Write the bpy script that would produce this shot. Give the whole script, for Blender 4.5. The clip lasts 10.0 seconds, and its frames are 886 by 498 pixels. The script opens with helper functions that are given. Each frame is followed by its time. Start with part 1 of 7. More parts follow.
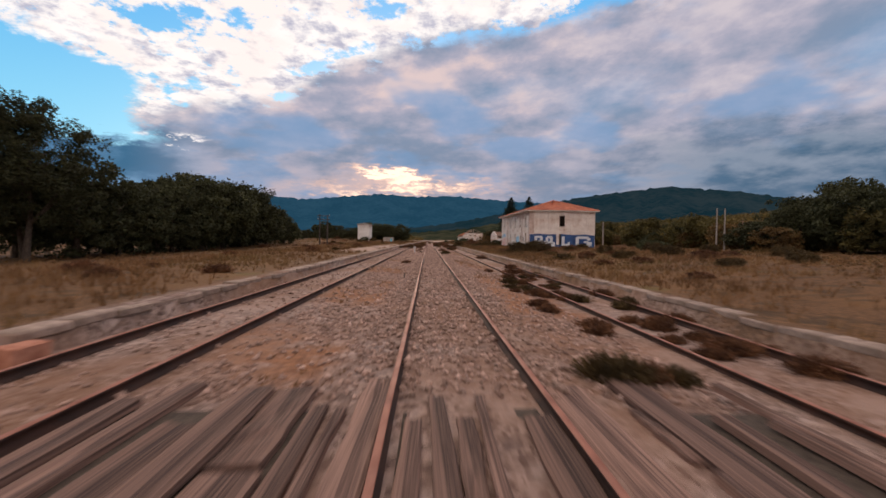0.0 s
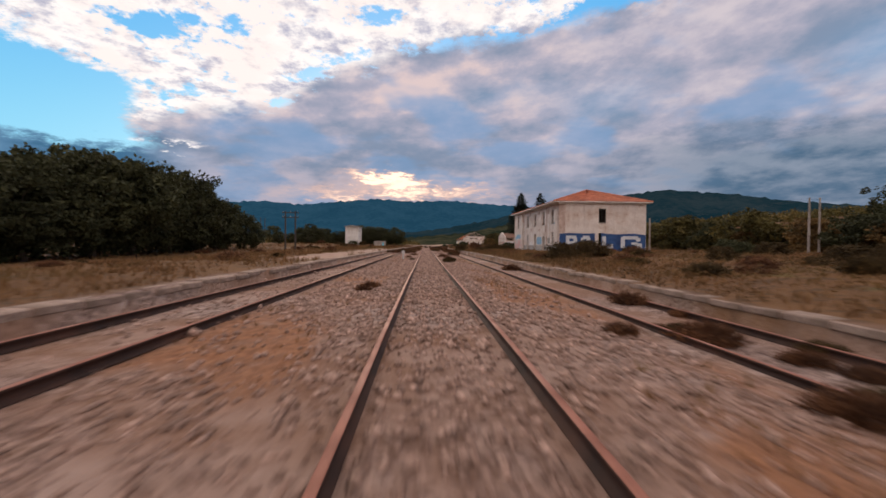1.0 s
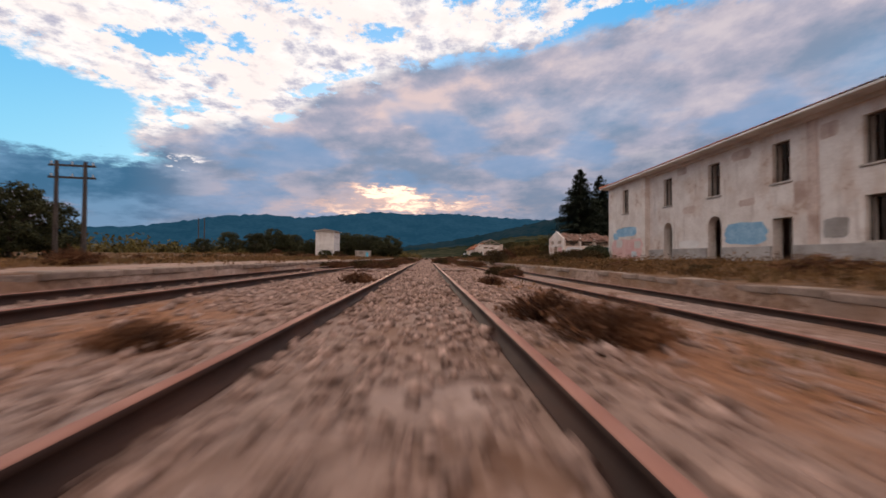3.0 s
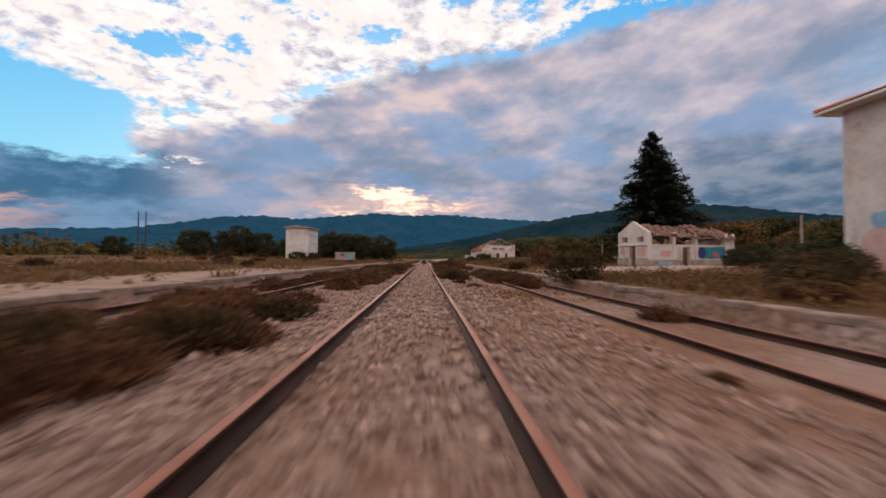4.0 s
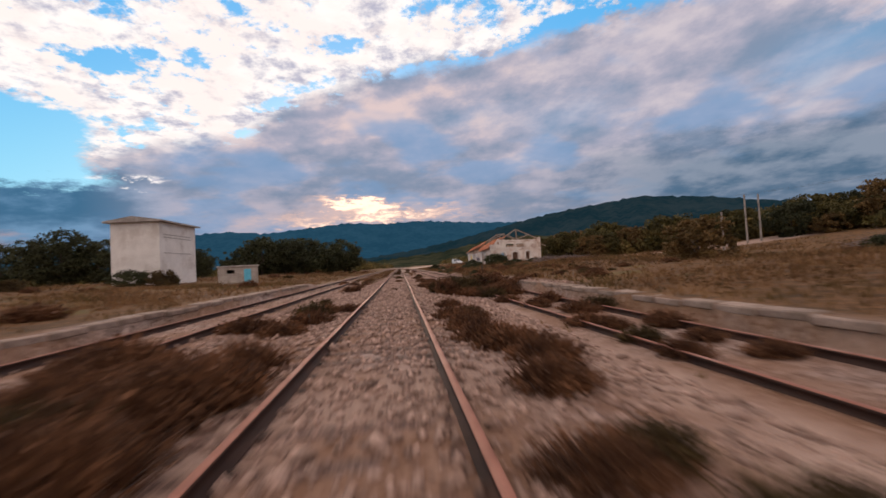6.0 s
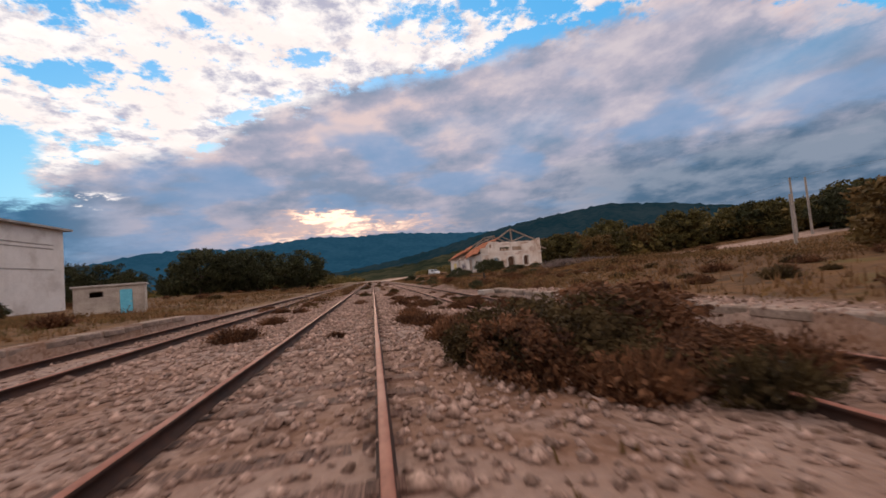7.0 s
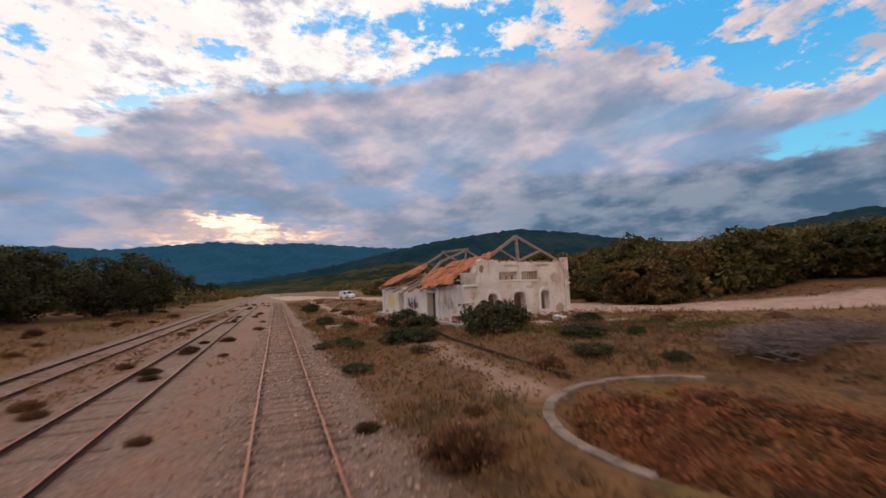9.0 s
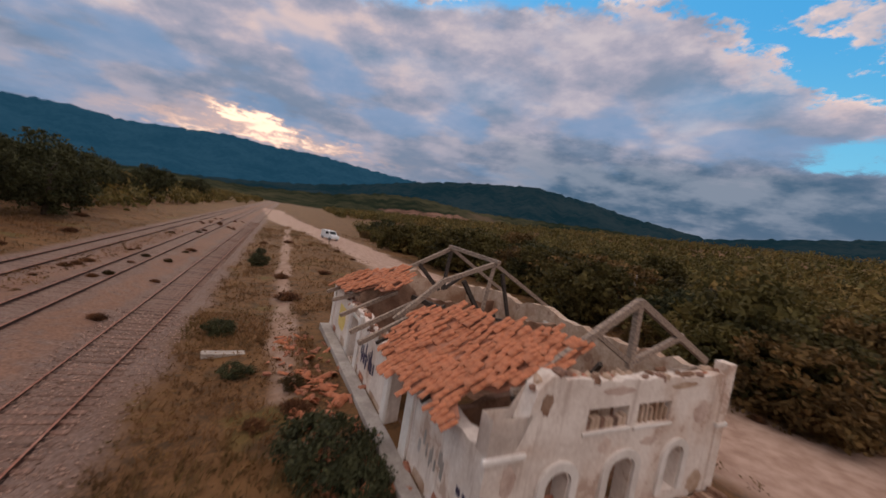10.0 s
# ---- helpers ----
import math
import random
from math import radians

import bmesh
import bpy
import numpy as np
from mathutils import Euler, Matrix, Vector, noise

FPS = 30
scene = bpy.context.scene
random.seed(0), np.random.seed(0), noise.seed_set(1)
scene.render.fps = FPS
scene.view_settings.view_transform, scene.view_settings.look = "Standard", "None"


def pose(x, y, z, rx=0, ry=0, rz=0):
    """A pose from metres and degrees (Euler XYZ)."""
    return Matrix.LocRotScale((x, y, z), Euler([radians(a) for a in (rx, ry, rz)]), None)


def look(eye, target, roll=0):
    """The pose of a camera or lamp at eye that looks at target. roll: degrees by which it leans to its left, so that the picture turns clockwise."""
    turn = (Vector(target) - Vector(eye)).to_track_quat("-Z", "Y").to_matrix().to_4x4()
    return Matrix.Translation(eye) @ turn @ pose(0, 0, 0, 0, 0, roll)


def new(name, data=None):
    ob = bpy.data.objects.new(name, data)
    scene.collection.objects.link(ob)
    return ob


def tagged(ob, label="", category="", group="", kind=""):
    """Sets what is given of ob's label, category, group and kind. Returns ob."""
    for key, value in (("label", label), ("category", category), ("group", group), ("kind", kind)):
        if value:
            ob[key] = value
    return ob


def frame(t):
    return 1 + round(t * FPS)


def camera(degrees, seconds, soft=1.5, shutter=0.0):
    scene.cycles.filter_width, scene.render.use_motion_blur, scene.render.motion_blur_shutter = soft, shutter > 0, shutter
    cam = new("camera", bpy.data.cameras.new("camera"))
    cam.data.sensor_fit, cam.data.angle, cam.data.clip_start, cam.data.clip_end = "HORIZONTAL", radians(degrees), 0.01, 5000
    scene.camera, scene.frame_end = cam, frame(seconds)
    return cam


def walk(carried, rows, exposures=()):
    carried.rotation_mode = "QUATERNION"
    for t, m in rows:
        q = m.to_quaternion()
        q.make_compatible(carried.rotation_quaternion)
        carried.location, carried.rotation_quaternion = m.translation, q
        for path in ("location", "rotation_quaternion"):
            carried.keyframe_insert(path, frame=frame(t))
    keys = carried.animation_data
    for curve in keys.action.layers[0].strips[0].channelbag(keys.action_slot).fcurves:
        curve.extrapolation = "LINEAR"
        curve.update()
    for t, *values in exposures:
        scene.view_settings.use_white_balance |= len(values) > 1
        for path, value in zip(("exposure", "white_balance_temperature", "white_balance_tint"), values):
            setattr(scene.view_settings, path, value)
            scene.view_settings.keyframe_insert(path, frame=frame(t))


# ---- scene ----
cam = camera(93.15, 10.0, soft=1.6, shutter=0.24)
PATH = [
    (0, pose(-0.464, -0.205, 1.901, 88.662, -0.781, -2.046)),
    (0.5, pose(-0.396, 8.703, 1.615, 88.956, -0.390, -2.362)),
    (1, pose(-0.278, 18.188, 1.508, 89.312, -0.444, -2.470)),
    (1.5, pose(-0.130, 28.751, 1.320, 89.754, -0.470, -2.464)),
    (2, pose(0.033, 38.712, 1.106, 90.256, -0.596, -2.439)),
    (2.5, pose(0.188, 49.392, 0.805, 90.827, -0.486, -2.325)),
    (2.7, pose(0.226, 53.465, 0.730, 91.008, -0.305, -2.185)),
    (3.8, pose(0.270, 76.614, 1.030, 91.249, -0.422, -2.290)),
    (4, pose(0.254, 81.108, 1.132, 91.314, -0.272, -2.482)),
    (4.5, pose(0.236, 92.253, 1.394, 91.197, 0.378, -2.739)),
    (5, pose(0.205, 102.171, 1.507, 90.972, 1.087, -3.185)),
    (5.5, pose(0.249, 113.573, 1.438, 91.256, 1.884, -4.134)),
    (6, pose(0.388, 124.144, 1.353, 92.040, 3.257, -5.838)),
    (6.2, pose(0.474, 128.368, 1.322, 92.558, 3.925, -6.702)),
    (7.3, pose(0.903, 140.376, 1.195, 93.586, 5.190, -10.507)),
    (7.5, pose(0.925, 142.074, 1.220, 93.878, 5.345, -11.258)),
    (8, pose(1.462, 150.905, 1.681, 94.429, 4.847, -15.027)),
    (8.5, pose(2.988, 160.708, 2.467, 95.459, 4.957, -18.494)),
    (9, pose(4.793, 169.672, 3.445, 94.822, 2.244, -21.587)),
    (9.3, pose(6.795, 175.406, 4.554, 93.475, 0.895, -22.952)),
    (9.5, pose(7.964, 178.865, 5.364, 92.652, -0.974, -24.165)),
    (9.7, pose(9.453, 182.259, 6.160, 91.154, -4.418, -23.352)),
    (9.9, pose(10.750, 185.400, 7.208, 88.292, -8.742, -21.514)),
    (10, pose(11.270, 186.726, 7.780, 86.696, -10.003, -20.837)),
]
walk(cam, PATH, exposures=[(0, 0.0), (9.3, 0.0), (10, -0.15)])

# ---- world and sun ----
SUN_AZ, SUN_EL = -4.0, 9.0  # degrees: west of the track's direction, above the horizon


def node_kit(tree):
    """Short helpers to lay nodes in one tree."""
    nodes, links = tree.nodes, tree.links

    def add(kind):
        return nodes.new(kind)

    def put(sock, value):
        if isinstance(value, bpy.types.NodeSocket):
            links.new(value, sock)
        else:
            sock.default_value = value

    def calc(op, a, b=0.0, c=0.0, clamp=False):
        n = add("ShaderNodeMath")
        n.operation, n.use_clamp = op, clamp
        for i, value in enumerate((a, b, c)):
            put(n.inputs[i], value)
        return n.outputs[0]

    def blend(fac, a, b, kind="MIX"):
        n = add("ShaderNodeMix")
        n.data_type, n.blend_type = "RGBA", kind
        put(n.inputs[0], fac), put(n.inputs[6], a), put(n.inputs[7], b)
        return n.outputs[2]

    def grain(vec, scale, detail=4.0, rough=0.55, dim="3D", lac=2.0):
        n = add("ShaderNodeTexNoise")
        n.noise_dimensions = dim
        put(n.inputs["Vector"], vec)
        n.inputs["Scale"].default_value, n.inputs["Detail"].default_value = scale, detail
        n.inputs["Roughness"].default_value, n.inputs["Lacunarity"].default_value = rough, lac
        return n.outputs[0]

    def ramp(fac, lo, hi):
        n = add("ShaderNodeMapRange")
        n.interpolation_type = "SMOOTHSTEP"
        put(n.inputs[0], fac)
        n.inputs[1].default_value, n.inputs[2].default_value = lo, hi
        return n.outputs[0]

    return add, put, calc, blend, grain, ramp


def make_world():
    world = bpy.data.worlds.new("evening_sky")
    scene.world = world
    world.use_nodes = True
    tree = world.node_tree
    tree.nodes.clear()
    add, put, calc, blend, grain, ramp = node_kit(tree)
    sky = add("ShaderNodeTexSky")
    sky.sky_type, sky.sun_disc = "NISHITA", False
    sky.sun_elevation, sky.sun_rotation = radians(SUN_EL), radians(SUN_AZ)
    way = add("ShaderNodeTexCoord").outputs["Generated"]
    part = add("ShaderNodeSeparateXYZ")
    put(part.inputs[0], way)
    dx, dy, dz = part.outputs
    # the deck is flat: its grain is taken where each direction meets a level sheet, so it crowds towards the horizon
    lift = calc("ADD", calc("MAXIMUM", dz, 0.0), 0.16)
    deck = add("ShaderNodeCombineXYZ")
    put(deck.inputs[0], calc("DIVIDE", dx, lift)), put(deck.inputs[1], calc("DIVIDE", dy, lift)), put(deck.inputs[2], 3.7)
    deck = deck.outputs[0]
    tall = add("ShaderNodeMapping")
    tall.inputs["Scale"].default_value = (1.0, 1.0, 2.6)
    put(tall.inputs[0], way)
    tall = tall.outputs[0]
    slow = calc("SUBTRACT", grain(deck, 1.5, 5.0, 0.55), 0.5)
    quick = calc("SUBTRACT", grain(deck, 5.0, 7.0, 0.62, lac=2.2), 0.5)
    fleck = grain(tall, 13.0, 6.0, 0.62)
    lobe = grain(tall, 22.0, 5.0, 0.62)
    hue = grain(deck, 1.4, 3.0, 0.5, lac=2.3)
    high = calc("MULTIPLY", calc("ARCSINE", dz), 180 / math.pi)
    flat_az = calc("MULTIPLY", calc("ARCTAN2", dx, dy), 180 / math.pi)
    az = calc("ADD", flat_az, calc("MULTIPLY_ADD", slow, 10.0, calc("MULTIPLY", quick, 9.0)))
    el = calc("ADD", high, calc("MULTIPLY_ADD", slow, 3.0, calc("MULTIPLY", quick, 5.5)))

    def slide(value, lo, hi, a, b):
        """A straight passage from a to b while value goes from lo to hi."""
        n = add("ShaderNodeMapRange")
        put(n.inputs[0], value)
        for i, v in enumerate((lo, hi, a, b)):
            n.inputs[i + 1].default_value = v
        return n.outputs[0]

    def spot(a, e, wa, we, tilt=0.0):
        """A soft oval of sky round azimuth a and height e."""
        u, v = calc("SUBTRACT", az, a), calc("SUBTRACT", el, e)
        if tilt:
            c, s = math.cos(radians(tilt)), math.sin(radians(tilt))
            u, v = calc("MULTIPLY_ADD", v, s, calc("MULTIPLY", u, c)), calc("SUBTRACT", calc("MULTIPLY", v, c), calc("MULTIPLY", u, s))
        p, q = calc("DIVIDE", u, wa), calc("DIVIDE", v, we)
        return calc("EXPONENT", calc("MULTIPLY", calc("MULTIPLY_ADD", p, p, calc("MULTIPLY", q, q)), -1.0))

    def total(items):
        out = 0.0
        for w, *oval in items:
            out = calc("MULTIPLY_ADD", spot(*oval), w, out)
        return out

    # the edge between the broken bright cloud above and the grey deck below: its height by azimuth
    rim = [(-60, 24.0), (-36, 14.5), (-31.8, 13.2), (-28, 15.0), (-20, 16.6), (-15, 19.2), (-10, 22.0), (3, 25.6), (24, 27.4), (42, 28.2), (48, 26.0), (58, 21.0), (66, 17.4), (80, 16.0)]
    edge = rim[0][1]
    for (a0, e0), (a1, e1) in zip(rim[:-1], rim[1:]):
        edge = calc("ADD", edge, slide(az, a0, a1, 0.0, e1 - e0))
    over = calc("SUBTRACT", el, edge)
    bright = ramp(over, -0.5, 1.3)
    # blue between the bright clouds, in a thin line under their edge, and in two wide openings low down at the sides
    breaks = total([(0.13, -31, 23.0, 4, 1.4), (0.10, -23.5, 24.8, 3.5, 1.1), (0.10, -6, 28.6, 5, 1.0), (0.17, 9, 25.2, 11, 1.1, 5), (0.13, 24, 28.0, 7, 0.9, 6), (0.10, -13, 22.0, 5, 0.8, 24), (0.10, -18.5, 17.6, 3.5, 0.8, 20),
                    (0.14, 53, 28.4, 9, 2.6, -8), (0.12, 61, 22.6, 9, 1.5, -24), (0.14, 70, 23.0, 8, 2.0), (0.12, 22, 33, 14, 2.4), (-0.10, -20, 20, 8, 3.0, 30), (-0.10, -38, 20.6, 6, 1.4, -12), (-0.05, -4, 26.4, 7, 1.2, 18)])
    open_up = ramp(calc("ADD", calc("ADD", calc("MULTIPLY", grain(deck, 2.6, 6.0, 0.6, lac=2.1), 0.42), calc("MULTIPLY", grain(deck, 9.0, 7.0, 0.66), 0.58)), breaks), 0.52, 0.60)
    open_up = calc("MULTIPLY", open_up, calc("MULTIPLY", ramp(over, -1.6, 0.2), calc("MULTIPLY", ramp(dy, -0.25, 0.15), calc("SUBTRACT", 1.0, calc("MULTIPLY", ramp(high, 33.0, 48.0), 0.8)))))
    left_gap = calc("MULTIPLY", calc("MULTIPLY", ramp(el, 9.2, 10.4), ramp(az, -32.6, -35.2)), ramp(calc("MULTIPLY_ADD", calc("ADD", az, 34.0), 0.22, el), 18.2, 16.8))
    right_gap = calc("MULTIPLY", calc("MULTIPLY", ramp(az, 58.5, 62.0), ramp(el, 11.6, 12.8)), ramp(calc("MULTIPLY_ADD", calc("SUBTRACT", az, 60.0), -0.16, el), 14.6, 13.6))
    side_gaps = calc("MAXIMUM", calc("MULTIPLY", left_gap, ramp(az, -80.0, -60.0)), calc("MULTIPLY", right_gap, ramp(az, 95.0, 80.0)))
    cover = calc("SUBTRACT", 1.0, calc("MAXIMUM", open_up, side_gaps))
    # the deck: soft level streaks and swells
    level = add("ShaderNodeCombineXYZ")
    put(level.inputs[0], calc("MULTIPLY", flat_az, 0.115)), put(level.inputs[1], calc("MULTIPLY_ADD", flat_az, -0.02, calc("MULTIPLY", high, 0.22))), put(level.inputs[2], 4.2)
    swell = calc("ADD", calc("MULTIPLY", grain(level.outputs[0], 1.0, 6.0, 0.56), 0.65), calc("MULTIPLY", grain(deck, 3.4, 5.0, 0.55), 0.35))
    swell = calc("ADD", swell, total([(0.05, 4, 19.5, 14, 1.6, 10), (0.06, 14, 22.8, 12, 1.2, 6), (0.05, -12, 13, 10, 1.2, 8), (-0.05, -22, 12.4, 8, 1.6, 10), (-0.05, 4, 14.5, 12, 1.4), (0.10, 34, 26.0, 9, 1.6), (0.08, 24, 22.5, 8, 2.0), (0.06, 50, 23.5, 8, 1.6, -24), (0.10, 55, 20.5, 8, 1.2, -24), (-0.06, 38, 11.5, 9, 1.2), (0.05, 52, 9.6, 5, 1.0)]))
    grey = blend(ramp(swell, 0.36, 0.58), (0.235, 0.295, 0.415, 1), (0.475, 0.445, 0.54, 1))
    grey = blend(calc("MULTIPLY", ramp(swell, 0.51, 0.66), calc("MULTIPLY", ramp(high, 7.0, 14.0), 0.9)), grey, blend(ramp(flat_az, 26.0, 6.0), (0.68, 0.60, 0.64, 1), (0.80, 0.62, 0.60, 1)))
    grey = blend(calc("MULTIPLY", ramp(hue, 0.48, 0.60), 0.72), grey, (0.215, 0.355, 0.58, 1))
    thin = total([(0.75, 53, 19.0, 6, 2.0), (0.35, 23, 17.6, 6, 2.2), (0.5, 47, 17, 4, 2.6), (0.25, 10, 19, 6, 1.5)])
    grey = blend(calc("MULTIPLY", thin, 0.8), grey, (0.13, 0.36, 0.62, 1))
    # low down the deck turns blue-grey, darkest far to the sides
    side = calc("ADD", calc("MULTIPLY", ramp(flat_az, 14.0, 40.0), 0.85), calc("MULTIPLY_ADD", ramp(flat_az, -24.0, -38.0), 0.95, 0.16))
    base = blend(ramp(swell, 0.40, 0.58), (0.075, 0.145, 0.235, 1), (0.25, 0.30, 0.39, 1))
    base = blend(ramp(flat_az, -14.0, -34.0), base, blend(ramp(swell, 0.40, 0.58), (0.055, 0.155, 0.275, 1), (0.16, 0.31, 0.49, 1)))
    grey = blend(calc("MULTIPLY", side, ramp(el, 14.2, 9.6)), grey, base)
    # a rosy band under the deck, low in the west
    grey = blend(ramp(calc("MULTIPLY", spot(-50, 4.2, 10, 1.7), ramp(flat_az, -75.0, -60.0)), 0.15, 0.75), grey, (0.56, 0.36, 0.34, 1))
    # sunlit cloud: white ahead, rosy further round
    rose = ramp(flat_az, 24.0, 48.0)
    whites = blend(ramp(calc("ADD", calc("MULTIPLY", swell, 0.4), calc("MULTIPLY", grain(deck, 10.0, 6.0, 0.64), 0.6)), 0.38, 0.53), (0.50, 0.49, 0.61, 1), (1.10, 1.02, 0.985, 1))
    whites = blend(rose, whites, blend(ramp(swell, 0.42, 0.60), (0.46, 0.47, 0.58, 1), (0.92, 0.74, 0.71, 1)))
    lower_white = calc("MULTIPLY", total([(1.1, -31, 10.8, 3.0, 0.8), (0.8, -36, 11.0, 3, 0.5)]), ramp(quick, -0.10, 0.10))
    shade = blend(calc("MAXIMUM", bright, ramp(lower_white, 0.15, 0.6)), grey, whites)
    shade = blend(calc("MULTIPLY", ramp(over, -2.2, -0.2), calc("MULTIPLY", ramp(swell, 0.46, 0.58), 0.45)), shade, blend(rose, (1.0, 0.84, 0.79, 1), (0.92, 0.68, 0.63, 1)))
    # overhead and behind, the deck faces the low sun and is lit warm
    shade = blend(calc("MULTIPLY", ramp(high, 38.0, 56.0), 0.75), shade, (1.10, 0.90, 0.84, 1))
    shade = blend(calc("MULTIPLY", ramp(dy, 0.05, -0.5), 0.75), shade, (1.08, 0.90, 0.84, 1))
    # the low sun behind the deck
    glow = calc("MULTIPLY", total([(1.15, SUN_AZ - 2.0, 8.8, 4.2, 0.62, -5), (0.9, SUN_AZ + 3.5, 7.6, 5.0, 0.45), (0.5, SUN_AZ, 6.4, 11, 0.5), (0.24, SUN_AZ, 7.0, 18, 1.8)]), ramp(calc("ADD", calc("MULTIPLY", fleck, 0.6), calc("MULTIPLY", lobe, 0.4)), 0.30, 0.52))
    cloud = blend(calc("MULTIPLY", ramp(glow, 0.0, 0.45), 0.8), shade, (0.86, 0.56, 0.46, 1))
    cloud = blend(ramp(glow, 0.30, 0.85), cloud, (1.6, 1.18, 0.88, 1))
    cloud = blend(calc("MULTIPLY", ramp(high, 8.0, 0.0), 0.25), cloud, (0.34, 0.33, 0.42, 1))
    blue = blend(ramp(high, 8.0, 28.0), (0.13, 0.55, 0.82, 1), (0.03, 0.39, 0.82, 1))
    one, two, mix, three, both = (add("ShaderNodeBackground"), add("ShaderNodeBackground"), add("ShaderNodeMixShader"),
                                  add("ShaderNodeBackground"), add("ShaderNodeAddShader"))
    put(one.inputs[0], sky.outputs[0])
    one.inputs[1].default_value = 0.05
    put(three.inputs[0], blue)
    three.inputs[1].default_value = 0.9
    put(both.inputs[0], one.outputs[0]), put(both.inputs[1], three.outputs[0])
    put(two.inputs[0], cloud)
    two.inputs[1].default_value = 1.0
    put(mix.inputs[0], cover), put(mix.inputs[1], both.outputs[0]), put(mix.inputs[2], two.outputs[0])
    out = add("ShaderNodeOutputWorld")
    put(out.inputs[0], mix.outputs[0])


make_world()
sun = new("sun", bpy.data.lights.new("sun", "SUN"))
sun.data.energy, sun.data.angle, sun.data.color = 1.3, radians(16), (1.0, 0.76, 0.56)
a, e = radians(SUN_AZ), radians(SUN_EL)
sun.matrix_world = look((0, 0, 60), Vector((0, 0, 60)) - Vector((math.sin(a) * math.cos(e), math.cos(a) * math.cos(e), math.sin(e))))

# ---- materials ----


def surface(name, dark, light, scale=2.0, rough=0.9, bump=0.3, fine=14.0, stain=None, stain_scale=0.4, stain_amount=0.5,
            stretch=(1, 1, 1), metal=0.0, each=0.0, translucent=0.0, dist=0.02, peel=None):
    """A procedural surface: two tones in grain, stains at a larger scale, relief; each: how much every piece differs."""
    m = bpy.data.materials.new(name)
    m.use_nodes = True
    tree = m.node_tree
    tree.nodes.clear()
    add, put, calc, blend, grain, ramp = node_kit(tree)
    at = add("ShaderNodeTexCoord").outputs["Object"]
    fit = add("ShaderNodeMapping")
    fit.inputs["Scale"].default_value = stretch
    put(fit.inputs[0], at)
    at = fit.outputs[0]
    coarse = grain(at, scale, 6.0, 0.6)
    small = grain(at, fine, 4.0, 0.6)
    tone = calc("ADD", calc("MULTIPLY", coarse, 0.6), calc("MULTIPLY", small, 0.4))
    colour = blend(ramp(tone, 0.34, 0.66), (*dark, 1), (*light, 1))
    if stain:
        patch = ramp(grain(at, stain_scale, 5.0, 0.62), 0.48, 0.66)
        colour = blend(calc("MULTIPLY", patch, stain_amount), colour, (*stain, 1))
    if peel:
        flake = calc("ADD", calc("MULTIPLY", grain(at, 0.55, 6.0, 0.68), 0.8), calc("MULTIPLY", small, 0.2))
        colour = blend(calc("MULTIPLY", ramp(flake, 0.585, 0.615), 0.75), colour, (*peel, 1))
        streak = add("ShaderNodeMapping")
        streak.inputs["Scale"].default_value = (1.0, 1.0, 0.12)
        put(streak.inputs[0], at)
        colour = blend(calc("MULTIPLY", ramp(grain(streak.outputs[0], 2.6, 5.0, 0.6), 0.55, 0.72), 0.45), colour, tuple(0.8 * c for c in peel) + (1,))
    if each:
        info = add("ShaderNodeObjectInfo").outputs["Random"]
        isle = add("ShaderNodeNewGeometry").outputs["Random Per Island"]
        vary = calc("ADD", calc("MULTIPLY", calc("SUBTRACT", calc("ADD", info, isle), 1.0), each), 1.0)
        hsv = add("ShaderNodeHueSaturation")
        put(hsv.inputs["Value"], vary), put(hsv.inputs["Color"], colour)
        colour = hsv.outputs[0]
    shader = add("ShaderNodeBsdfPrincipled")
    put(shader.inputs["Base Color"], colour)
    put(shader.inputs["Roughness"], calc("ADD", calc("MULTIPLY", small, 0.2), rough - 0.1, clamp=True))
    shader.inputs["Metallic"].default_value = metal
    shader.inputs["Specular IOR Level"].default_value = 0.25
    if bump:
        b = add("ShaderNodeBump")
        b.inputs["Strength"].default_value, b.inputs["Distance"].default_value = bump, dist
        put(b.inputs["Height"], tone)
        put(shader.inputs["Normal"], b.outputs[0])
    final = shader.outputs[0]
    if translucent:
        t = add("ShaderNodeBsdfTranslucent")
        put(t.inputs[0], colour)
        mix = add("ShaderNodeMixShader")
        mix.inputs[0].default_value = translucent
        put(mix.inputs[1], final), put(mix.inputs[2], t.outputs[0])
        final = mix.outputs[0]
    out = add("ShaderNodeOutputMaterial")
    put(out.inputs[0], final)
    return m


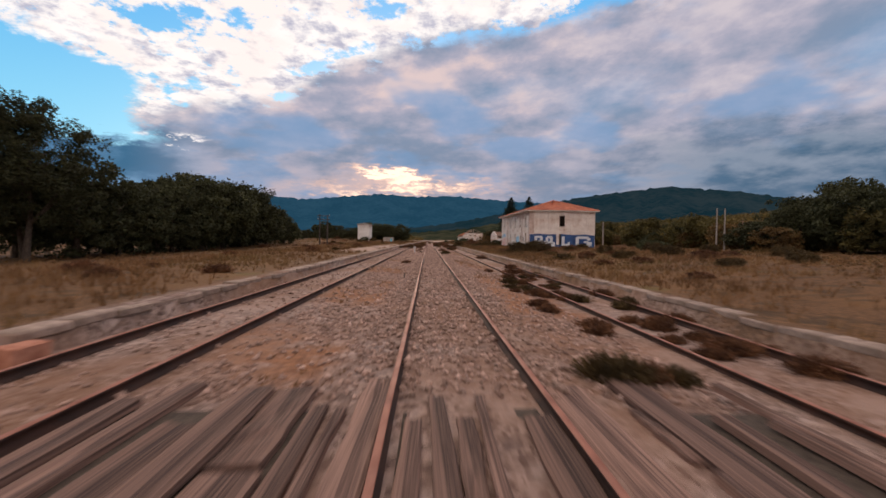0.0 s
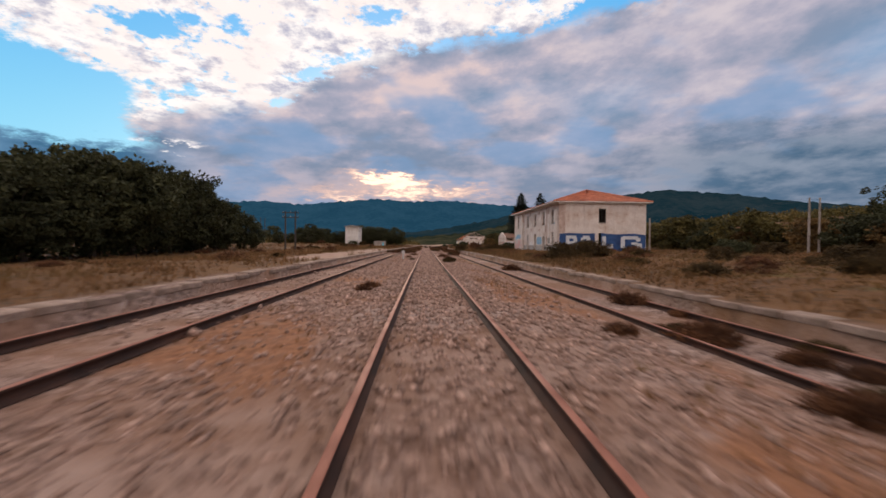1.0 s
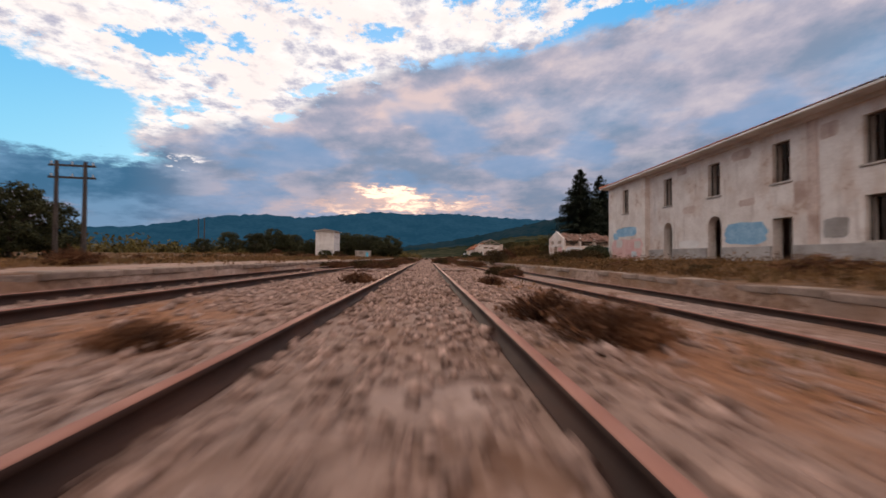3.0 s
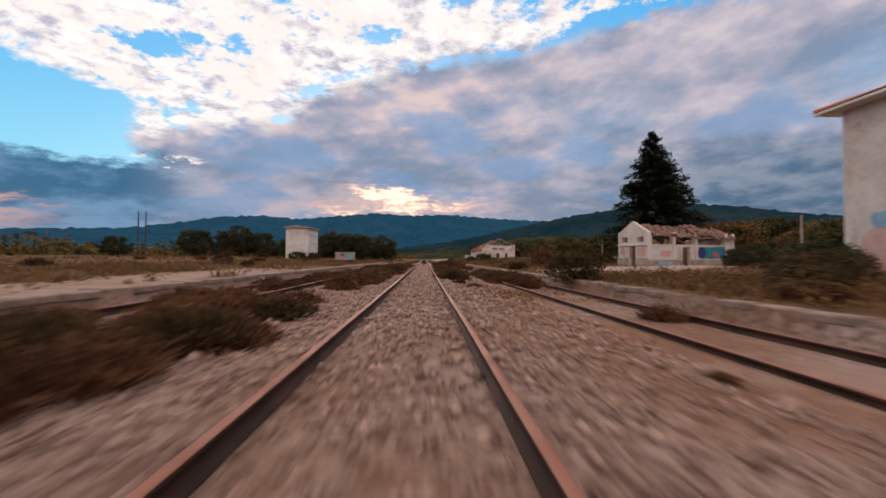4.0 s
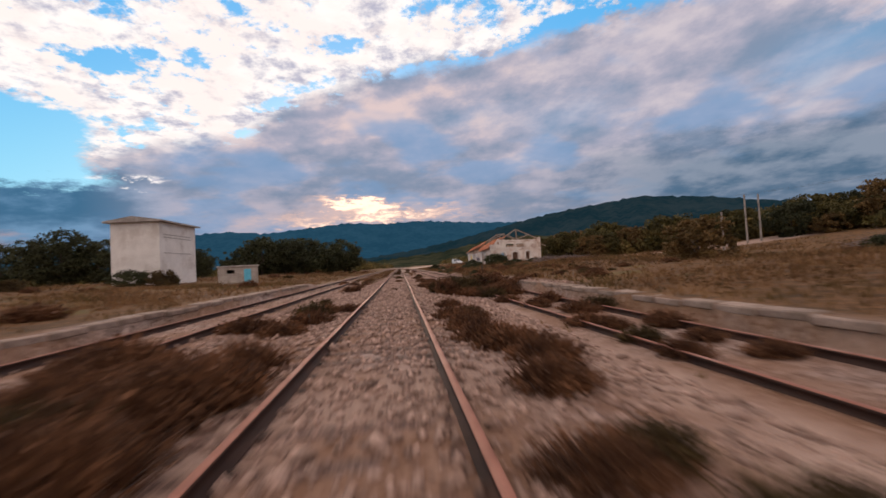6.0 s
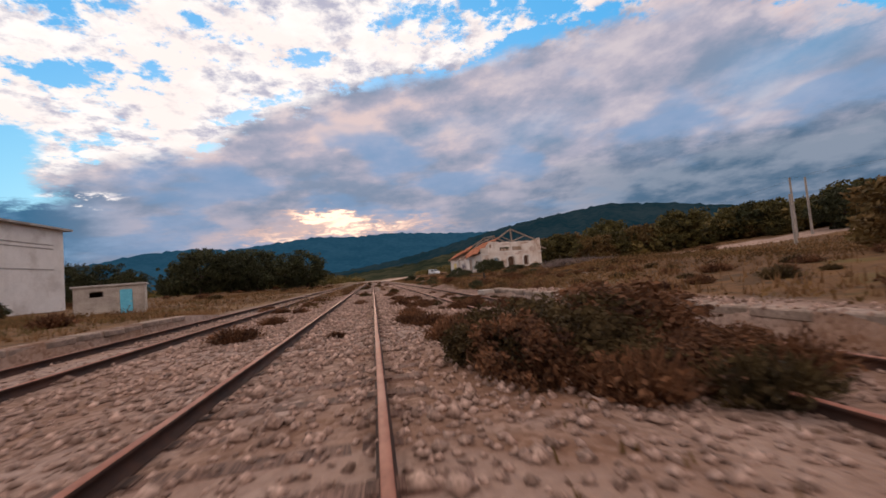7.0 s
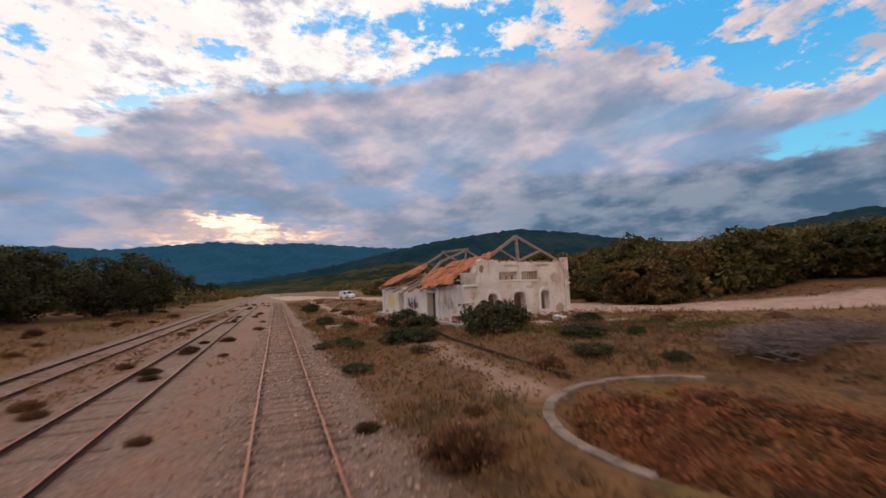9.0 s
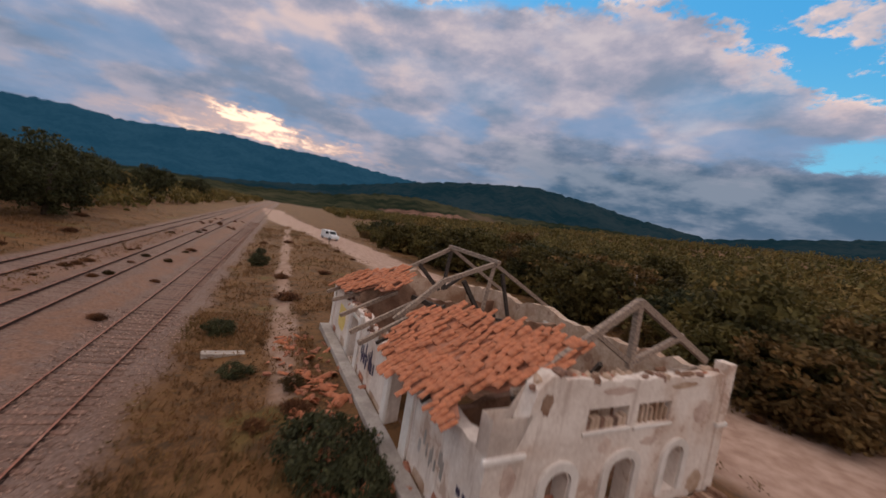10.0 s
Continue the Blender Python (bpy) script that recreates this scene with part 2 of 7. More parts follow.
M = {
    "rail": surface("rusty_rail", (0.022, 0.013, 0.011), (0.062, 0.031, 0.022), 3, 0.8, 0.3, 30, stain=(0.10, 0.042, 0.026), stain_scale=1.0),
    "rail_head": surface("worn_rail_head", (0.19, 0.072, 0.048), (0.36, 0.155, 0.108), 2, 0.7, 0.15, 25, stain=(0.40, 0.22, 0.17), stain_scale=0.7),
    "timber": surface("weathered_timber", (0.036, 0.020, 0.017), (0.27, 0.165, 0.128), 1.6, 0.9, 0.9, 9, stain=(0.15, 0.075, 0.052), stretch=(4.5, 0.35, 4.5), each=0.65),
    "stone": surface("gravel_stone", (0.12, 0.072, 0.053), (0.47, 0.325, 0.265), 6, 0.9, 0.3, 30, each=0.6),
    "rim": surface("mossy_rim_stone", (0.13, 0.098, 0.08), (0.30, 0.235, 0.195), 2, 0.95, 0.5, 14, stain=(0.12, 0.085, 0.05), stain_scale=0.8, stain_amount=0.8),
    "kerb": surface("kerb_stone", (0.19, 0.135, 0.108), (0.46, 0.35, 0.285), 2, 0.92, 0.5, 18, stain=(0.13, 0.09, 0.066), stain_scale=0.9, stain_amount=0.7, each=0.22),
    "platform_wall": surface("platform_masonry", (0.10, 0.075, 0.065), (0.21, 0.165, 0.14), 2.5, 0.95, 0.7, 12, stain=(0.07, 0.055, 0.05), stain_scale=0.6),
    "plaster": surface("flaking_white_plaster", (0.60, 0.515, 0.46), (0.80, 0.73, 0.675), 0.9, 0.9, 0.3, 9, stain=(0.57, 0.42, 0.33), stain_scale=0.55, stain_amount=0.55, peel=(0.43, 0.295, 0.23)),
    "quoin": surface("pinkish_quoin_stone", (0.46, 0.34, 0.29), (0.66, 0.53, 0.46), 1.2, 0.9, 0.4, 10, stain=(0.36, 0.24, 0.19), stain_scale=0.7, stain_amount=0.7),
    "plaster_clean": surface("white_render", (0.65, 0.61, 0.575), (0.80, 0.76, 0.725), 0.8, 0.9, 0.15, 10, stain=(0.42, 0.35, 0.30), stain_scale=0.5, stain_amount=0.4),
    "plaster_in": surface("old_inner_plaster", (0.36, 0.25, 0.175), (0.58, 0.45, 0.36), 0.9, 0.95, 0.4, 9, stain=(0.30, 0.165, 0.10), stain_scale=0.6, stain_amount=0.8, peel=(0.24, 0.14, 0.10)),
    # brown brick, darkened further to paint in the shade inside the rooms
    "brick_in": surface("shade_toned_brick", (0.13, 0.07, 0.045), (0.28, 0.165, 0.115), 1.6, 0.95, 0.5, 14, stain=(0.38, 0.27, 0.20), stain_scale=0.7, stain_amount=0.6),
    "plinth": surface("grey_plinth", (0.30, 0.27, 0.25), (0.46, 0.42, 0.39), 1.2, 0.92, 0.35, 12, stain=(0.18, 0.15, 0.13)),
    "tile": surface("clay_roof_tile", (0.30, 0.098, 0.052), (0.57, 0.222, 0.115), 3, 0.85, 0.3, 16, stain=(0.20, 0.09, 0.06), stain_scale=1.2, each=0.22),
    "tile_old": surface("old_brown_tile", (0.13, 0.075, 0.058), (0.33, 0.19, 0.14), 3, 0.9, 0.3, 16, stain=(0.10, 0.07, 0.055), stain_scale=1.2, each=0.25),
    "roof": surface("clay_roof", (0.38, 0.13, 0.08), (0.60, 0.24, 0.14), 1.5, 0.85, 0.3, 16, stain=(0.28, 0.11, 0.08)),
    "beam": surface("grey_beam", (0.12, 0.09, 0.075), (0.36, 0.28, 0.225), 2.5, 0.9, 0.6, 14, stretch=(6, 1, 6), each=0.2),
    "char": surface("dark_beam", (0.025, 0.02, 0.018), (0.09, 0.07, 0.06), 3, 0.9, 0.6, 14, stretch=(6, 1, 6)),
    "dark_frame": surface("dark_frame", (0.05, 0.04, 0.035), (0.11, 0.085, 0.07), 2, 0.8, 0.3, 20),
    "paint_blue": surface("graffiti_blue", (0.02, 0.055, 0.16), (0.05, 0.12, 0.30), 2, 0.7, 0.1, 14, stain=(0.02, 0.03, 0.09)),
    "paint_silver": surface("graffiti_silver", (0.50, 0.53, 0.56), (0.68, 0.70, 0.73), 2, 0.6, 0.1, 14),
    "paint_sky": surface("graffiti_light_blue", (0.16, 0.34, 0.52), (0.36, 0.55, 0.68), 1.5, 0.8, 0.1, 10),
    "paint_pink": surface("graffiti_pink", (0.62, 0.33, 0.30), (0.74, 0.52, 0.48), 1.2, 0.8, 0.1, 10),
    "paint_teal": surface("graffiti_teal", (0.02, 0.16, 0.24), (0.05, 0.32, 0.38), 2, 0.7, 0.1, 12, stain=(0.05, 0.10, 0.32)),
    "paint_yellow": surface("graffiti_yellow", (0.62, 0.46, 0.12), (0.78, 0.62, 0.24), 2, 0.8, 0.1, 12),
    "paint_black": surface("graffiti_black", (0.04, 0.035, 0.06), (0.10, 0.08, 0.13), 2, 0.8, 0.1, 12),
    "paint_red": surface("graffiti_red", (0.45, 0.07, 0.06), (0.60, 0.14, 0.10), 2, 0.8, 0.1, 12),
    "blue_door": surface("turquoise_door", (0.10, 0.42, 0.60), (0.18, 0.58, 0.74), 2, 0.6, 0.1, 14),
    "bark": surface("bark", (0.035, 0.026, 0.02), (0.10, 0.075, 0.058), 3, 0.95, 0.8, 18, stretch=(3, 3, 1)),
    "oak": surface("oak_leaves", (0.022, 0.026, 0.012), (0.070, 0.072, 0.030), 1.2, 0.8, 0, 6, each=0.35, translucent=0.2),
    "oak_light": surface("scrub_oak_leaves", (0.022, 0.023, 0.008), (0.14, 0.112, 0.034), 0.3, 0.8, 0, 3, stain=(0.20, 0.128, 0.042), stain_scale=0.07, stain_amount=0.65, each=0.45, translucent=0.2),
    "oak_rust": surface("rusty_oak_leaves", (0.055, 0.034, 0.012), (0.21, 0.125, 0.045), 0.5, 0.8, 0, 3, stain=(0.10, 0.085, 0.03), stain_scale=0.2, each=0.4, translucent=0.2),
    "fir": surface("fir_needles", (0.030, 0.042, 0.028), (0.095, 0.115, 0.075), 2, 0.8, 0, 9, each=0.3, translucent=0.1),
    "heather": surface("dry_heather", (0.030, 0.015, 0.010), (0.205, 0.094, 0.045), 1.6, 0.9, 0, 9, each=0.35, translucent=0.15),
    "broom": surface("green_broom", (0.024, 0.018, 0.008), (0.108, 0.070, 0.027), 1.6, 0.9, 0, 9, each=0.35, translucent=0.15),
    "evergreen": surface("evergreen_leaves", (0.020, 0.026, 0.013), (0.080, 0.082, 0.036), 1.6, 0.85, 0, 9, each=0.3, translucent=0.12),
    "scrub": surface("mottled_scrub", (0.045, 0.027, 0.013), (0.23, 0.125, 0.05), 0.22, 0.9, 0, 2.2, stain=(0.085, 0.068, 0.022), stain_scale=0.10, stain_amount=0.6, each=0.35, translucent=0.15),
    "straw": surface("dry_grass", (0.105, 0.056, 0.025), (0.29, 0.160, 0.074), 0.25, 0.9, 0, 3, stain=(0.122, 0.098, 0.034), stain_scale=0.12, stain_amount=0.65, each=0.3, translucent=0.25),
    "bracken": surface("dead_bracken", (0.10, 0.036, 0.016), (0.33, 0.125, 0.055), 0.9, 0.9, 0, 6, stain=(0.09, 0.065, 0.02), stain_scale=0.5, each=0.35, translucent=0.2),
    "green_grass": surface("fresh_grass", (0.045, 0.060, 0.012), (0.13, 0.15, 0.035), 0.6, 0.9, 0, 5, each=0.3, translucent=0.25),
    "post_white": surface("white_painted_post", (0.42, 0.41, 0.41), (0.62, 0.61, 0.61), 3, 0.6, 0.1, 14, stain=(0.4, 0.3, 0.25)),
    "pole_wood": surface("grey_pole", (0.20, 0.17, 0.15), (0.42, 0.37, 0.33), 2, 0.9, 0.4, 14, stretch=(5, 5, 0.6)),
    "pole_dark": surface("tarred_pole", (0.04, 0.033, 0.03), (0.11, 0.09, 0.08), 2, 0.9, 0.4, 14, stretch=(5, 5, 0.6)),
    "concrete": surface("old_concrete", (0.30, 0.26, 0.23), (0.50, 0.44, 0.39), 1.4, 0.92, 0.4, 14, stain=(0.18, 0.15, 0.12)),
    "brick_red": surface("red_brick_rubble", (0.28, 0.11, 0.07), (0.46, 0.22, 0.145), 3, 0.9, 0.4, 18, each=0.25),
    "twig": surface("dead_twigs", (0.085, 0.062, 0.056), (0.27, 0.205, 0.185), 3, 0.9, 0.2, 20, each=0.3),
    "car_paint": surface("white_car_paint", (0.62, 0.66, 0.70), (0.72, 0.76, 0.80), 0.5, 0.35, 0, 3),
    "glass_dark": surface("dark_glass", (0.02, 0.025, 0.03), (0.04, 0.05, 0.06), 1, 0.15, 0, 5),
    "rubber": surface("black_rubber", (0.02, 0.02, 0.02), (0.04, 0.04, 0.04), 3, 0.85, 0.1, 20),
    "metal_grey": surface("galvanised_metal", (0.35, 0.35, 0.36), (0.50, 0.50, 0.51), 3, 0.5, 0.1, 20, metal=0.7),
    "wire": surface("overhead_wire", (0.05, 0.05, 0.05), (0.09, 0.09, 0.09), 3, 0.6, 0, 20),
}

# ---- building helpers ----


def mesh_of(name, verts, faces, material, smooth=False):
    me = bpy.data.meshes.new(name)
    verts = np.asarray(verts, dtype=np.float32)
    if isinstance(faces, np.ndarray):
        n, k = faces.shape
        me.vertices.add(len(verts)), me.loops.add(n * k), me.polygons.add(n)
        me.vertices.foreach_set("co", verts.ravel())
        me.loops.foreach_set("vertex_index", faces.astype(np.int32).ravel())
        me.polygons.foreach_set("loop_start", np.arange(0, n * k, k, dtype=np.int32))
        me.polygons.foreach_set("loop_total", np.full(n, k, dtype=np.int32))
        me.update(calc_edges=True)
    else:
        me.from_pydata(verts.tolist(), [], faces)
        me.update()
    if smooth:
        me.polygons.foreach_set("use_smooth", np.ones(len(me.polygons), dtype=bool))
    me.materials.append(material)
    return me


def under(ob, parent):
    ob.parent = parent
    return ob


def part(name, bm, material, parent, label="", smooth=False):
    """Links a bmesh as one mesh object under a thing or a part."""
    me = bpy.data.meshes.new(name)
    bm.to_mesh(me)
    bm.free()
    if smooth:
        for p in me.polygons:
            p.use_smooth = True
    for m in material if isinstance(material, (list, tuple)) else (material,):
        me.materials.append(m)
    ob = new(name, me)
    if parent:
        ob.parent = parent
    if label:
        tagged(ob, label)
    return ob


def piece(name, me, parent, m):
    ob = new(name, me)
    ob.parent = parent
    ob.matrix_local = m
    return ob


def thing(name, m, label, category, group="", kind=""):
    ob = new(name)
    ob.matrix_world = m
    ob.empty_display_size = 0.3
    return tagged(ob, label, category, group, kind)


def box(bm, x0, x1, y0, y1, z0, z1, bevel=0.0, m=None):
    r = bmesh.ops.create_cube(bm, size=1.0)
    vs = r["verts"]
    bmesh.ops.transform(bm, matrix=Matrix.Translation(((x0 + x1) / 2, (y0 + y1) / 2, (z0 + z1) / 2)) @ Matrix.Diagonal((x1 - x0, y1 - y0, z1 - z0, 1)), verts=vs)
    if bevel:
        es = list({e for v in vs for e in v.link_edges})
        r = bmesh.ops.bevel(bm, geom=es, offset=bevel, segments=1, affect="EDGES")
        vs = list({v for f in r["faces"] for v in f.verts} | {v for v in vs if v.is_valid})
    if m is not None:
        bmesh.ops.transform(bm, matrix=m, verts=vs)
    return vs


def rod(bm, a, b, r0, r1=None, sides=8):
    """A tapered round bar from a to b."""
    a, b = Vector(a), Vector(b)
    r1 = r0 if r1 is None else r1
    r = bmesh.ops.create_cone(bm, cap_ends=True, segments=sides, radius1=r0, radius2=r1, depth=(b - a).length)
    bmesh.ops.transform(bm, matrix=Matrix.Translation((a + b) / 2) @ (b - a).to_track_quat("Z", "Y").to_matrix().to_4x4(), verts=r["verts"])
    return r["verts"]


def squared(bm, a, b, w, h):
    """A squared beam from a to b."""
    a, b = Vector(a), Vector(b)
    r = bmesh.ops.create_cube(bm, size=1.0)
    bmesh.ops.transform(bm, matrix=Matrix.Translation((a + b) / 2) @ (b - a).to_track_quat("Z", "Y").to_matrix().to_4x4() @ Matrix.Diagonal((w, h, (b - a).length, 1)), verts=r["verts"])
    return r["verts"]


def sheet(bm, pts, thick, axis):
    """A flat polygon given in 3D, with thickness along axis."""
    vs = [bm.verts.new(p) for p in pts]
    f = bm.faces.new(vs)
    r = bmesh.ops.extrude_face_region(bm, geom=[f])
    bmesh.ops.translate(bm, vec=Vector(axis) * thick, verts=[g for g in r["geom"] if isinstance(g, bmesh.types.BMVert)])
    bmesh.ops.recalc_face_normals(bm, faces=bm.faces[:])


# ---- ground ----
LEFT_EDGE, RIGHT_EDGE = -6.4, 6.6
LEFT_END, RIGHT_END = 156.0, 158.0
TRACKS = (("left", -4.86, 0.198), ("main", 0.0, 0.225), ("right", 5.06, -0.04))


def step(t, lo, hi):
    t = np.clip((t - lo) / (hi - lo), 0, 1)
    return t * t * (3 - 2 * t)


def wave(x, y, s, seed=0.0):
    """A cheap smooth bumpiness of about -1 to 1."""
    return (np.sin(x / s + 1.7 * np.sin(y / s * 0.7 + seed)) + np.sin(y / s * 1.3 + 2.1 * np.sin(x / s * 0.6 + seed * 2)) + np.sin((x + y) / s * 2.3 + seed)) / 3


def gz(x, y):
    """The height of the ground."""
    x, y = np.asarray(x, float), np.asarray(y, float)
    bed = np.interp(x, [-6.4, -3.9, -2.4, -1.2, 1.2, 2.4, 3.6, 6.6], [0.04, 0.045, 0.02, 0.065, 0.065, 0.0, -0.15, -0.19])
    farleft = np.interp(y, [0, 40, 90, 130, 172, 260], [-0.7, -0.5, 0.3, 1.0, 1.6, 1.6])
    plat = np.interp(-x, [6.4, 9.5, 14, 34], [0.0, 0.02, 0.12, 1.0])
    with_l = 0.44 * (1 - plat) + farleft * plat
    no_l = np.interp(-x, [6.4, 14, 28, 60], [0.06, 0.4, 1.0, 1.4])
    t = step(y, LEFT_END - 0.3, LEFT_END + 6)
    left = with_l * (1 - t) + no_l * t
    with_r = np.interp(x, [6.6, 9.5, 17, 30, 60, 140, 400], [0.26, 0.30, 0.64, 0.7, 0.5, 3.0, 14])
    no_r = np.interp(x, [6.6, 9, 13, 16, 25, 36, 46, 150, 400], [-0.16, 0.0, 0.45, 0.95, 0.9, 0.95, 1.4, 12, 34])
    t = step(y, RIGHT_END - 5, RIGHT_END + 4)
    right = with_r * (1 - t) + no_r * t
    z = np.where(x < LEFT_EDGE, left, np.where(x > RIGHT_EDGE, right, bed))
    rough = step(np.abs(x), 7.0, 14.0)
    z = z + wave(x, y, 1.3, 1.0) * (0.012 + 0.05 * rough) + wave(x, y, 9.0, 2.0) * 0.10 * rough
    # the round pit of the turntable
    r = np.hypot(x - 13.8, y - 175.9)
    z = z + (0.40 - z) * (1 - step(r, 4.6, 8.5))
    z = z - 0.36 * (1 - step(r, 3.3, 3.75))
    far = step(np.hypot(x, y - 120), 350, 900)
    return z * (1 - far) + far * -1.0


def near_line(x, y, pts):
    best = np.full(np.shape(x), 1e9)
    for (x0, y0), (x1, y1) in zip(pts[:-1], pts[1:]):
        dx, dy = x1 - x0, y1 - y0
        t = np.clip(((x - x0) * dx + (y - y0) * dy) / (dx * dx + dy * dy), 0, 1)
        best = np.minimum(best, np.hypot(x - x0 - t * dx, y - y0 - t * dy))
    return best


ROAD = [(90, 172), (55, 180), (38, 189.5), (30.8, 196), (29.0, 208), (27.5, 235), (24, 262), (19, 290), (12, 330), (6, 420)]


def zones(x, y):
    """How much of the ground is gravel bed, pale track of a road, and earth between the tracks."""
    e = wave(x, y, 2.1, 3.0)
    gravel = step(np.abs(x + 0.1) + e * 0.3, 7.2, 6.4)
    gravel = np.maximum(gravel, step(near_line(x, y, [(5.06, 140), (5.06, 330)]) + e * 0.5, 3.0, 1.7))
    road = step(near_line(x, y, ROAD) + e * 0.8, 5.2, 3.9)
    road = np.maximum(road, step(np.maximum(np.abs(x - 20) / 11.5, np.abs(y - 108.2) / 4.8) + e * 0.1, 1.05, 0.92))
    road = np.maximum(road, 0.8 * step(np.abs(x + 9) + e * 0.6, 2.6, 1.4) * step(y, 40, 50) * step(y, 112, 100))
    road = np.maximum(road, np.maximum(0.5 * step(near_line(x, y, [(11.5, 180.5), (11.9, 185), (12.1, 191)]) + e * 0.5, 1.0, 0.4), step(near_line(x, y, [(12.3, 203), (12.15, 225), (12.9, 290)]) + e * 0.3, 0.8, 0.3) * 0.7))
    early = 0.45 * step(y, 8, 14) * step(y, 78, 66)
    earth = step(e + wave(x, y, 5.0, 5.0) * 0.8 + 0.4 * wave(x, y, 0.8, 6.0) + early, 0.0, 0.7) * (step(np.abs(x), 1.5, 2.0) * step(np.abs(x), 4.4, 3.6)) * (1 - 0.75 * step(y, 72, 79)) * (1 - 0.8 * step(y, 150, 165))
    far = step(y, 158, 176) * step(np.abs(np.abs(x) - 2.5) + e * 0.5, 1.3, 0.7)
    road = np.maximum(road, 0.75 * step(np.abs(x - 3.2) + 0.25 * e, 0.7, 0.3) * step(y, 97, 102) * step(y, 146, 140))
    road = np.maximum(road, 0.5 * step(np.abs(x - 5.3) + 0.4 * e, 1.5, 0.9) * step(y, 140, 146) * step(y, 161, 156))
    earth = np.maximum(earth, 0.7 * step(np.abs(x - 2.9) + 0.5 * e, 1.3, 0.6) * step(y, 84, 92) * step(y, 106, 101))
    earth = np.maximum(np.maximum(earth, 0.45 * far), 0.12 * step(y, 160, 178))
    return gravel, road, earth


def ground_material():
    m = bpy.data.materials.new("ground_soil_and_gravel")
    m.use_nodes = True
    tree = m.node_tree
    tree.nodes.clear()
    add, put, calc, blend, grain, ramp = node_kit(tree)
    at = add("ShaderNodeNewGeometry").outputs["Position"]
    zone = add("ShaderNodeAttribute")
    zone.attribute_name = "zone"
    part_of = add("ShaderNodeSeparateColor")
    put(part_of.inputs[0], zone.outputs["Color"])
    gravel_z, road_z, earth_z = part_of.outputs
    fine = grain(at, 9.0, 5.0, 0.65)
    mid = grain(at, 1.3, 5.0, 0.6)
    wide = grain(at, 0.16, 5.0, 0.6)
    # crushed stone: a cell for each stone
    cells = add("ShaderNodeTexVoronoi")
    put(cells.inputs["Vector"], at)
    cells.inputs["Scale"].default_value = 15.0
    tint = add("ShaderNodeSeparateColor")
    put(tint.inputs[0], cells.outputs["Color"])
    stones = blend(tint.outputs[0], (0.080, 0.048, 0.039, 1), (0.41, 0.295, 0.247, 1))
    lumps = add("ShaderNodeTexVoronoi")
    put(lumps.inputs["Vector"], at)
    lumps.inputs["Scale"].default_value = 6.0
    lump = add("ShaderNodeSeparateColor")
    put(lump.inputs[0], lumps.outputs["Color"])
    stones = blend(calc("MULTIPLY", ramp(lump.outputs[0], 0.55, 0.95), 0.7), stones, blend(lump.outputs[1], (0.10, 0.066, 0.056, 1), (0.57, 0.44, 0.385, 1)))
    stones = blend(calc("MULTIPLY", ramp(mid, 0.45, 0.7), 0.75), stones, (0.255, 0.165, 0.128, 1))
    stones = blend(calc("MULTIPLY", ramp(wide, 0.40, 0.60), 0.7), stones, (0.21, 0.105, 0.058, 1))
    # paler, washed stretches
    stones = blend(calc("MULTIPLY", ramp(grain(at, 0.33, 5.0, 0.62), 0.50, 0.64), 0.55), stones, (0.39, 0.278, 0.23, 1))
    worn = blend(tint.outputs[1], (0.075, 0.054, 0.049, 1), (0.235, 0.178, 0.16, 1))
    stones = blend(calc("MULTIPLY", zone.outputs["Alpha"], 0.75), stones, worn)
    soil = blend(ramp(fine, 0.3, 0.7), (0.155, 0.066, 0.034, 1), (0.36, 0.175, 0.092, 1))
    stones = blend(calc("MULTIPLY", earth_z, ramp(mid, 0.25, 0.55)), stones, soil)
    dry = blend(ramp(fine, 0.3, 0.7), (0.064, 0.033, 0.016, 1), (0.200, 0.106, 0.048, 1))
    dry = blend(ramp(wide, 0.42, 0.62), dry, (0.165, 0.086, 0.036, 1))
    dry = blend(calc("MULTIPLY", ramp(mid, 0.48, 0.66), 0.75), dry, (0.055, 0.036, 0.02, 1))
    dry = blend(calc("MULTIPLY", ramp(grain(at, 0.22, 4.0, 0.6), 0.58, 0.68), 0.6), dry, (0.115, 0.095, 0.028, 1))
    pale = blend(ramp(mid, 0.3, 0.7), (0.30, 0.195, 0.15, 1), (0.455, 0.325, 0.262, 1))
    pale = blend(calc("MULTIPLY", ramp(fine, 0.5, 0.75), 0.5), pale, (0.36, 0.255, 0.20, 1))
    colour = blend(gravel_z, dry, stones)
    colour = blend(road_z, colour, pale)
    shader = add("ShaderNodeBsdfPrincipled")
    put(shader.inputs["Base Color"], colour)
    shader.inputs["Roughness"].default_value = 0.95
    shader.inputs["Specular IOR Level"].default_value = 0.15
    bump = add("ShaderNodeBump")
    bump.inputs["Strength"].default_value, bump.inputs["Distance"].default_value = 0.7, 0.04
    put(bump.inputs["Height"], calc("ADD", calc("MULTIPLY", calc("SUBTRACT", 1.0, cells.outputs["Distance"]), gravel_z), fine))
    put(shader.inputs["Normal"], bump.outputs[0])
    out = add("ShaderNodeOutputMaterial")
    put(out.inputs[0], shader.outputs[0])
    return m


def grid_axis(lo, hi, fine, end, grow=1.22):
    mid = list(np.arange(lo, hi + fine / 2, fine))
    out, s, up, down = [], fine, hi, lo
    while up < end:
        s *= grow
        up += s
        down -= s
        mid.append(up)
        mid.insert(0, down)
    return mid


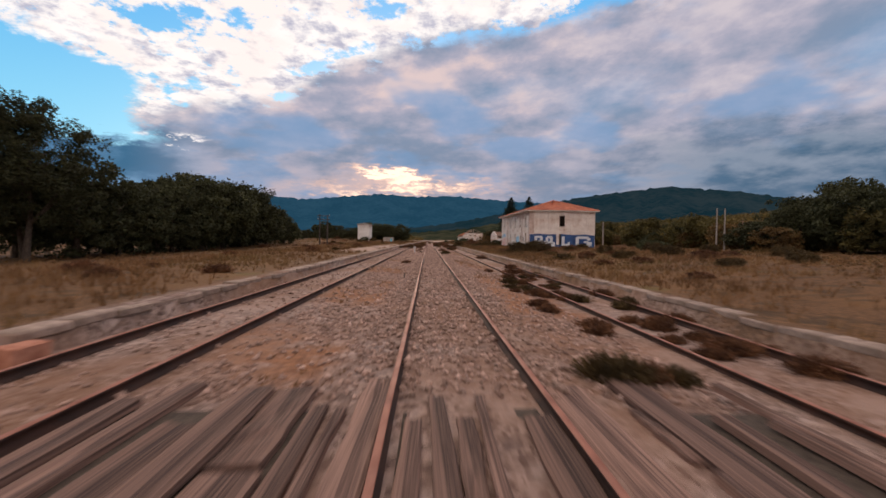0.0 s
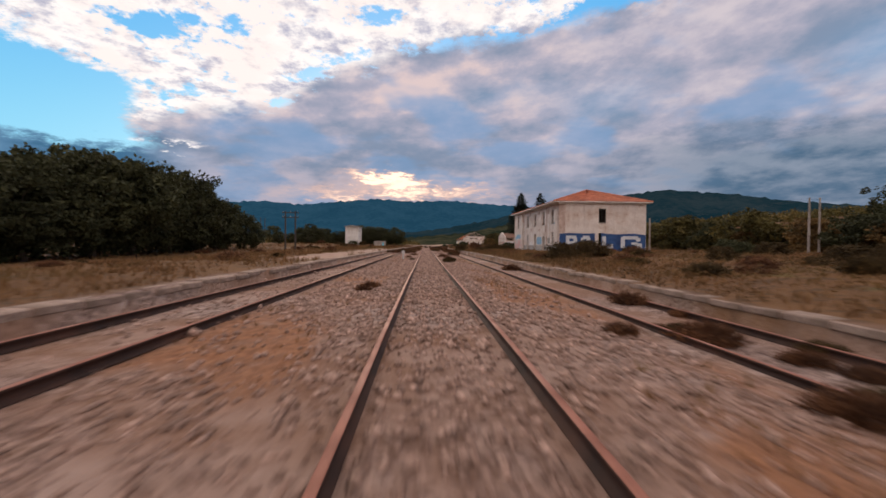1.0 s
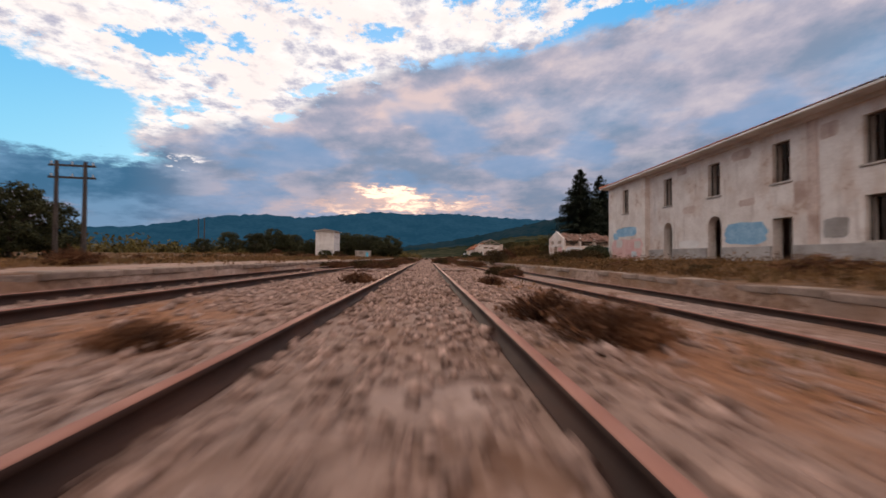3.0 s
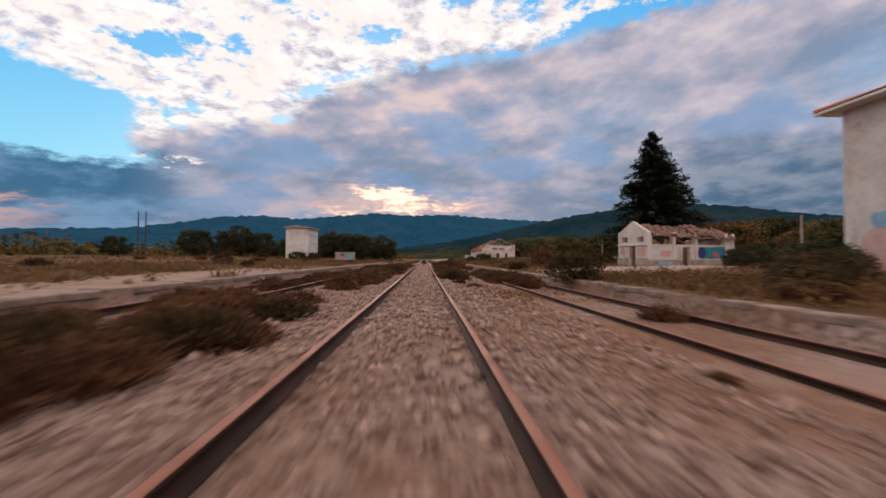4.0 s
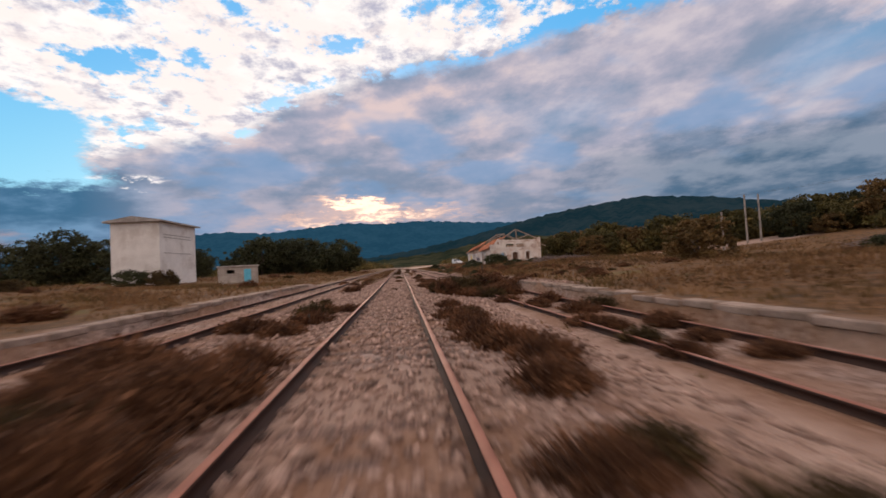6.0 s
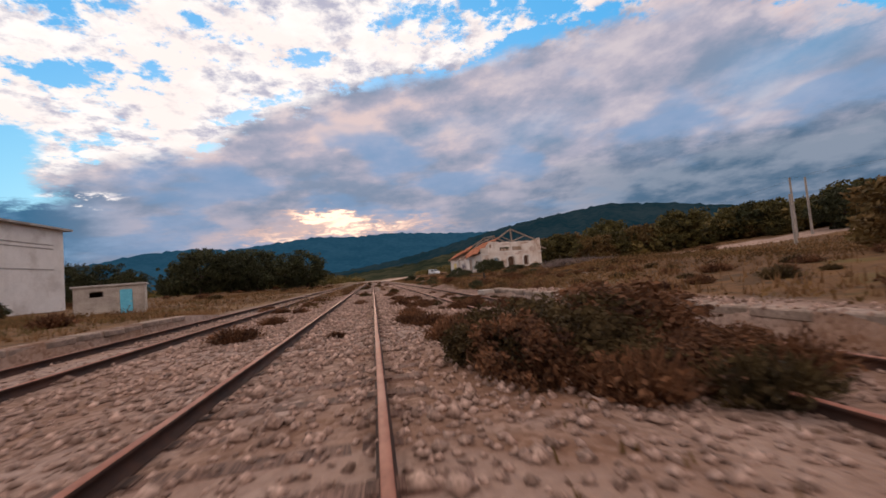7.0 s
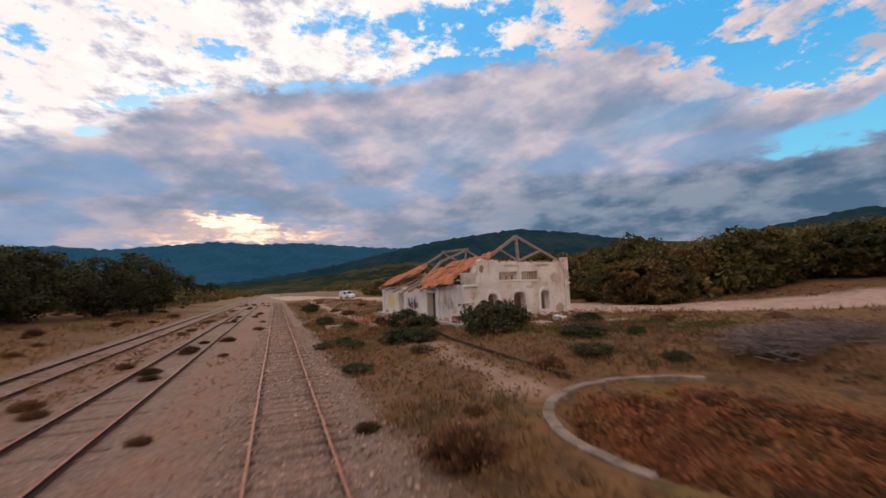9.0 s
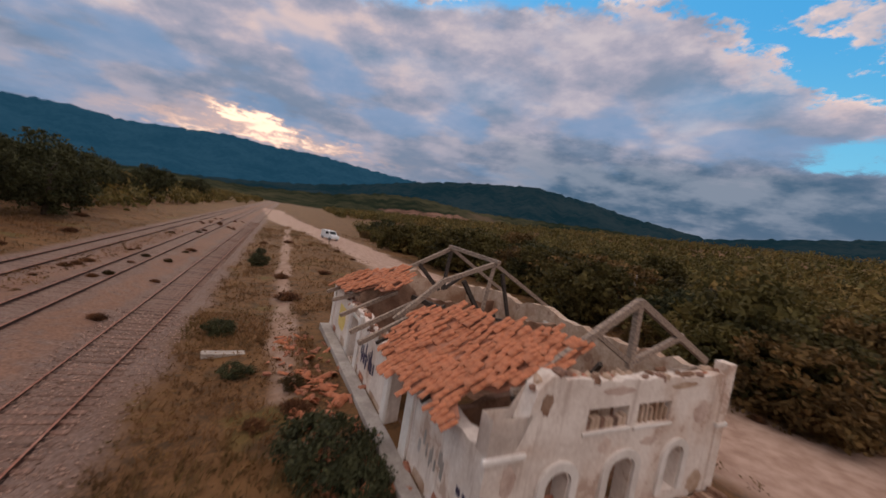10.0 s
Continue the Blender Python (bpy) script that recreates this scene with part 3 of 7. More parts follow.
def make_ground():
    xs = grid_axis(-16.0, 40.0, 0.4, 4600)
    xs = sorted(set(round(v, 3) for v in xs if min(abs(v - q) for q in (LEFT_EDGE, RIGHT_EDGE)) > 0.12) | {LEFT_EDGE - 0.02, LEFT_EDGE + 0.02, RIGHT_EDGE - 0.02, RIGHT_EDGE + 0.02})
    ys = grid_axis(-14.0, 320.0, 0.8, 4600)
    X, Y = np.meshgrid(np.array(xs), np.array(ys))
    Z = gz(X, Y)
    nx, ny = len(xs), len(ys)
    i, j = np.meshgrid(np.arange(nx - 1), np.arange(ny - 1))
    a = (j * nx + i).ravel()
    me = mesh_of("ground", np.stack([X.ravel(), Y.ravel(), Z.ravel()], 1), np.stack([a, a + 1, a + nx + 1, a + nx], 1), ground_material(), True)
    g, r, e = zones(X.ravel(), Y.ravel())
    attr = me.color_attributes.new("zone", "FLOAT_COLOR", "POINT")
    attr.data.foreach_set("color", np.stack([g, r, e, step(Y.ravel(), 146, 172)], 1).astype(np.float32).ravel())
    tagged(new("ground", me), "pale gravel yard and dry brown grassland of an abandoned station", "ground", kind="structure")


make_ground()


def make_hills():
    """The mountains and wooded hills that close the valley, as rings of relief round the yard."""
    # azimuth in degrees, height over distance
    def ring(name, label, prof, dist, depth, dark, light, glow, seed, base, rough=0.10):
        az = np.linspace(-180, 180, 721)
        top = np.interp(az, [p[0] for p in prof], [p[1] for p in prof])
        rows, n = [], 14
        for k in range(n + 1):
            f = k / n
            d = dist * (1 - depth * (1 - f))
            a = np.radians(az)
            ridge = 0.5 * np.sin(az * 0.9 + seed) + 0.3 * np.sin(az * 2.3 + seed * 3) + 0.2 * np.sin(az * 5.1 + seed * 5)
            h = top * (f ** 1.25) * (1 + rough * ridge * (1 - f) * 3 * f)
            jag = 0.0009 * (np.sin(az * 31 + seed) + np.sin(az * 53 + 2 * seed) + np.sin(az * 17.3)) * f
            rows.append(np.stack([d * np.sin(a), 120 + d * np.cos(a), base + (h + jag) * d], 1))
        V = np.concatenate(rows)
        i, j = np.meshgrid(np.arange(720), np.arange(n))
        a = (j * 721 + i).ravel()
        m = bpy.data.materials.new(name)
        m.use_nodes = True
        tree = m.node_tree
        tree.nodes.clear()
        add, put, calc, blend, grain, ramp = node_kit(tree)
        at = add("ShaderNodeNewGeometry").outputs["Position"]
        spots = calc("ADD", calc("MULTIPLY", grain(at, 0.004, 6.0, 0.65), 0.55), calc("MULTIPLY", grain(at, 0.03, 4.0, 0.6), 0.45))
        colour = blend(ramp(spots, 0.40, 0.62), (*dark, 1), (*light, 1))
        if name == "valley_woods":
            colour = blend(calc("MULTIPLY", ramp(grain(at, 0.0042, 4.0, 0.55), 0.58, 0.65), 0.6), colour, (0.14, 0.09, 0.062, 1))
            # a bare, reddish felled slope
            spot = add("ShaderNodeSeparateXYZ")
            put(spot.inputs[0], at)
            p, q = calc("DIVIDE", calc("SUBTRACT", spot.outputs[0], 262.0), 95.0), calc("DIVIDE", calc("SUBTRACT", spot.outputs[1], 810.0), 120.0)
            near = calc("SUBTRACT", 1.6, calc("MULTIPLY_ADD", p, p, calc("MULTIPLY", q, q)))
            near = calc("MULTIPLY_ADD", calc("SUBTRACT", grain(at, 0.016, 5.0, 0.6), 0.5), 3.2, near)
            colour = blend(ramp(near, 0.35, 0.75), colour, blend(ramp(spots, 0.4, 0.6), (0.115, 0.062, 0.045, 1), (0.24, 0.135, 0.10, 1)))
        shader = add("ShaderNodeBsdfPrincipled")
        put(shader.inputs["Base Color"], colour)
        shader.inputs["Roughness"].default_value = 1.0
        shader.inputs["Specular IOR Level"].default_value = 0.0
        # blue haze of the distance, painted in as a weak emission
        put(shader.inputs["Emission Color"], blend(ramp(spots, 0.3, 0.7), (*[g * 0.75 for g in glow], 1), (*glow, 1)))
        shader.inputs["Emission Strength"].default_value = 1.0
        out = add("ShaderNodeOutputMaterial")
        put(out.inputs[0], shader.outputs[0])
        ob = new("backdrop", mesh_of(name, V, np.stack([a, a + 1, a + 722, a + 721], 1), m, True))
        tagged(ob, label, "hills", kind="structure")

    # the blue base tones of the far ring carry painted haze as well
    ring("far_mountains", "long mountain range far across the valley, blue with painted haze",
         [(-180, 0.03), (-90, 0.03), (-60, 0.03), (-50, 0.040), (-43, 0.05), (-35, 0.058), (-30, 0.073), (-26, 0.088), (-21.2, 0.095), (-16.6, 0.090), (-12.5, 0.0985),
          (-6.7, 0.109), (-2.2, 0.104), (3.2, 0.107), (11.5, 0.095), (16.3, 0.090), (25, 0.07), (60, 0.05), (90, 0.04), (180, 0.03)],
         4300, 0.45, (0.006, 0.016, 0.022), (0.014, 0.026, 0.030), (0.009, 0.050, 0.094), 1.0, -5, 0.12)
    ring("near_hill", "dark wooded hill with brown clearings beside the valley",
         [(-180, 0.004), (-60, 0.003), (-25, 0.004), (-12, 0.012), (-4, 0.026), (3, 0.042), (9, 0.062), (16.0, 0.0895), (20, 0.103), (24, 0.112), (31.5, 0.1245), (38.6, 0.108), (43.3, 0.09),
          (52, 0.068), (60, 0.09), (66, 0.105), (80, 0.08), (120, 0.03), (180, 0.004)],
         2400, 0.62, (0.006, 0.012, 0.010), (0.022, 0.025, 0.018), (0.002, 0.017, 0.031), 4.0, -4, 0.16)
    ring("valley_woods", "low wooded rises on the valley floor",
         [(-180, 0.015), (-50, 0.012), (-30, 0.012), (-12, 0.018), (-3, 0.02), (6, 0.034), (12, 0.055), (17, 0.060), (24, 0.05), (40, 0.06), (60, 0.05), (90, 0.03), (180, 0.015)],
         1000, 0.45, (0.012, 0.017, 0.008), (0.06, 0.055, 0.028), (0.004, 0.007, 0.008), 7.0, -3, 0.22)


make_hills()

# ---- railway ----
RAIL_Y0, RAIL_Y1 = -16.0, 430.0


def rail_mesh(seed):
    """One rail: foot, web and worn head, swept along y, with a little waver."""
    prof = [(-0.062, -0.15), (-0.062, -0.138), (-0.012, -0.118), (-0.010, -0.05), (-0.036, -0.036), (-0.036, -0.006), (-0.028, 0.0),
            (0.028, 0.0), (0.036, -0.006), (0.036, -0.036), (0.010, -0.05), (0.012, -0.118), (0.062, -0.138), (0.062, -0.15)]
    ys = np.concatenate([np.arange(RAIL_Y0, 240, 2.0), np.arange(240, RAIL_Y1 + 1, 10.0)])
    rng = np.random.RandomState(seed)
    ox = np.convolve(rng.normal(0, 0.012, len(ys) + 8), np.ones(9) / 4, "valid")
    oz = np.convolve(rng.normal(0, 0.006, len(ys) + 8), np.ones(9) / 4, "valid")
    n, k = len(ys), len(prof)
    V = np.array([(px + ox[i], y, pz + oz[i]) for i, y in enumerate(ys) for px, pz in prof])
    F, mats = [], []
    for i in range(n - 1):
        for j in range(k - 1):
            F.append((i * k + j, i * k + j + 1, (i + 1) * k + j + 1, (i + 1) * k + j))
            mats.append(1 if j in (5, 6, 7) else 0)
    me = mesh_of("rail", V, np.array(F), M["rail"])
    me.materials.append(M["rail_head"])
    me.polygons.foreach_set("material_index", np.array(mats, dtype=np.int32))
    return me


def sleeper_mesh():
    bm = bmesh.new()
    box(bm, -1.3, 1.3, -0.12, 0.12, -0.13, 0.0, 0.02)
    for x in (-0.834, 0.834):
        box(bm, x - 0.14, x + 0.14, -0.085, 0.085, 0.0, 0.014, 0.004)
    me = bpy.data.meshes.new("sleeper")
    bm.to_mesh(me)
    bm.free()
    me.materials.append(M["timber"])
    return me


def make_tracks():
    sm = sleeper_mesh()
    rng = random.Random(5)
    for k, (name, x, top) in enumerate(TRACKS):
        track = thing("railway_track", Matrix.Translation((x, 0, top)), ("rusty unused siding track half buried in gravel", "rusty main railway track on pale gravel", "rusty railway track with grey timber sleepers")[k], "railway track", "parallel tracks", "structure")
        for s in (-1, 1):
            piece("rail", rail_mesh(10 * k + s + 3), track, Matrix.Translation((s * 0.850, 0, 0)))
        y = {"left": 150.0, "main": 96.0, "right": 150.0}[name]
        end = {"left": 230.0, "main": 236.0, "right": 306.0}[name]
        while y < end:
            sink = {"left": -0.155, "main": -0.162, "right": -0.15}[name] + (0.035 if y > 163 and name == "right" else 0.0) + rng.uniform(-0.018, 0.008)
            piece("sleeper", sm, track, pose(rng.uniform(-0.04, 0.04), y, sink + 0.012, 0, rng.uniform(-0.6, 0.6), rng.uniform(-1.2, 1.2)))
            y += 0.62


make_tracks()


def plank_mesh(w, seed):
    """A worn board of unit length: split ends, a warped top and ragged long edges."""
    rng = random.Random(seed)
    n = 9
    V, F = [], []
    for k in range(n):
        y = -0.5 + k / (n - 1)
        e = w / 2 * (1 - (0.12 * rng.random() if k in (0, n - 1) else 0))
        a, b = -e + rng.uniform(-0.018, 0.018), e + rng.uniform(-0.018, 0.018)
        h = rng.uniform(-0.010, 0.006)
        V += [(a, y, -0.09), (a, y, h - 0.012), (a + w * 0.10, y, h), (w * 0.08 * rng.uniform(-1, 1), y, h - rng.choice((0.0, 0.0, 0.018))), (b - w * 0.10, y, h + rng.uniform(-0.006, 0.006)), (b, y, h - 0.014), (b, y, -0.09)]
        if k:
            p, q = 7 * (k - 1), 7 * k
            F += [(p + c, p + c + 1, q + c + 1, q + c) for c in range(6)]
    F += [tuple(range(7)), tuple(range(7 * n - 1, 7 * n - 8, -1))]
    me = mesh_of("plank", np.array(V), F, M["timber"])
    return me


def make_crossing(y0, y1, spans, seed, label, cut):
    """Old boards laid beside and between the rails, lengthwise, broken and shifted."""
    rng = random.Random(seed)
    cross = thing("plank_crossing", Matrix.Translation((0, (y0 + y1) / 2, 0)), label, "crossing", "plank crossings", "structure")
    meshes = [(w, plank_mesh(w, seed * 9 + k)) for k, w in enumerate((0.12, 0.19, 0.24, 0.30, 0.38, 0.46))]
    for x0, x1, z, chance in spans:
        # a dark slab below stands in for the deep shade between boards
        if chance >= 0.7:
            bm = bmesh.new()
            half = (y1 - y0) / 2 - cut * 0.6
            box(bm, x0 + 0.03, x1 - 0.03, -half, half, z - 0.30, z - 0.085, 0.01)
            part("bed", bm, M["bark"], cross, "dark slab under the boards, put in for the shade of the gaps")
        x = x0
        while x < x1 - 0.06:
            w, me = rng.choice([q for q in meshes if q[0] <= x1 - x + 0.08] or meshes[:1])
            if rng.random() < chance:
                a = y0 + rng.uniform(-0.5, 0.5)
                end = y1 + rng.uniform(-cut, 0.3)
                while a < end - 0.7:
                    b = min(end, a + rng.uniform(4.5, 9.0))
                    m = pose(x + w / 2 + rng.uniform(-0.03, 0.03), (a + b) / 2 - (y0 + y1) / 2, z + rng.uniform(-0.035, 0.03), rng.uniform(-0.5, 0.5), rng.uniform(-5, 5), rng.uniform(-1.8, 1.8)) @ Matrix.Diagonal((1, b - a, 1, 1))
                    piece("plank", me, cross, m)
                    a = b + rng.uniform(0.02, 0.3)
            x += w + rng.uniform(0.015, 0.11)
    return cross


make_crossing(-9.0, 4.9, [(-6.2, -5.85, 0.17, 1), (-5.5, -4.25, 0.17, 0.45), (-3.8, -1.0, 0.13, 0.8), (-0.74, -0.62, 0.15, 1), (-0.40, -0.05, 0.13, 0.9), (0.02, 0.22, 0.12, 0.7), (0.45, 0.78, 0.15, 0.9), (0.98, 3.3, 0.09, 0.72), (4.4, 5.8, -0.04, 0.55), (6.05, 6.5, -0.02, 0.8)], 3,
              "weathered grey boards laid lengthwise across the yard's tracks", 1.0)
make_crossing(79.7, 82.6, [(-5.6, -4.1, 0.16, 0.55), (-3.9, -0.98, 0.15, 0.75), (-0.74, -0.5, 0.16, 0.9), (0.5, 0.76, 0.16, 0.9), (0.98, 2.3, 0.13, 0.7)], 8,
              "broken grey boards laid lengthwise between the rails", 0.8)


def kerb_mesh(w, h, n):
    bm = bmesh.new()
    box(bm, -w / 2, w / 2, -0.49, 0.49, -h, 0, 0.025)
    for v in bm.verts:
        v.co += Vector((noise.random(), noise.random(), noise.random())) * 0.012
    me = bpy.data.meshes.new("kerb_stone")
    bm.to_mesh(me)
    bm.free()
    me.materials.append(M["kerb"])
    return me


def make_platform(name, edge, side, z, y0, y1, label):
    rng = random.Random(int(abs(edge) * 10))
    plat = thing(name, Matrix.Translation((edge, y0, z)), label, "platform", kind="structure")
    bm = bmesh.new()
    n = int((y1 - y0) / 4)
    box(bm, min(0.02 * side, 0.45 * side), max(0.02 * side, 0.45 * side), 0, y1 - y0, -0.75, -0.13)
    part("retaining_wall", bm, M["platform_wall"], plat)
    meshes = [kerb_mesh(0.42, 0.16, i) for i in range(4)]
    y = 0.5
    while y < y1 - y0:
        piece("kerb_stone", rng.choice(meshes), plat, pose(side * (0.20 + rng.uniform(-0.03, 0.03)), y, 0.015 + rng.uniform(-0.03, 0.02), rng.uniform(-1.2, 1.2), rng.uniform(-2.5, 2.5), rng.uniform(-1.5, 1.5)))
        y += 1.0


make_platform("platform_west", LEFT_EDGE, -1, 0.44, 6.0, LEFT_END, "low platform edged with worn pale kerb stones")
make_platform("platform_east", RIGHT_EDGE, 1, 0.25, -14.0, RIGHT_END, "low platform edged with worn pale kerb stones")

# ---- buildings ----


def wall_boxes(bm, length, height, thick, openings, axis="x", tops=None):
    """A wall along axis from 0 to length, its outer face at 0 and its body behind it; openings (a, b, z0, z1) go through.
    tops: heights at which pieces (a, b, z) of a broken top end."""
    cuts = sorted({0.0, length} | {v for o in openings for v in o[:2]} | {v for t in (tops or ()) for v in t[:2]})
    cuts = [c for c in cuts if 0 <= c <= length]
    for a, b in zip(cuts[:-1], cuts[1:]):
        mid = (a + b) / 2
        top = height
        for t in tops or ():
            if t[0] <= mid <= t[1]:
                top = t[2]
        holes = sorted((o[2], o[3]) for o in openings if o[0] <= mid <= o[1])
        z = -0.5
        for h0, h1 in holes + [(top, top)]:
            if h0 > z + 0.01:
                if axis == "x":
                    box(bm, a, b, 0, thick, z, h0)
                else:
                    box(bm, 0, thick, a, b, z, h0)
            z = max(z, h1)


def arch_fill(bm, a, b, spring, rise, thick, axis="x", steps=8):
    """The masonry over a round-headed opening: fills its upper corners."""
    mid, half = (a + b) / 2, (b - a) / 2
    for s in (-1, 1):
        pts = [(mid + s * half, spring), (mid + s * half, spring + rise)]
        for k in range(steps + 1):
            w = math.pi / 2 * (1 - k / steps)
            pts.append((mid + s * half * math.cos(w), spring + rise * math.sin(w)))
        pts = pts[:2] + pts[2:]
        ring = [(p, 0, z) if axis == "x" else (0, p, z) for p, z in pts]
        sheet(bm, ring, thick, (0, 1, 0) if axis == "x" else (1, 0, 0))


def corrugated(bm, p00, p10, p11, p01, waves, rows, lift=0.035):
    """A tiled slope between four corners, with ridges running up it and steps along the courses."""
    p00, p10, p11, p01 = map(Vector, (p00, p10, p11, p01))
    n = (p10 - p00).cross(p01 - p00).normalized()
    cols = waves * 4
    grid = []
    for j in range(rows + 1):
        for dup in (0, 1):
            if (j == 0 and dup == 0) or (j == rows and dup == 1):
                continue
            f = j / rows
            row = []
            for i in range(cols + 1):
                g = i / cols
                p = p00.lerp(p10, g).lerp(p01.lerp(p11, g), f)
                row.append(bm.verts.new(p + n * (lift * math.sin(g * waves * 2 * math.pi) + (0.03 if dup == 1 or j == 0 else 0.0))))
            grid.append(row)
    for r0, r1 in zip(grid[:-1], grid[1:]):
        for i in range(cols):
            bm.faces.new((r0[i], r0[i + 1], r1[i + 1], r1[i]))


def window_frame(parent, m, w, h, arched=False, bars=True):
    """A decayed frame in an opening of width w and height h, with its sill."""
    win = new("window")
    win.parent = parent
    win.matrix_local = m
    bm = bmesh.new()
    for x in (0.0, w - 0.07):
        box(bm, x, x + 0.07, 0.20, 0.27, 0, h)
    box(bm, 0.07, w - 0.07, 0.20, 0.27, h - 0.07, h)
    if bars:
        box(bm, w * 0.5 - 0.03, w * 0.5 + 0.03, 0.21, 0.26, 0, h - 0.07)
    part("window_frame", bm, M["dark_frame"], win)
    bm = bmesh.new()
    box(bm, -0.12, w + 0.12, -0.07, 0.2, -0.10, 0.0, 0.015)
    part("window_sill", bm, M["concrete"], win)


def make_station():
    x0, y0, z0 = 17.0, 71.5, 0.62
    W, L, H = 11.4, 25.3, 6.35
    st = thing("station_building", Matrix.Translation((x0, y0, z0)), "abandoned two-storey white station house with clay tile hip roof", "building")
    step_y, out = 19.0, 0.35
    ups = [(2.55, 3.5), (6.75, 7.75), (11.4, 12.4), (16.1, 17.1)]
    west = [(a, b, 3.80, 5.70) for a, b in ups]
    west += [(2.5, 3.45, 0.85, 2.60), (6.65, 7.75, 0.0, 2.1), (11.3, 12.45, 0.0, 2.62), (16.1, 17.1, 0.0, 2.62)]
    bm = bmesh.new()
    wall_boxes(bm, step_y, H, 0.5, west, "y")
    arch_fill(bm, 11.3, 12.45, 2.05, 0.57, 0.5, "y")
    arch_fill(bm, 16.1, 17.1, 2.12, 0.5, 0.5, "y")
    part("wall", bm, M["plaster"], st, "white plaster long wall, patched and stained")
    bm = bmesh.new()
    wall_boxes(bm, L - step_y, H, 0.5 + out, [(2.6, 3.6, 3.85, 5.80), (2.4, 3.8, 2.15, 2.7)], "y")
    bmesh.ops.translate(bm, vec=(-out, step_y, 0), verts=bm.verts[:])
    part("wall", bm, M["plaster"], st)
    bm = bmesh.new()
    wall_boxes(bm, W - 1.0, H, 0.5, [(4.65, 5.65, 3.80, 5.60), (4.65, 5.45, 0.6, 2.45)], "x")
    bmesh.ops.translate(bm, vec=(0.5, 0, 0), verts=bm.verts[:])
    part("wall", bm, M["plaster"], st, "white plaster end wall with painted graffiti")
    bm = bmesh.new()
    box(bm, W - 0.5, W, 0, L, -0.5, H)
    box(bm, 0.5, W - 0.5, L - 0.5, L, -0.5, H)
    part("wall", bm, M["plaster"], st)
    # unseen floors and partition, added to keep the window openings dark
    bm = bmesh.new()
    box(bm, 0.5, W - 0.5, 0.5, L - 0.5, 3.1, 3.3)
    box(bm, 0.5, W - 0.5, 0.5, L - 0.5, -0.2, 0.02)
    part("inner_floor", bm, M["plinth"], st)
    bm = bmesh.new()
    box(bm, 5.2, 5.4, 0.5, L - 0.5, 0.02, 3.1)
    box(bm, 5.2, 5.4, 0.5, L - 0.5, 3.3, H)
    part("inner_wall", bm, M["plaster_in"], st)
    # pale quoin strips and plinth
    for a, b in ((0.0, 0.75), (5.35, 5.85)):
        bm = bmesh.new()
        box(bm, -0.05, 0.0, a, b, 0.0, H)
        part("pilaster", bm, M["quoin"], st)
    bm = bmesh.new()
    box(bm, -0.05, 0.75, -0.05, 0.0, 2.45, H)
    part("pilaster", bm, M["quoin"], st)
    bm = bmesh.new()
    for a, b in ((0.0, 6.6), (7.8, 11.25), (12.5, 16.05), (17.15, step_y)):
        box(bm, -0.08, -0.004, a, b, -0.4, 0.78, 0.01)
    part("plinth", bm, M["plinth"], st)
    for a, b in ups:
        window_frame(st, Matrix.Translation((0, b, 3.80)) @ pose(0, 0, 0, 0, 0, -90), b - a, 1.9)
    window_frame(st, Matrix.Translation((0, 3.45, 0.85)) @ pose(0, 0, 0, 0, 0, -90), 0.95, 1.75)
    window_frame(st, Matrix.Translation((-out, step_y + 3.6, 3.85)) @ pose(0, 0, 0, 0, 0, -90), 1.0, 1.95)
    window_frame(st, Matrix.Translation((5.15, 0, 3.80)), 1.0, 1.8)
    # shutters swung into the openings
    for y, z, h in ((2.6, 3.85, 1.8), (2.55, 0.9, 1.65), (6.8, 3.85, 1.8)):
        bm = bmesh.new()
        box(bm, 0.10, 0.62, y + 0.02, y + 0.07, z, z + h, 0.008)
        for k in range(5):
            box(bm, 0.14, 0.58, y + 0.07, y + 0.085, z + 0.12 + k * h / 5.4, z + 0.12 + k * h / 5.4 + h / 7)
        part("shutter", bm, M["beam"], st)
    for y, h in ((6.65, 2.1), (11.3, 2.3), (16.1, 2.3)):
        bm = bmesh.new()
        box(bm, 0.30, 0.36, y + 0.03, y + 0.5, 0, h - 0.05, 0.008)
        box(bm, 0.285, 0.30, y + 0.1, y + 0.43, 0.2, h * 0.45)
        part("door", bm, M["dark_frame"], st)
    # cornice and roof
    o = 0.6
    bm = bmesh.new()
    box(bm, -o - out, W + o, -o, L + o, H, H + 0.12, 0.02)
    part("eave_board", bm, M["plaster_clean"], st, "pale boarded eaves")
    bm = bmesh.new()
    box(bm, -0.2, 0.0, -0.2, L + 0.1, H - 0.16, H)
    box(bm, 0.0, W, -0.2, 0.0, H - 0.16, H)
    part("cornice", bm, M["plaster_clean"], st)
    e0, e1, f0, f1, ze, zr = -o - out, W + o, -o, L + o, H + 0.14, H + 2.35
    cx, r0, r1 = W / 2, 5.6, L - 5.6
    for q, n in (((e0, f1, ze), (e0, f0, ze), (cx, r0, zr), (cx, r1, zr)), 110), (((e0, f0, ze), (e1, f0, ze), (cx + 0.05, r0, zr), (cx - 0.05, r0, zr)), 52), \
                (((e1, f0, ze), (e1, f1, ze), (cx, r1, zr), (cx, r0, zr)), 60), (((e1, f1, ze), (e0, f1, ze), (cx - 0.05, r1, zr), (cx + 0.05, r1, zr)), 40):
        bm = bmesh.new()
        corrugated(bm, *q, n, 14)
        part("roof", bm, M["roof"], st, "orange clay tile slope")
    bm = bmesh.new()
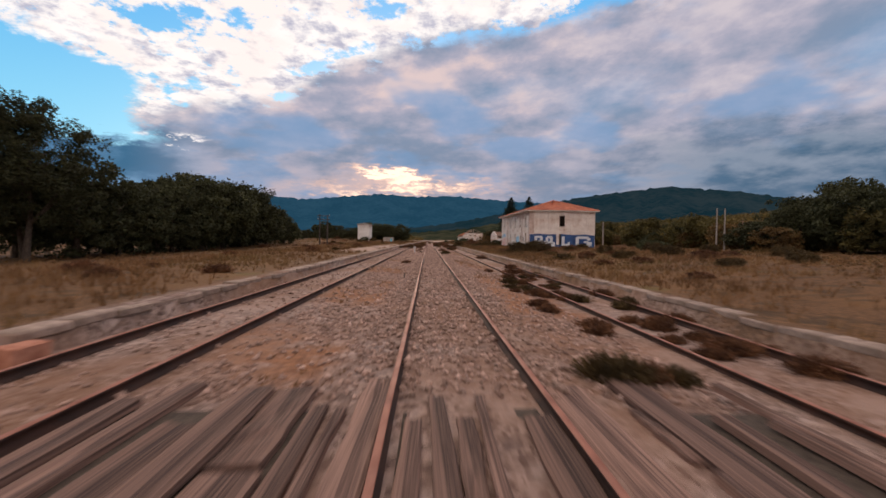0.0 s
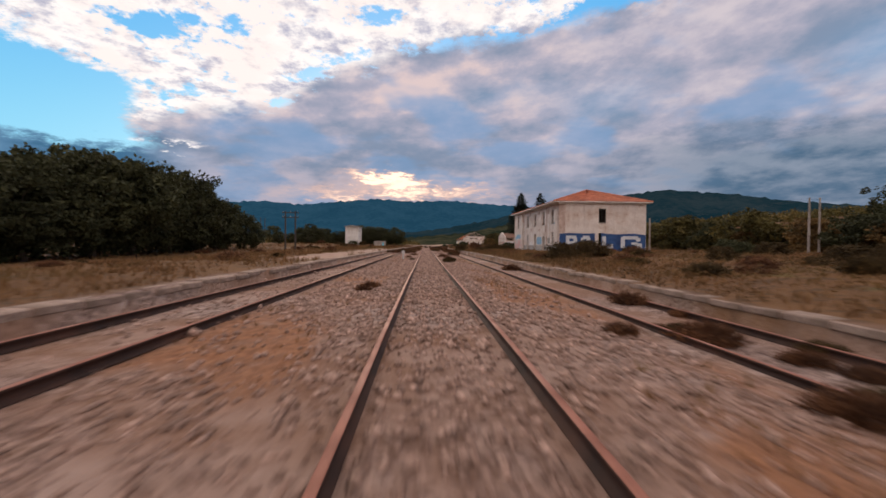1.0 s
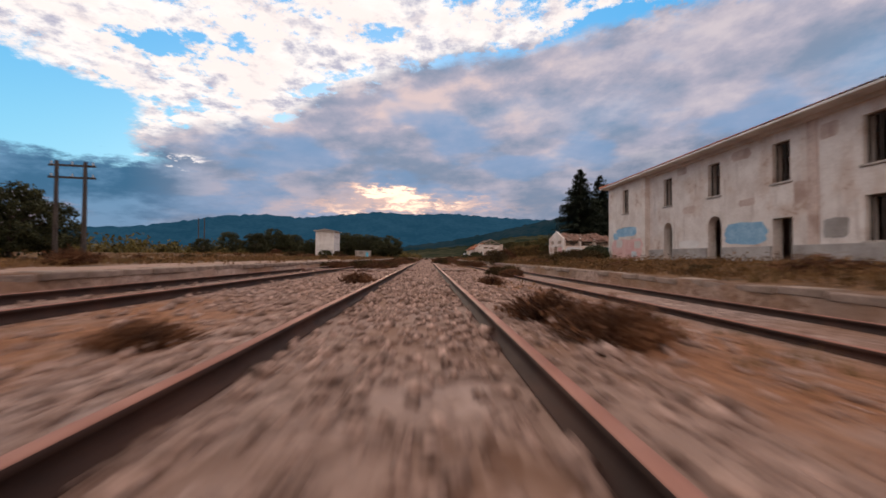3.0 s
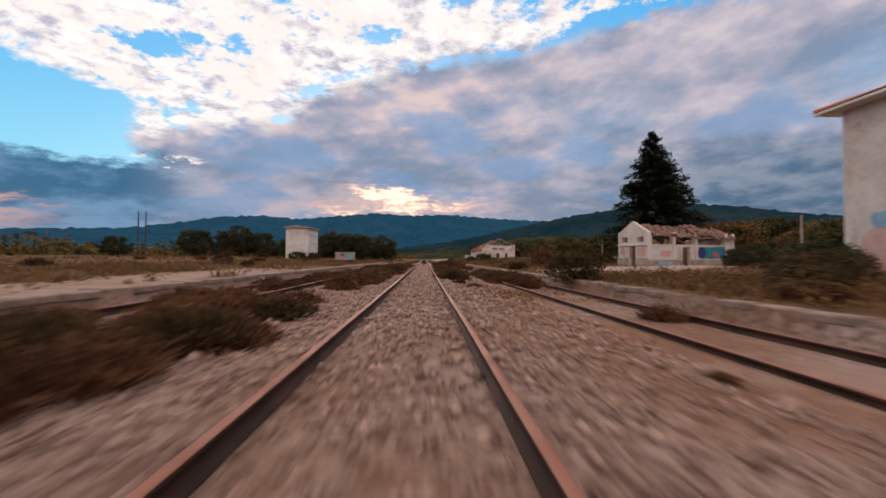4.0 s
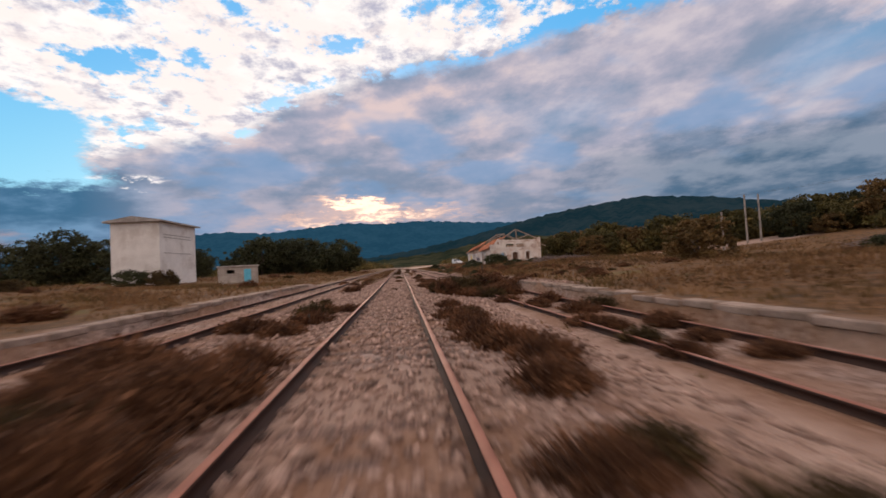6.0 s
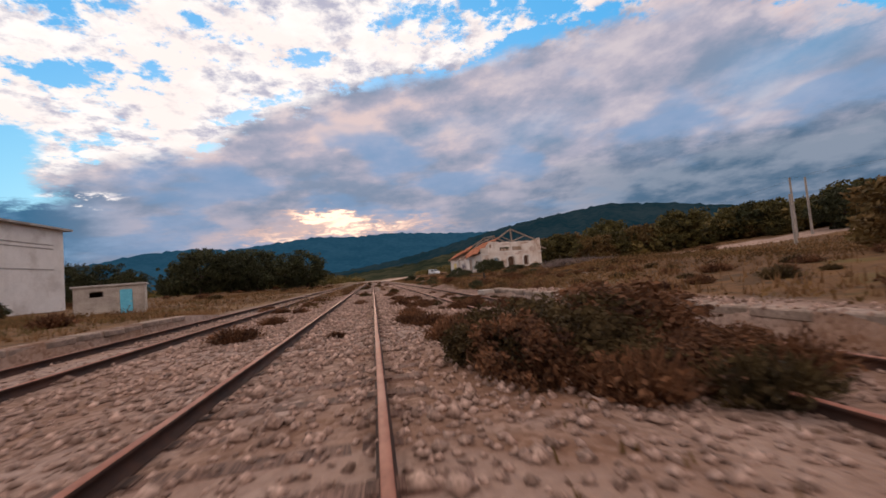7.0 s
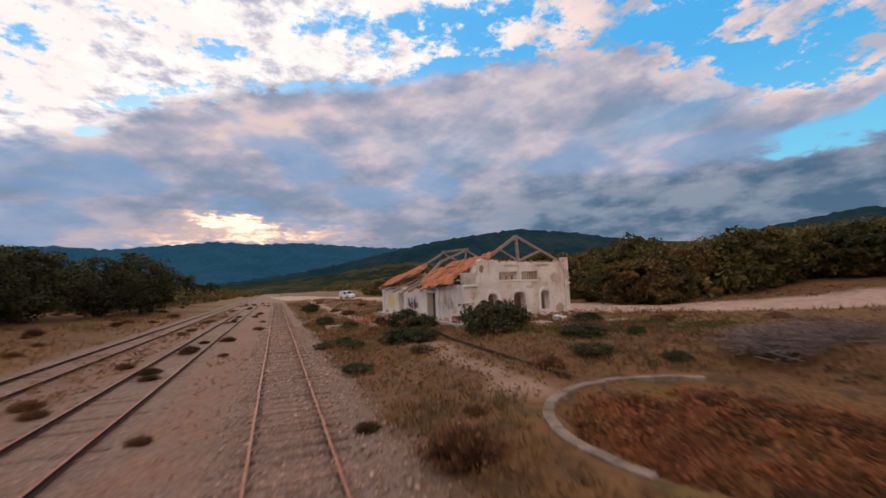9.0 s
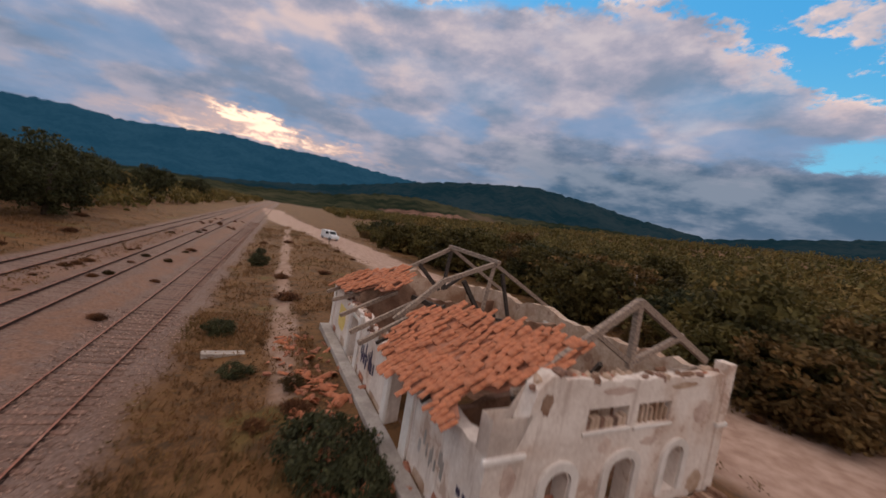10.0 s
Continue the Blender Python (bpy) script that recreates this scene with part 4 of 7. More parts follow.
    for a, b in (((e0, f0, ze), (cx, r0, zr)), ((e1, f0, ze), (cx, r0, zr)), ((cx, r0, zr), (cx, r1, zr)), ((e0, f1, ze), (cx, r1, zr)), ((e1, f1, ze), (cx, r1, zr))):
        rod(bm, Vector(a) + Vector((0, 0, 0.03)), Vector(b) + Vector((0, 0, 0.03)), 0.10, 0.10, 8)
    part("roof_ridge", bm, M["roof"], st)
    # graffiti on the end wall: a dark blue field, blocky silver figures
    g = part_field(st, "graffiti", M["paint_blue"], [(0.02, -0.1), (11.3, -0.1), (11.35, 2.25), (9.6, 2.42), (7.5, 2.30), (5.7, 2.45), (5.7, 2.40), (3.2, 2.36), (1.4, 2.44), (0.02, 2.33)], 0.056, "dark blue painted graffiti field", gap=(4.65, 5.45, 0.6))
    figures = [[(0.85, 0.30, 1.30, 2.10), (1.25, 1.72, 2.20, 2.10), (1.25, 1.02, 2.05, 1.36), (1.25, 0.30, 2.35, 0.66), (1.85, 1.25, 2.30, 1.85), (1.95, 0.45, 2.50, 1.12)],
               [(2.55, 0.30, 3.00, 1.25), (2.80, 1.10, 3.25, 1.85), (3.05, 1.68, 3.95, 2.10), (3.55, 0.95, 4.05, 1.85), (3.75, 0.30, 4.45, 1.05), (3.05, 0.82, 3.75, 1.12)],
               [(5.60, 0.30, 6.10, 2.05), (6.05, 0.30, 7.05, 0.76), (6.65, 0.60, 7.05, 1.05)],
               [(8.05, 0.55, 8.60, 1.95), (8.35, 1.66, 10.35, 2.08), (8.35, 0.28, 10.50, 0.70), (9.95, 0.50, 10.85, 1.15), (9.45, 0.98, 10.30, 1.28), (10.05, 1.40, 10.65, 1.85)]]
    for bars in figures:
        bm = bmesh.new()
        for k, (a, c, b, d) in enumerate(bars):
            box(bm, a, b, -0.066 - 0.003 * k, -0.0585 - 0.003 * k, c, d)
        part("painted_figure", bm, M["paint_silver"], g, "silver painted block shape")
    # paint patches on the long wall
    for name, y, z, w, h, m in (("graffiti", 8.0, 0.85, 3.1, 1.25, "paint_sky"), ("graffiti", 4.0, 1.0, 1.2, 0.9, "plinth"), ("graffiti", 13.2, 0.8, 2.2, 0.5, "plaster_clean")):
        blotch(st, name, y, z, w, h, M[m], -0.006, int(y * 7))
    blotch(st, "graffiti", step_y + 0.2, 0.0, 5.6, 1.75, M["paint_pink"], -out - 0.006, 5)
    for k, (y, z, w, h, m) in enumerate(((0.6, 0.9, 1.1, 0.6, "plaster_clean"), (2.2, 0.5, 1.3, 0.8, "paint_pink"), (3.6, 1.0, 1.2, 0.7, "plaster_clean"), (4.2, 0.2, 1.2, 0.6, "paint_pink"), (1.2, 0.2, 0.9, 0.5, "paint_silver"), (4.3, 1.7, 1.0, 0.6, "paint_sky"))):
        blotch(st, "graffiti", step_y + y, z, w, h, M[m], -out - 0.012 - 0.003 * k, 30 + k)
    blotch(st, "graffiti", step_y + 1.2, 1.9, 3.6, 0.8, M["paint_sky"], -out - 0.006, 6)
    for k, (y, z, w, h) in enumerate(((1.2, 5.6, 1.4, 0.5), (4.4, 5.2, 0.9, 0.7), (5.9, 2.6, 0.7, 1.1), (9.0, 5.4, 1.5, 0.6), (13.6, 3.0, 1.3, 0.5), (14.4, 5.6, 1.1, 0.5), (8.8, 2.9, 1.2, 0.4))):
        blotch(st, "bare_patch", y, z, w, h, M["quoin"], -0.005, 80 + k)
    blotch(st, "graffiti", 2.0, 3.6, 0.4, 0.35, M["paint_teal"], -0.006, 9)


def part_field(parent, name, material, pts, off, label, gap=None):
    """A painted field on a wall along x, 4 mm thick; gap (a, b, z): left open for a doorway."""
    bm = bmesh.new()
    if gap:
        a, b, z = gap
        sheet(bm, [(p, -off, q) for p, q in [pts[0], (a, pts[0][1]), (a, 2.41), (3.2, 2.36), (1.4, 2.44), pts[-1]]], 0.004, (0, -1, 0))
        sheet(bm, [(p, -off, q) for p, q in [(b, pts[0][1]), pts[1], pts[2], (9.6, 2.42), (7.5, 2.30), (b, 2.43)]], 0.004, (0, -1, 0))
        sheet(bm, [(p, -off, q) for p, q in [(a, pts[0][1]), (b, pts[0][1]), (b, z), (a, z)]], 0.004, (0, -1, 0))
    else:
        sheet(bm, [(p, -off, q) for p, q in pts], 0.004, (0, -1, 0))
    return part(name, bm, material, parent, label)


def blotch(parent, name, y, z, w, h, material, x, seed, label=""):
    """An uneven painted patch on a wall along y."""
    rng = random.Random(seed)
    pts = []
    n = 22
    for k in range(n):
        t = 2 * math.pi * k / n
        c, s = math.cos(t), math.sin(t)
        f = 1 / max(abs(c), abs(s)) ** 0.8 * rng.uniform(0.86, 1.0)
        pts.append((x, y + w / 2 + c * f * w / 2, max(z + 0.01, z + h / 2 + s * f * h / 2)))
    bm = bmesh.new()
    sheet(bm, pts, 0.003, (-1, 0, 0))
    return part(name, bm, material, parent, label)


make_station()


def tile_mesh():
    """One curved clay tile, lying along y."""
    V, F = [], []
    for j, y in enumerate((-0.23, 0.23)):
        for i in range(6):
            t = math.pi * i / 5
            r = 0.115 - 0.015 * j
            V.append((r * math.cos(t), y, r * 0.62 * math.sin(t)))
        for i in range(6):
            t = math.pi * i / 5
            r = 0.098 - 0.015 * j
            V.append((r * math.cos(t), y, r * 0.58 * math.sin(t) - 0.006))
    for i in range(5):
        F.append((i, i + 1, 12 + i + 1, 12 + i))
        F.append((6 + i + 1, 6 + i, 18 + i, 18 + i + 1))
        F.append((i, 6 + i, 7 + i, i + 1))
        F.append((12 + i, 13 + i, 19 + i, 18 + i))
    F += [(0, 12, 18, 6), (5, 11, 23, 17)]
    me = bpy.data.meshes.new("roof_tile")
    me.from_pydata(V, [], F)
    me.update()
    me.materials.append(M["tile"])
    return me


TILE = tile_mesh()
TILE_OLD = TILE.copy()
TILE_OLD.materials.clear()
TILE_OLD.materials.append(M["tile_old"])


def wall_grid(u0, u1, low, top, thick, openings, axis="x", step_u=0.45, arched=True):
    """One closed wall with openings (a, b, sill, head); its top edge follows top(u)."""
    us = {round(u0, 3), round(u1, 3)}
    for a, b, _, _ in openings:
        us |= {round(a + (b - a) * k / 6, 3) for k in range(7)}
    edges = sorted(us)
    for a, b in zip(edges[:-1], edges[1:]):
        n = max(1, int((b - a) / step_u))
        us |= {round(a + (b - a) * k / n, 3) for k in range(n)}
    us = sorted(us)
    zs = sorted({low} | {round(q, 3) for o in openings for q in o[2:] if q > low}) + [None]
    bm = bmesh.new()

    def at(i, j, side):
        u, z = us[i], zs[j]
        if z is None:
            z = top(u)
        elif arched:
            for a, b, _, head in openings:
                if abs(z - head) < 1e-3 and a - 1e-3 <= u <= b + 1e-3:
                    q = (2 * u - a - b) / (b - a)
                    z = head - 0.30 * (1 - math.sqrt(max(0.0, 1 - q * q)))
        d = thick if side else 0.0
        return (u, d, z) if axis == "x" else (d, u, z)

    cache = {}

    def vert(i, j, side):
        if (i, j, side) not in cache:
            cache[i, j, side] = bm.verts.new(at(i, j, side))
        return cache[i, j, side]

    def solid(i, j):
        if i < 0 or j < 0 or i >= len(us) - 1 or j >= len(zs) - 1:
            return False
        um = (us[i] + us[i + 1]) / 2
        zm = zs[j] + 0.01 if zs[j + 1] is None else (zs[j] + zs[j + 1]) / 2
        return not any(a < um < b and lo < zm < hi for a, b, lo, hi in openings)

    for i in range(len(us) - 1):
        for j in range(len(zs) - 1):
            if not solid(i, j):
                continue
            for s in (0, 1):
                bm.faces.new([vert(i, j, s), vert(i + 1, j, s), vert(i + 1, j + 1, s), vert(i, j + 1, s)][::1 if s == 0 else -1])
            for di, dj, p, q in ((-1, 0, (i, j), (i, j + 1)), (1, 0, (i + 1, j), (i + 1, j + 1)), (0, -1, (i, j), (i + 1, j)), (0, 1, (i, j + 1), (i + 1, j + 1))):
                if not solid(i + di, j + dj):
                    bm.faces.new([vert(*p, 0), vert(*q, 0), vert(*q, 1), vert(*p, 1)])
    bmesh.ops.recalc_face_normals(bm, faces=bm.faces[:])
    return bm


def ragged(knots, rough, seed):
    """A broken top edge: straight between the knots, with small steps."""
    rng = random.Random(seed)
    us, zs = [k[0] for k in knots], [k[1] for k in knots]
    offs = [rng.uniform(-1, 1) for _ in range(200)]
    return lambda u: float(np.interp(u, us, zs)) + rough * offs[int(u * 3.3 + 20) % 200]


def inside(u, v, poly):
    hit = False
    for (a, b), (c, d) in zip(poly, poly[1:] + poly[:1]):
        if (b > v) != (d > v) and u < a + (v - b) * (c - a) / (d - b):
            hit = not hit
    return hit


def make_ruin():
    base = pose(15.72, 193.73, 0.95, 0, 0, 3.0)
    ru = thing("ruined_building", base, "roofless white plaster railway building with broken clay tiles and bare trusses", "building")
    W, L = 8.7, 17.2
    roof_z = lambda u: 2.86 + 0.65 * u
    doors = [(1.70, 2.40, -0.1, 1.86), (3.73, 4.63, -0.1, 1.88), (6.05, 6.75, 0.5, 1.90)]
    vents = [(2.66, 4.10, 2.78, 3.34), (4.46, 5.85, 2.74, 3.34)]
    top = ragged([(0, 2.5), (0.90, 2.5), (0.93, 3.8), (1.55, 4.4), (1.8, 4.15), (4, 4.02), (6.4, 4.0), (W - 0.38, 4.05)], 0.05, 4)
    bm = wall_grid(0.0, W - 0.38, -0.5, top, 0.45, doors + vents, "x", 0.3)
    for v in bm.verts:  # only the doors keep an arch; the vents are square
        if 3.0 < v.co.z < 3.35 and any(a - 0.01 <= v.co.x <= b + 0.01 for a, b, _, _ in vents):
            v.co.z = 3.34
    front_top = top
    part("wall", bm, M["plaster"], ru, "white plaster gable front with three arched openings")
    for a, b, z, t in doors:
        bm = bmesh.new()
        mid, half = (a + b) / 2, (b - a) / 2
        r0, r1 = half + 0.03, half + 0.26
        n = 12
        arc = lambda r, h: [(mid + r * math.cos(math.pi * k / n), -0.09, t - 0.30 + h * math.sin(math.pi * k / n)) for k in range(n + 1)]
        ring = [(mid + r1, -0.09, max(z, 0.0))] + arc(r1, 0.56) + [(mid - r1, -0.09, max(z, 0.0)), (mid - r0, -0.09, max(z, 0.0))] + arc(r0, 0.33)[::-1] + [(mid + r0, -0.09, max(z, 0.0))]
        sheet(bm, ring, 0.09, (0, 1, 0))
        part("arch_band", bm, M["plaster_clean"], ru, "raised white band round the arch")
    for a, b, z, t in doors[:2]:
        bm = bmesh.new()
        box(bm, a + 0.02, b - 0.02, 0.30, 0.36, -0.1, 0.95 if a < 3 else 0.35)
        part("door_infill", bm, M["brick_red"], ru, "bare brick blocking the doorway low down")
    rng = random.Random(21)
    for n, (a, b, z, t) in enumerate(vents):
        if n == 0:  # half walled up with rough brick
            for k in range(9):
                w = (b - a) / 9
                bm = bmesh.new()
                box(bm, a + k * w + 0.004, a + (k + 1) * w - 0.004, 0.02, 0.2, z - 0.02, z + 0.26 + 0.05 * math.sin(k * 0.9) + rng.uniform(-0.03, 0.03), 0.01)
                part("brick", bm, M["plaster_in" if k % 3 else "tile_old"], ru)
        else:
            for k in range(7):
                x = a + 0.1 + k * (b - a - 0.2) / 6
                bm = bmesh.new()
                squared(bm, (x, 0.12, z - 0.01), (x + rng.uniform(-0.05, 0.05), 0.12, z + rng.uniform(0.36, 0.58)), 0.12, 0.08)
                part("vent_slat", bm, M["plaster_in"], ru)
        bm = bmesh.new()
        box(bm, a - 0.12, b + 0.12, -0.05, 0.0, z - 0.12, z - 0.02, 0.015)
        part("sill", bm, M["plaster_clean"], ru)
    bm = bmesh.new()
    box(bm, W - 0.38, W + 0.05, -0.06, 0.4, -0.5, 4.36, 0.02)
    part("corner_pier", bm, M["plaster"], ru)
    bm = bmesh.new()
    box(bm, W - 0.46, W + 0.11, -0.12, 0.44, 2.28, 2.42, 0.02)
    part("string_course", bm, M["plaster_clean"], ru)
    bm = bmesh.new()
    box(bm, -0.14, 0.95, -0.11, 0.0, 2.38, 2.52, 0.02)
    part("cornice", bm, M["plaster_clean"], ru)
    # long low wall beside the track
    side = [(4.35, 5.85, -0.1, 2.0), (11.0, 12.2, -0.1, 2.0)]
    top = ragged([(0, 2.5), (6.6, 2.5), (7.0, 2.2), (8.2, 2.45), (9.2, 2.15), (10.4, 2.5), (12.8, 2.42), (13.4, 2.2), (15, 2.5), (L, 2.55)], 0.07, 9)
    side_top = top
    part("wall", wall_grid(0.45, L, -0.5, top, 0.42, side, "y", 0.3, False), M["plaster"], ru, "low white side wall with a broken top")
    for v in (3.75, 5.95, 10.4, 12.4, 16.8):
        bm = bmesh.new()
        box(bm, -0.08, 0.0, v, v + 0.4, -0.3, 2.42, 0.01)
        part("pilaster", bm, M["plaster_clean"], ru)
    for a, b, _, t in side:
        bm = bmesh.new()
        sheet(bm, [(-0.05, a - 0.16, -0.1), (-0.05, a - 0.16, t + 0.16), (-0.05, b + 0.16, t + 0.16), (-0.05, b + 0.16, -0.1), (-0.05, b + 0.02, -0.1), (-0.05, b + 0.02, t + 0.02), (-0.05, a - 0.02, t + 0.02), (-0.05, a - 0.02, -0.1)], 0.05, (1, 0, 0))
        part("door_surround", bm, M["plaster_clean"], ru)
    for a, b in ((4.5, 5.0), (11.15, 11.5)):
        bm = bmesh.new()
        box(bm, 0.30, 0.36, a, b, 0.0, 1.95)
        part("door_leaf", bm, M["char"], ru, "rotten dark door leaf")
    bm = bmesh.new()
    box(bm, -0.6, -0.08, -0.3, L, -0.6, 0.03, 0.02)
    part("plinth", bm, M["plinth"], ru, "narrow concrete walk along the wall")
    # right long wall, back wall, cross walls
    top = ragged([(0.5, 4.0), (3, 3.7), (7, 3.6), (9, 3.9), (11, 3.5), (13, 3.7), (L, 3.2)], 0.10, 12)
    bm = wall_grid(0.5, L, -0.5, top, 0.42, [(2.6, 3.6, 0.9, 2.3), (6.4, 7.5, 0.9, 2.3), (10.6, 11.6, 0.9, 2.3), (14.2, 15.1, 0.0, 2.2)], "y", 0.4, False)
    bmesh.ops.translate(bm, vec=(W - 0.42, 0, 0), verts=bm.verts[:])
    part("wall", bm, M["plaster_in"], ru, "inner face of a long wall, ochre plaster and bare brick")
    top = ragged([(0.4, 2.5), (2.5, 2.9), (4.5, 3.9), (6.5, 3.0), (W - 0.42, 3.1)], 0.12, 15)
    bm = wall_grid(0.43, W - 0.43, -0.5, top, 0.4, [(1.6, 2.5, 0.8, 2.1), (5.4, 6.4, -0.1, 2.1)], "x", 0.4, False)
    bmesh.ops.translate(bm, vec=(0, L - 0.4, 0), verts=bm.verts[:])
    part("wall", bm, M["plaster_in"], ru, "pale rear wall with a broken gable")
    # first wall is added behind the front to make the doorways read dark
    for v, knots, seed in ((2.6, [(0, 2.0), (2.4, 2.5), (4.2, 2.2), (6.4, 2.7), (9, 2.4)], 8), (7.6, [(0, 2.3), (1.6, 3.3), (2.6, 2.9), (3.4, 2.4), (5.4, 3.0), (6.6, 3.4), (9, 3.2)], 5), (13.2, [(0, 2.5), (1.2, 3.5), (2.6, 3.9), (3.4, 3.0), (6, 2.6), (9, 3.2)], 6)):
        bm = wall_grid(0.43, W - 0.43, -0.4, ragged(knots, 0.12, seed), 0.25, [(2.5, 3.4, -0.1, 2.1), (6.2, 7.1, -0.1, 2.1)], "x", 0.35, False)
        bmesh.ops.translate(bm, vec=(0, v, 0), verts=bm.verts[:])
        part("cross_wall", bm, M["brick_in"], ru)
    bm = bmesh.new()
    box(bm, 0.45, W - 0.45, 0.46, L - 0.45, -0.45, 0.05)
    part("inner_floor", bm, M["brick_in"], ru)
    bm = bmesh.new()
    box(bm, 3.6, 5.9, 7.565, 7.596, 0.9, 2.35)
    part("painted_panel", bm, M["paint_sky"], ru, "faded blue painted wall panel")
    bm = bmesh.new()
    box(bm, W - 0.45, W - 0.424, 8.6, 10.2, 0.7, 2.2)
    part("painted_panel", bm, M["paint_sky"], ru, "faded blue painted wall panel")
    bm = bmesh.new()
    box(bm, W - 0.46, W - 0.424, 8.0, 8.5, 2.5, 3.2)
    part("panel_frame", bm, M["plaster_clean"], ru)

    def truss(lines):
        t = new("roof_truss")
        t.parent = ru
        for name, a, b, w, mat in lines:
            bm = bmesh.new()
            squared(bm, a, b, w * 0.85, w)
            part(name, bm, M[mat], t)

    A = (4.75, 0.8, 6.0)
    truss([("rafter", (1.3, 0.75, 3.75), A, 0.2, "beam"), ("rafter", A, (8.75, 0.9, 4.1), 0.2, "beam"), ("king_post", A, (4.85, 0.8, 4.0), 0.19, "beam"),
           ("strut", (4.85, 0.8, 4.15), (7.1, 0.85, 5.0), 0.17, "beam"), ("strut", (4.85, 0.8, 4.15), (3.3, 0.78, 5.0), 0.13, "beam"), ("tie_beam", (0.9, 0.75, 3.55), (8.4, 0.85, 3.85), 0.16, "beam")])
    B = (5.1, 8.9, 5.75)
    truss([("rafter", (0.7, 8.6, 2.9), (2.6, 8.75, 4.7), 0.2, "beam"), ("rafter", (2.6, 8.75, 4.7), B, 0.19, "beam"), ("rafter", B, (9.0, 9.1, 3.7), 0.17, "beam"), ("king_post", B, (4.9, 9.0, 3.1), 0.17, "beam"),
           ("strut", (3.6, 8.8, 4.8), (4.8, 9.0, 3.2), 0.18, "char"), ("strut", (5.6, 8.9, 5.3), (6.4, 9.0, 3.2), 0.15, "char"), ("tie_beam", (4.6, 9.0, 3.1), (6.6, 9.0, 2.9), 0.16, "char")])
    C = (5.0, 13.4, 5.9)
    truss([("rafter", (1.0, 13.2, 3.5), C, 0.2, "beam"), ("rafter", C, (9.0, 13.4, 3.6), 0.18, "beam"), ("king_post", C, (4.9, 13.4, 3.4), 0.17, "char"), ("strut", (3.2, 13.3, 4.8), (4.6, 13.3, 3.4), 0.19, "char"), ("strut", (6.6, 13.4, 4.9), (5.0, 13.4, 3.5), 0.17, "char")])
    bm = bmesh.new()
    squared(bm, (4.95, 13.5, 6.0), (5.2, 8.7, 5.85), 0.17, 0.2)
    part("ridge_beam", bm, M["beam"], ru)
    for a, b, w in (((1.8, 7.9, 3.3), (5.2, 7.7, 3.05), 0.2), ((2.2, 8.8, 2.9), (6.2, 8.2, 2.5), 0.22), ((2.6, 7.4, 3.6), (6.4, 5.4, 2.8), 0.18), ((3.2, 6.6, 3.5), (7.2, 7.0, 2.6), 0.17), ((1.4, 9.6, 2.7), (4.8, 11.2, 1.6), 0.2),
                    ((3.8, 8.2, 3.2), (7.5, 7.4, 0.9), 0.16), ((5.6, 6.0, 3.3), (8.2, 9.6, 0.3), 0.16), ((2.0, 8.2, 3.1), (3.6, 10.6, 2.4), 0.24), ((3.9, 9.4, 3.0), (2.4, 11.4, 3.3), 0.2), ((6.8, 3.4, 3.0), (8.0, 5.6, 0.4), 0.15)):
        bm = bmesh.new()
        squared(bm, a, b, w, w * 1.15)
        part("fallen_beam", bm, M["char"], ru)
    for v, lean in ((7.9, 0.5), (9.4, -0.3), (11.6, 0.6), (13.9, -0.5), (15.6, 0.3)):
        bm = bmesh.new()
        squared(bm, (-0.75, v, 2.2 + rng.uniform(-0.2, 0.15)), (1.9, v + lean, 3.45 + rng.uniform(-0.2, 0.3)), 0.15, 0.18)
        part("rafter_stub", bm, M["beam"], ru)
    for a, b in (((W + 0.1, 1.4, 3.4), (W + 1.7, 1.6, 2.75)), ((W - 0.3, 5.2, 3.7), (W + 1.0, 5.1, 3.1))):
        bm = bmesh.new()
        squared(bm, a, b, 0.13, 0.16)
        part("rafter_stub", bm, M["beam"], ru)
    for v in np.arange(0.75, 7.2, 0.62):
        bm = bmesh.new()
        far, low = (2.0 if v > 5 else 2.6), (-0.4 if v > 1.9 else 0.95)
        squared(bm, (low, v, roof_z(low) - 0.14), (far, v, roof_z(far) - 0.14), 0.09, 0.12)
        part("rafter", bm, M["char"], ru)
    # stretches of roof still covered: battens, then curved clay tiles, many slipped
    field = [(-0.6, 6.0), (-0.1, 6.7), (1.1, 7.4), (2.1, 5.9), (2.3, 4.4), (2.7, 2.9), (2.95, 1.8), (3.0, 0.45), (2.5, 0.35), (1.9, 0.5), (1.2, 0.7), (0.8, 1.0), (0.5, 1.7), (0.0, 1.6), (-0.2, 1.0), (-0.5, 1.7), (-0.3, 2.7), (-0.65, 3.3), (-0.65, 4.6)]
    back = [(0.4, 16.6), (1.5, 15.6), (2.5, 13.7), (2.3, 11.4), (1.5, 10.5), (0.9, 11.4), (0.9, 12.6), (0.1, 13.2), (-0.2, 14.6), (-0.3, 16.6)]
    slope = math.atan(0.65)
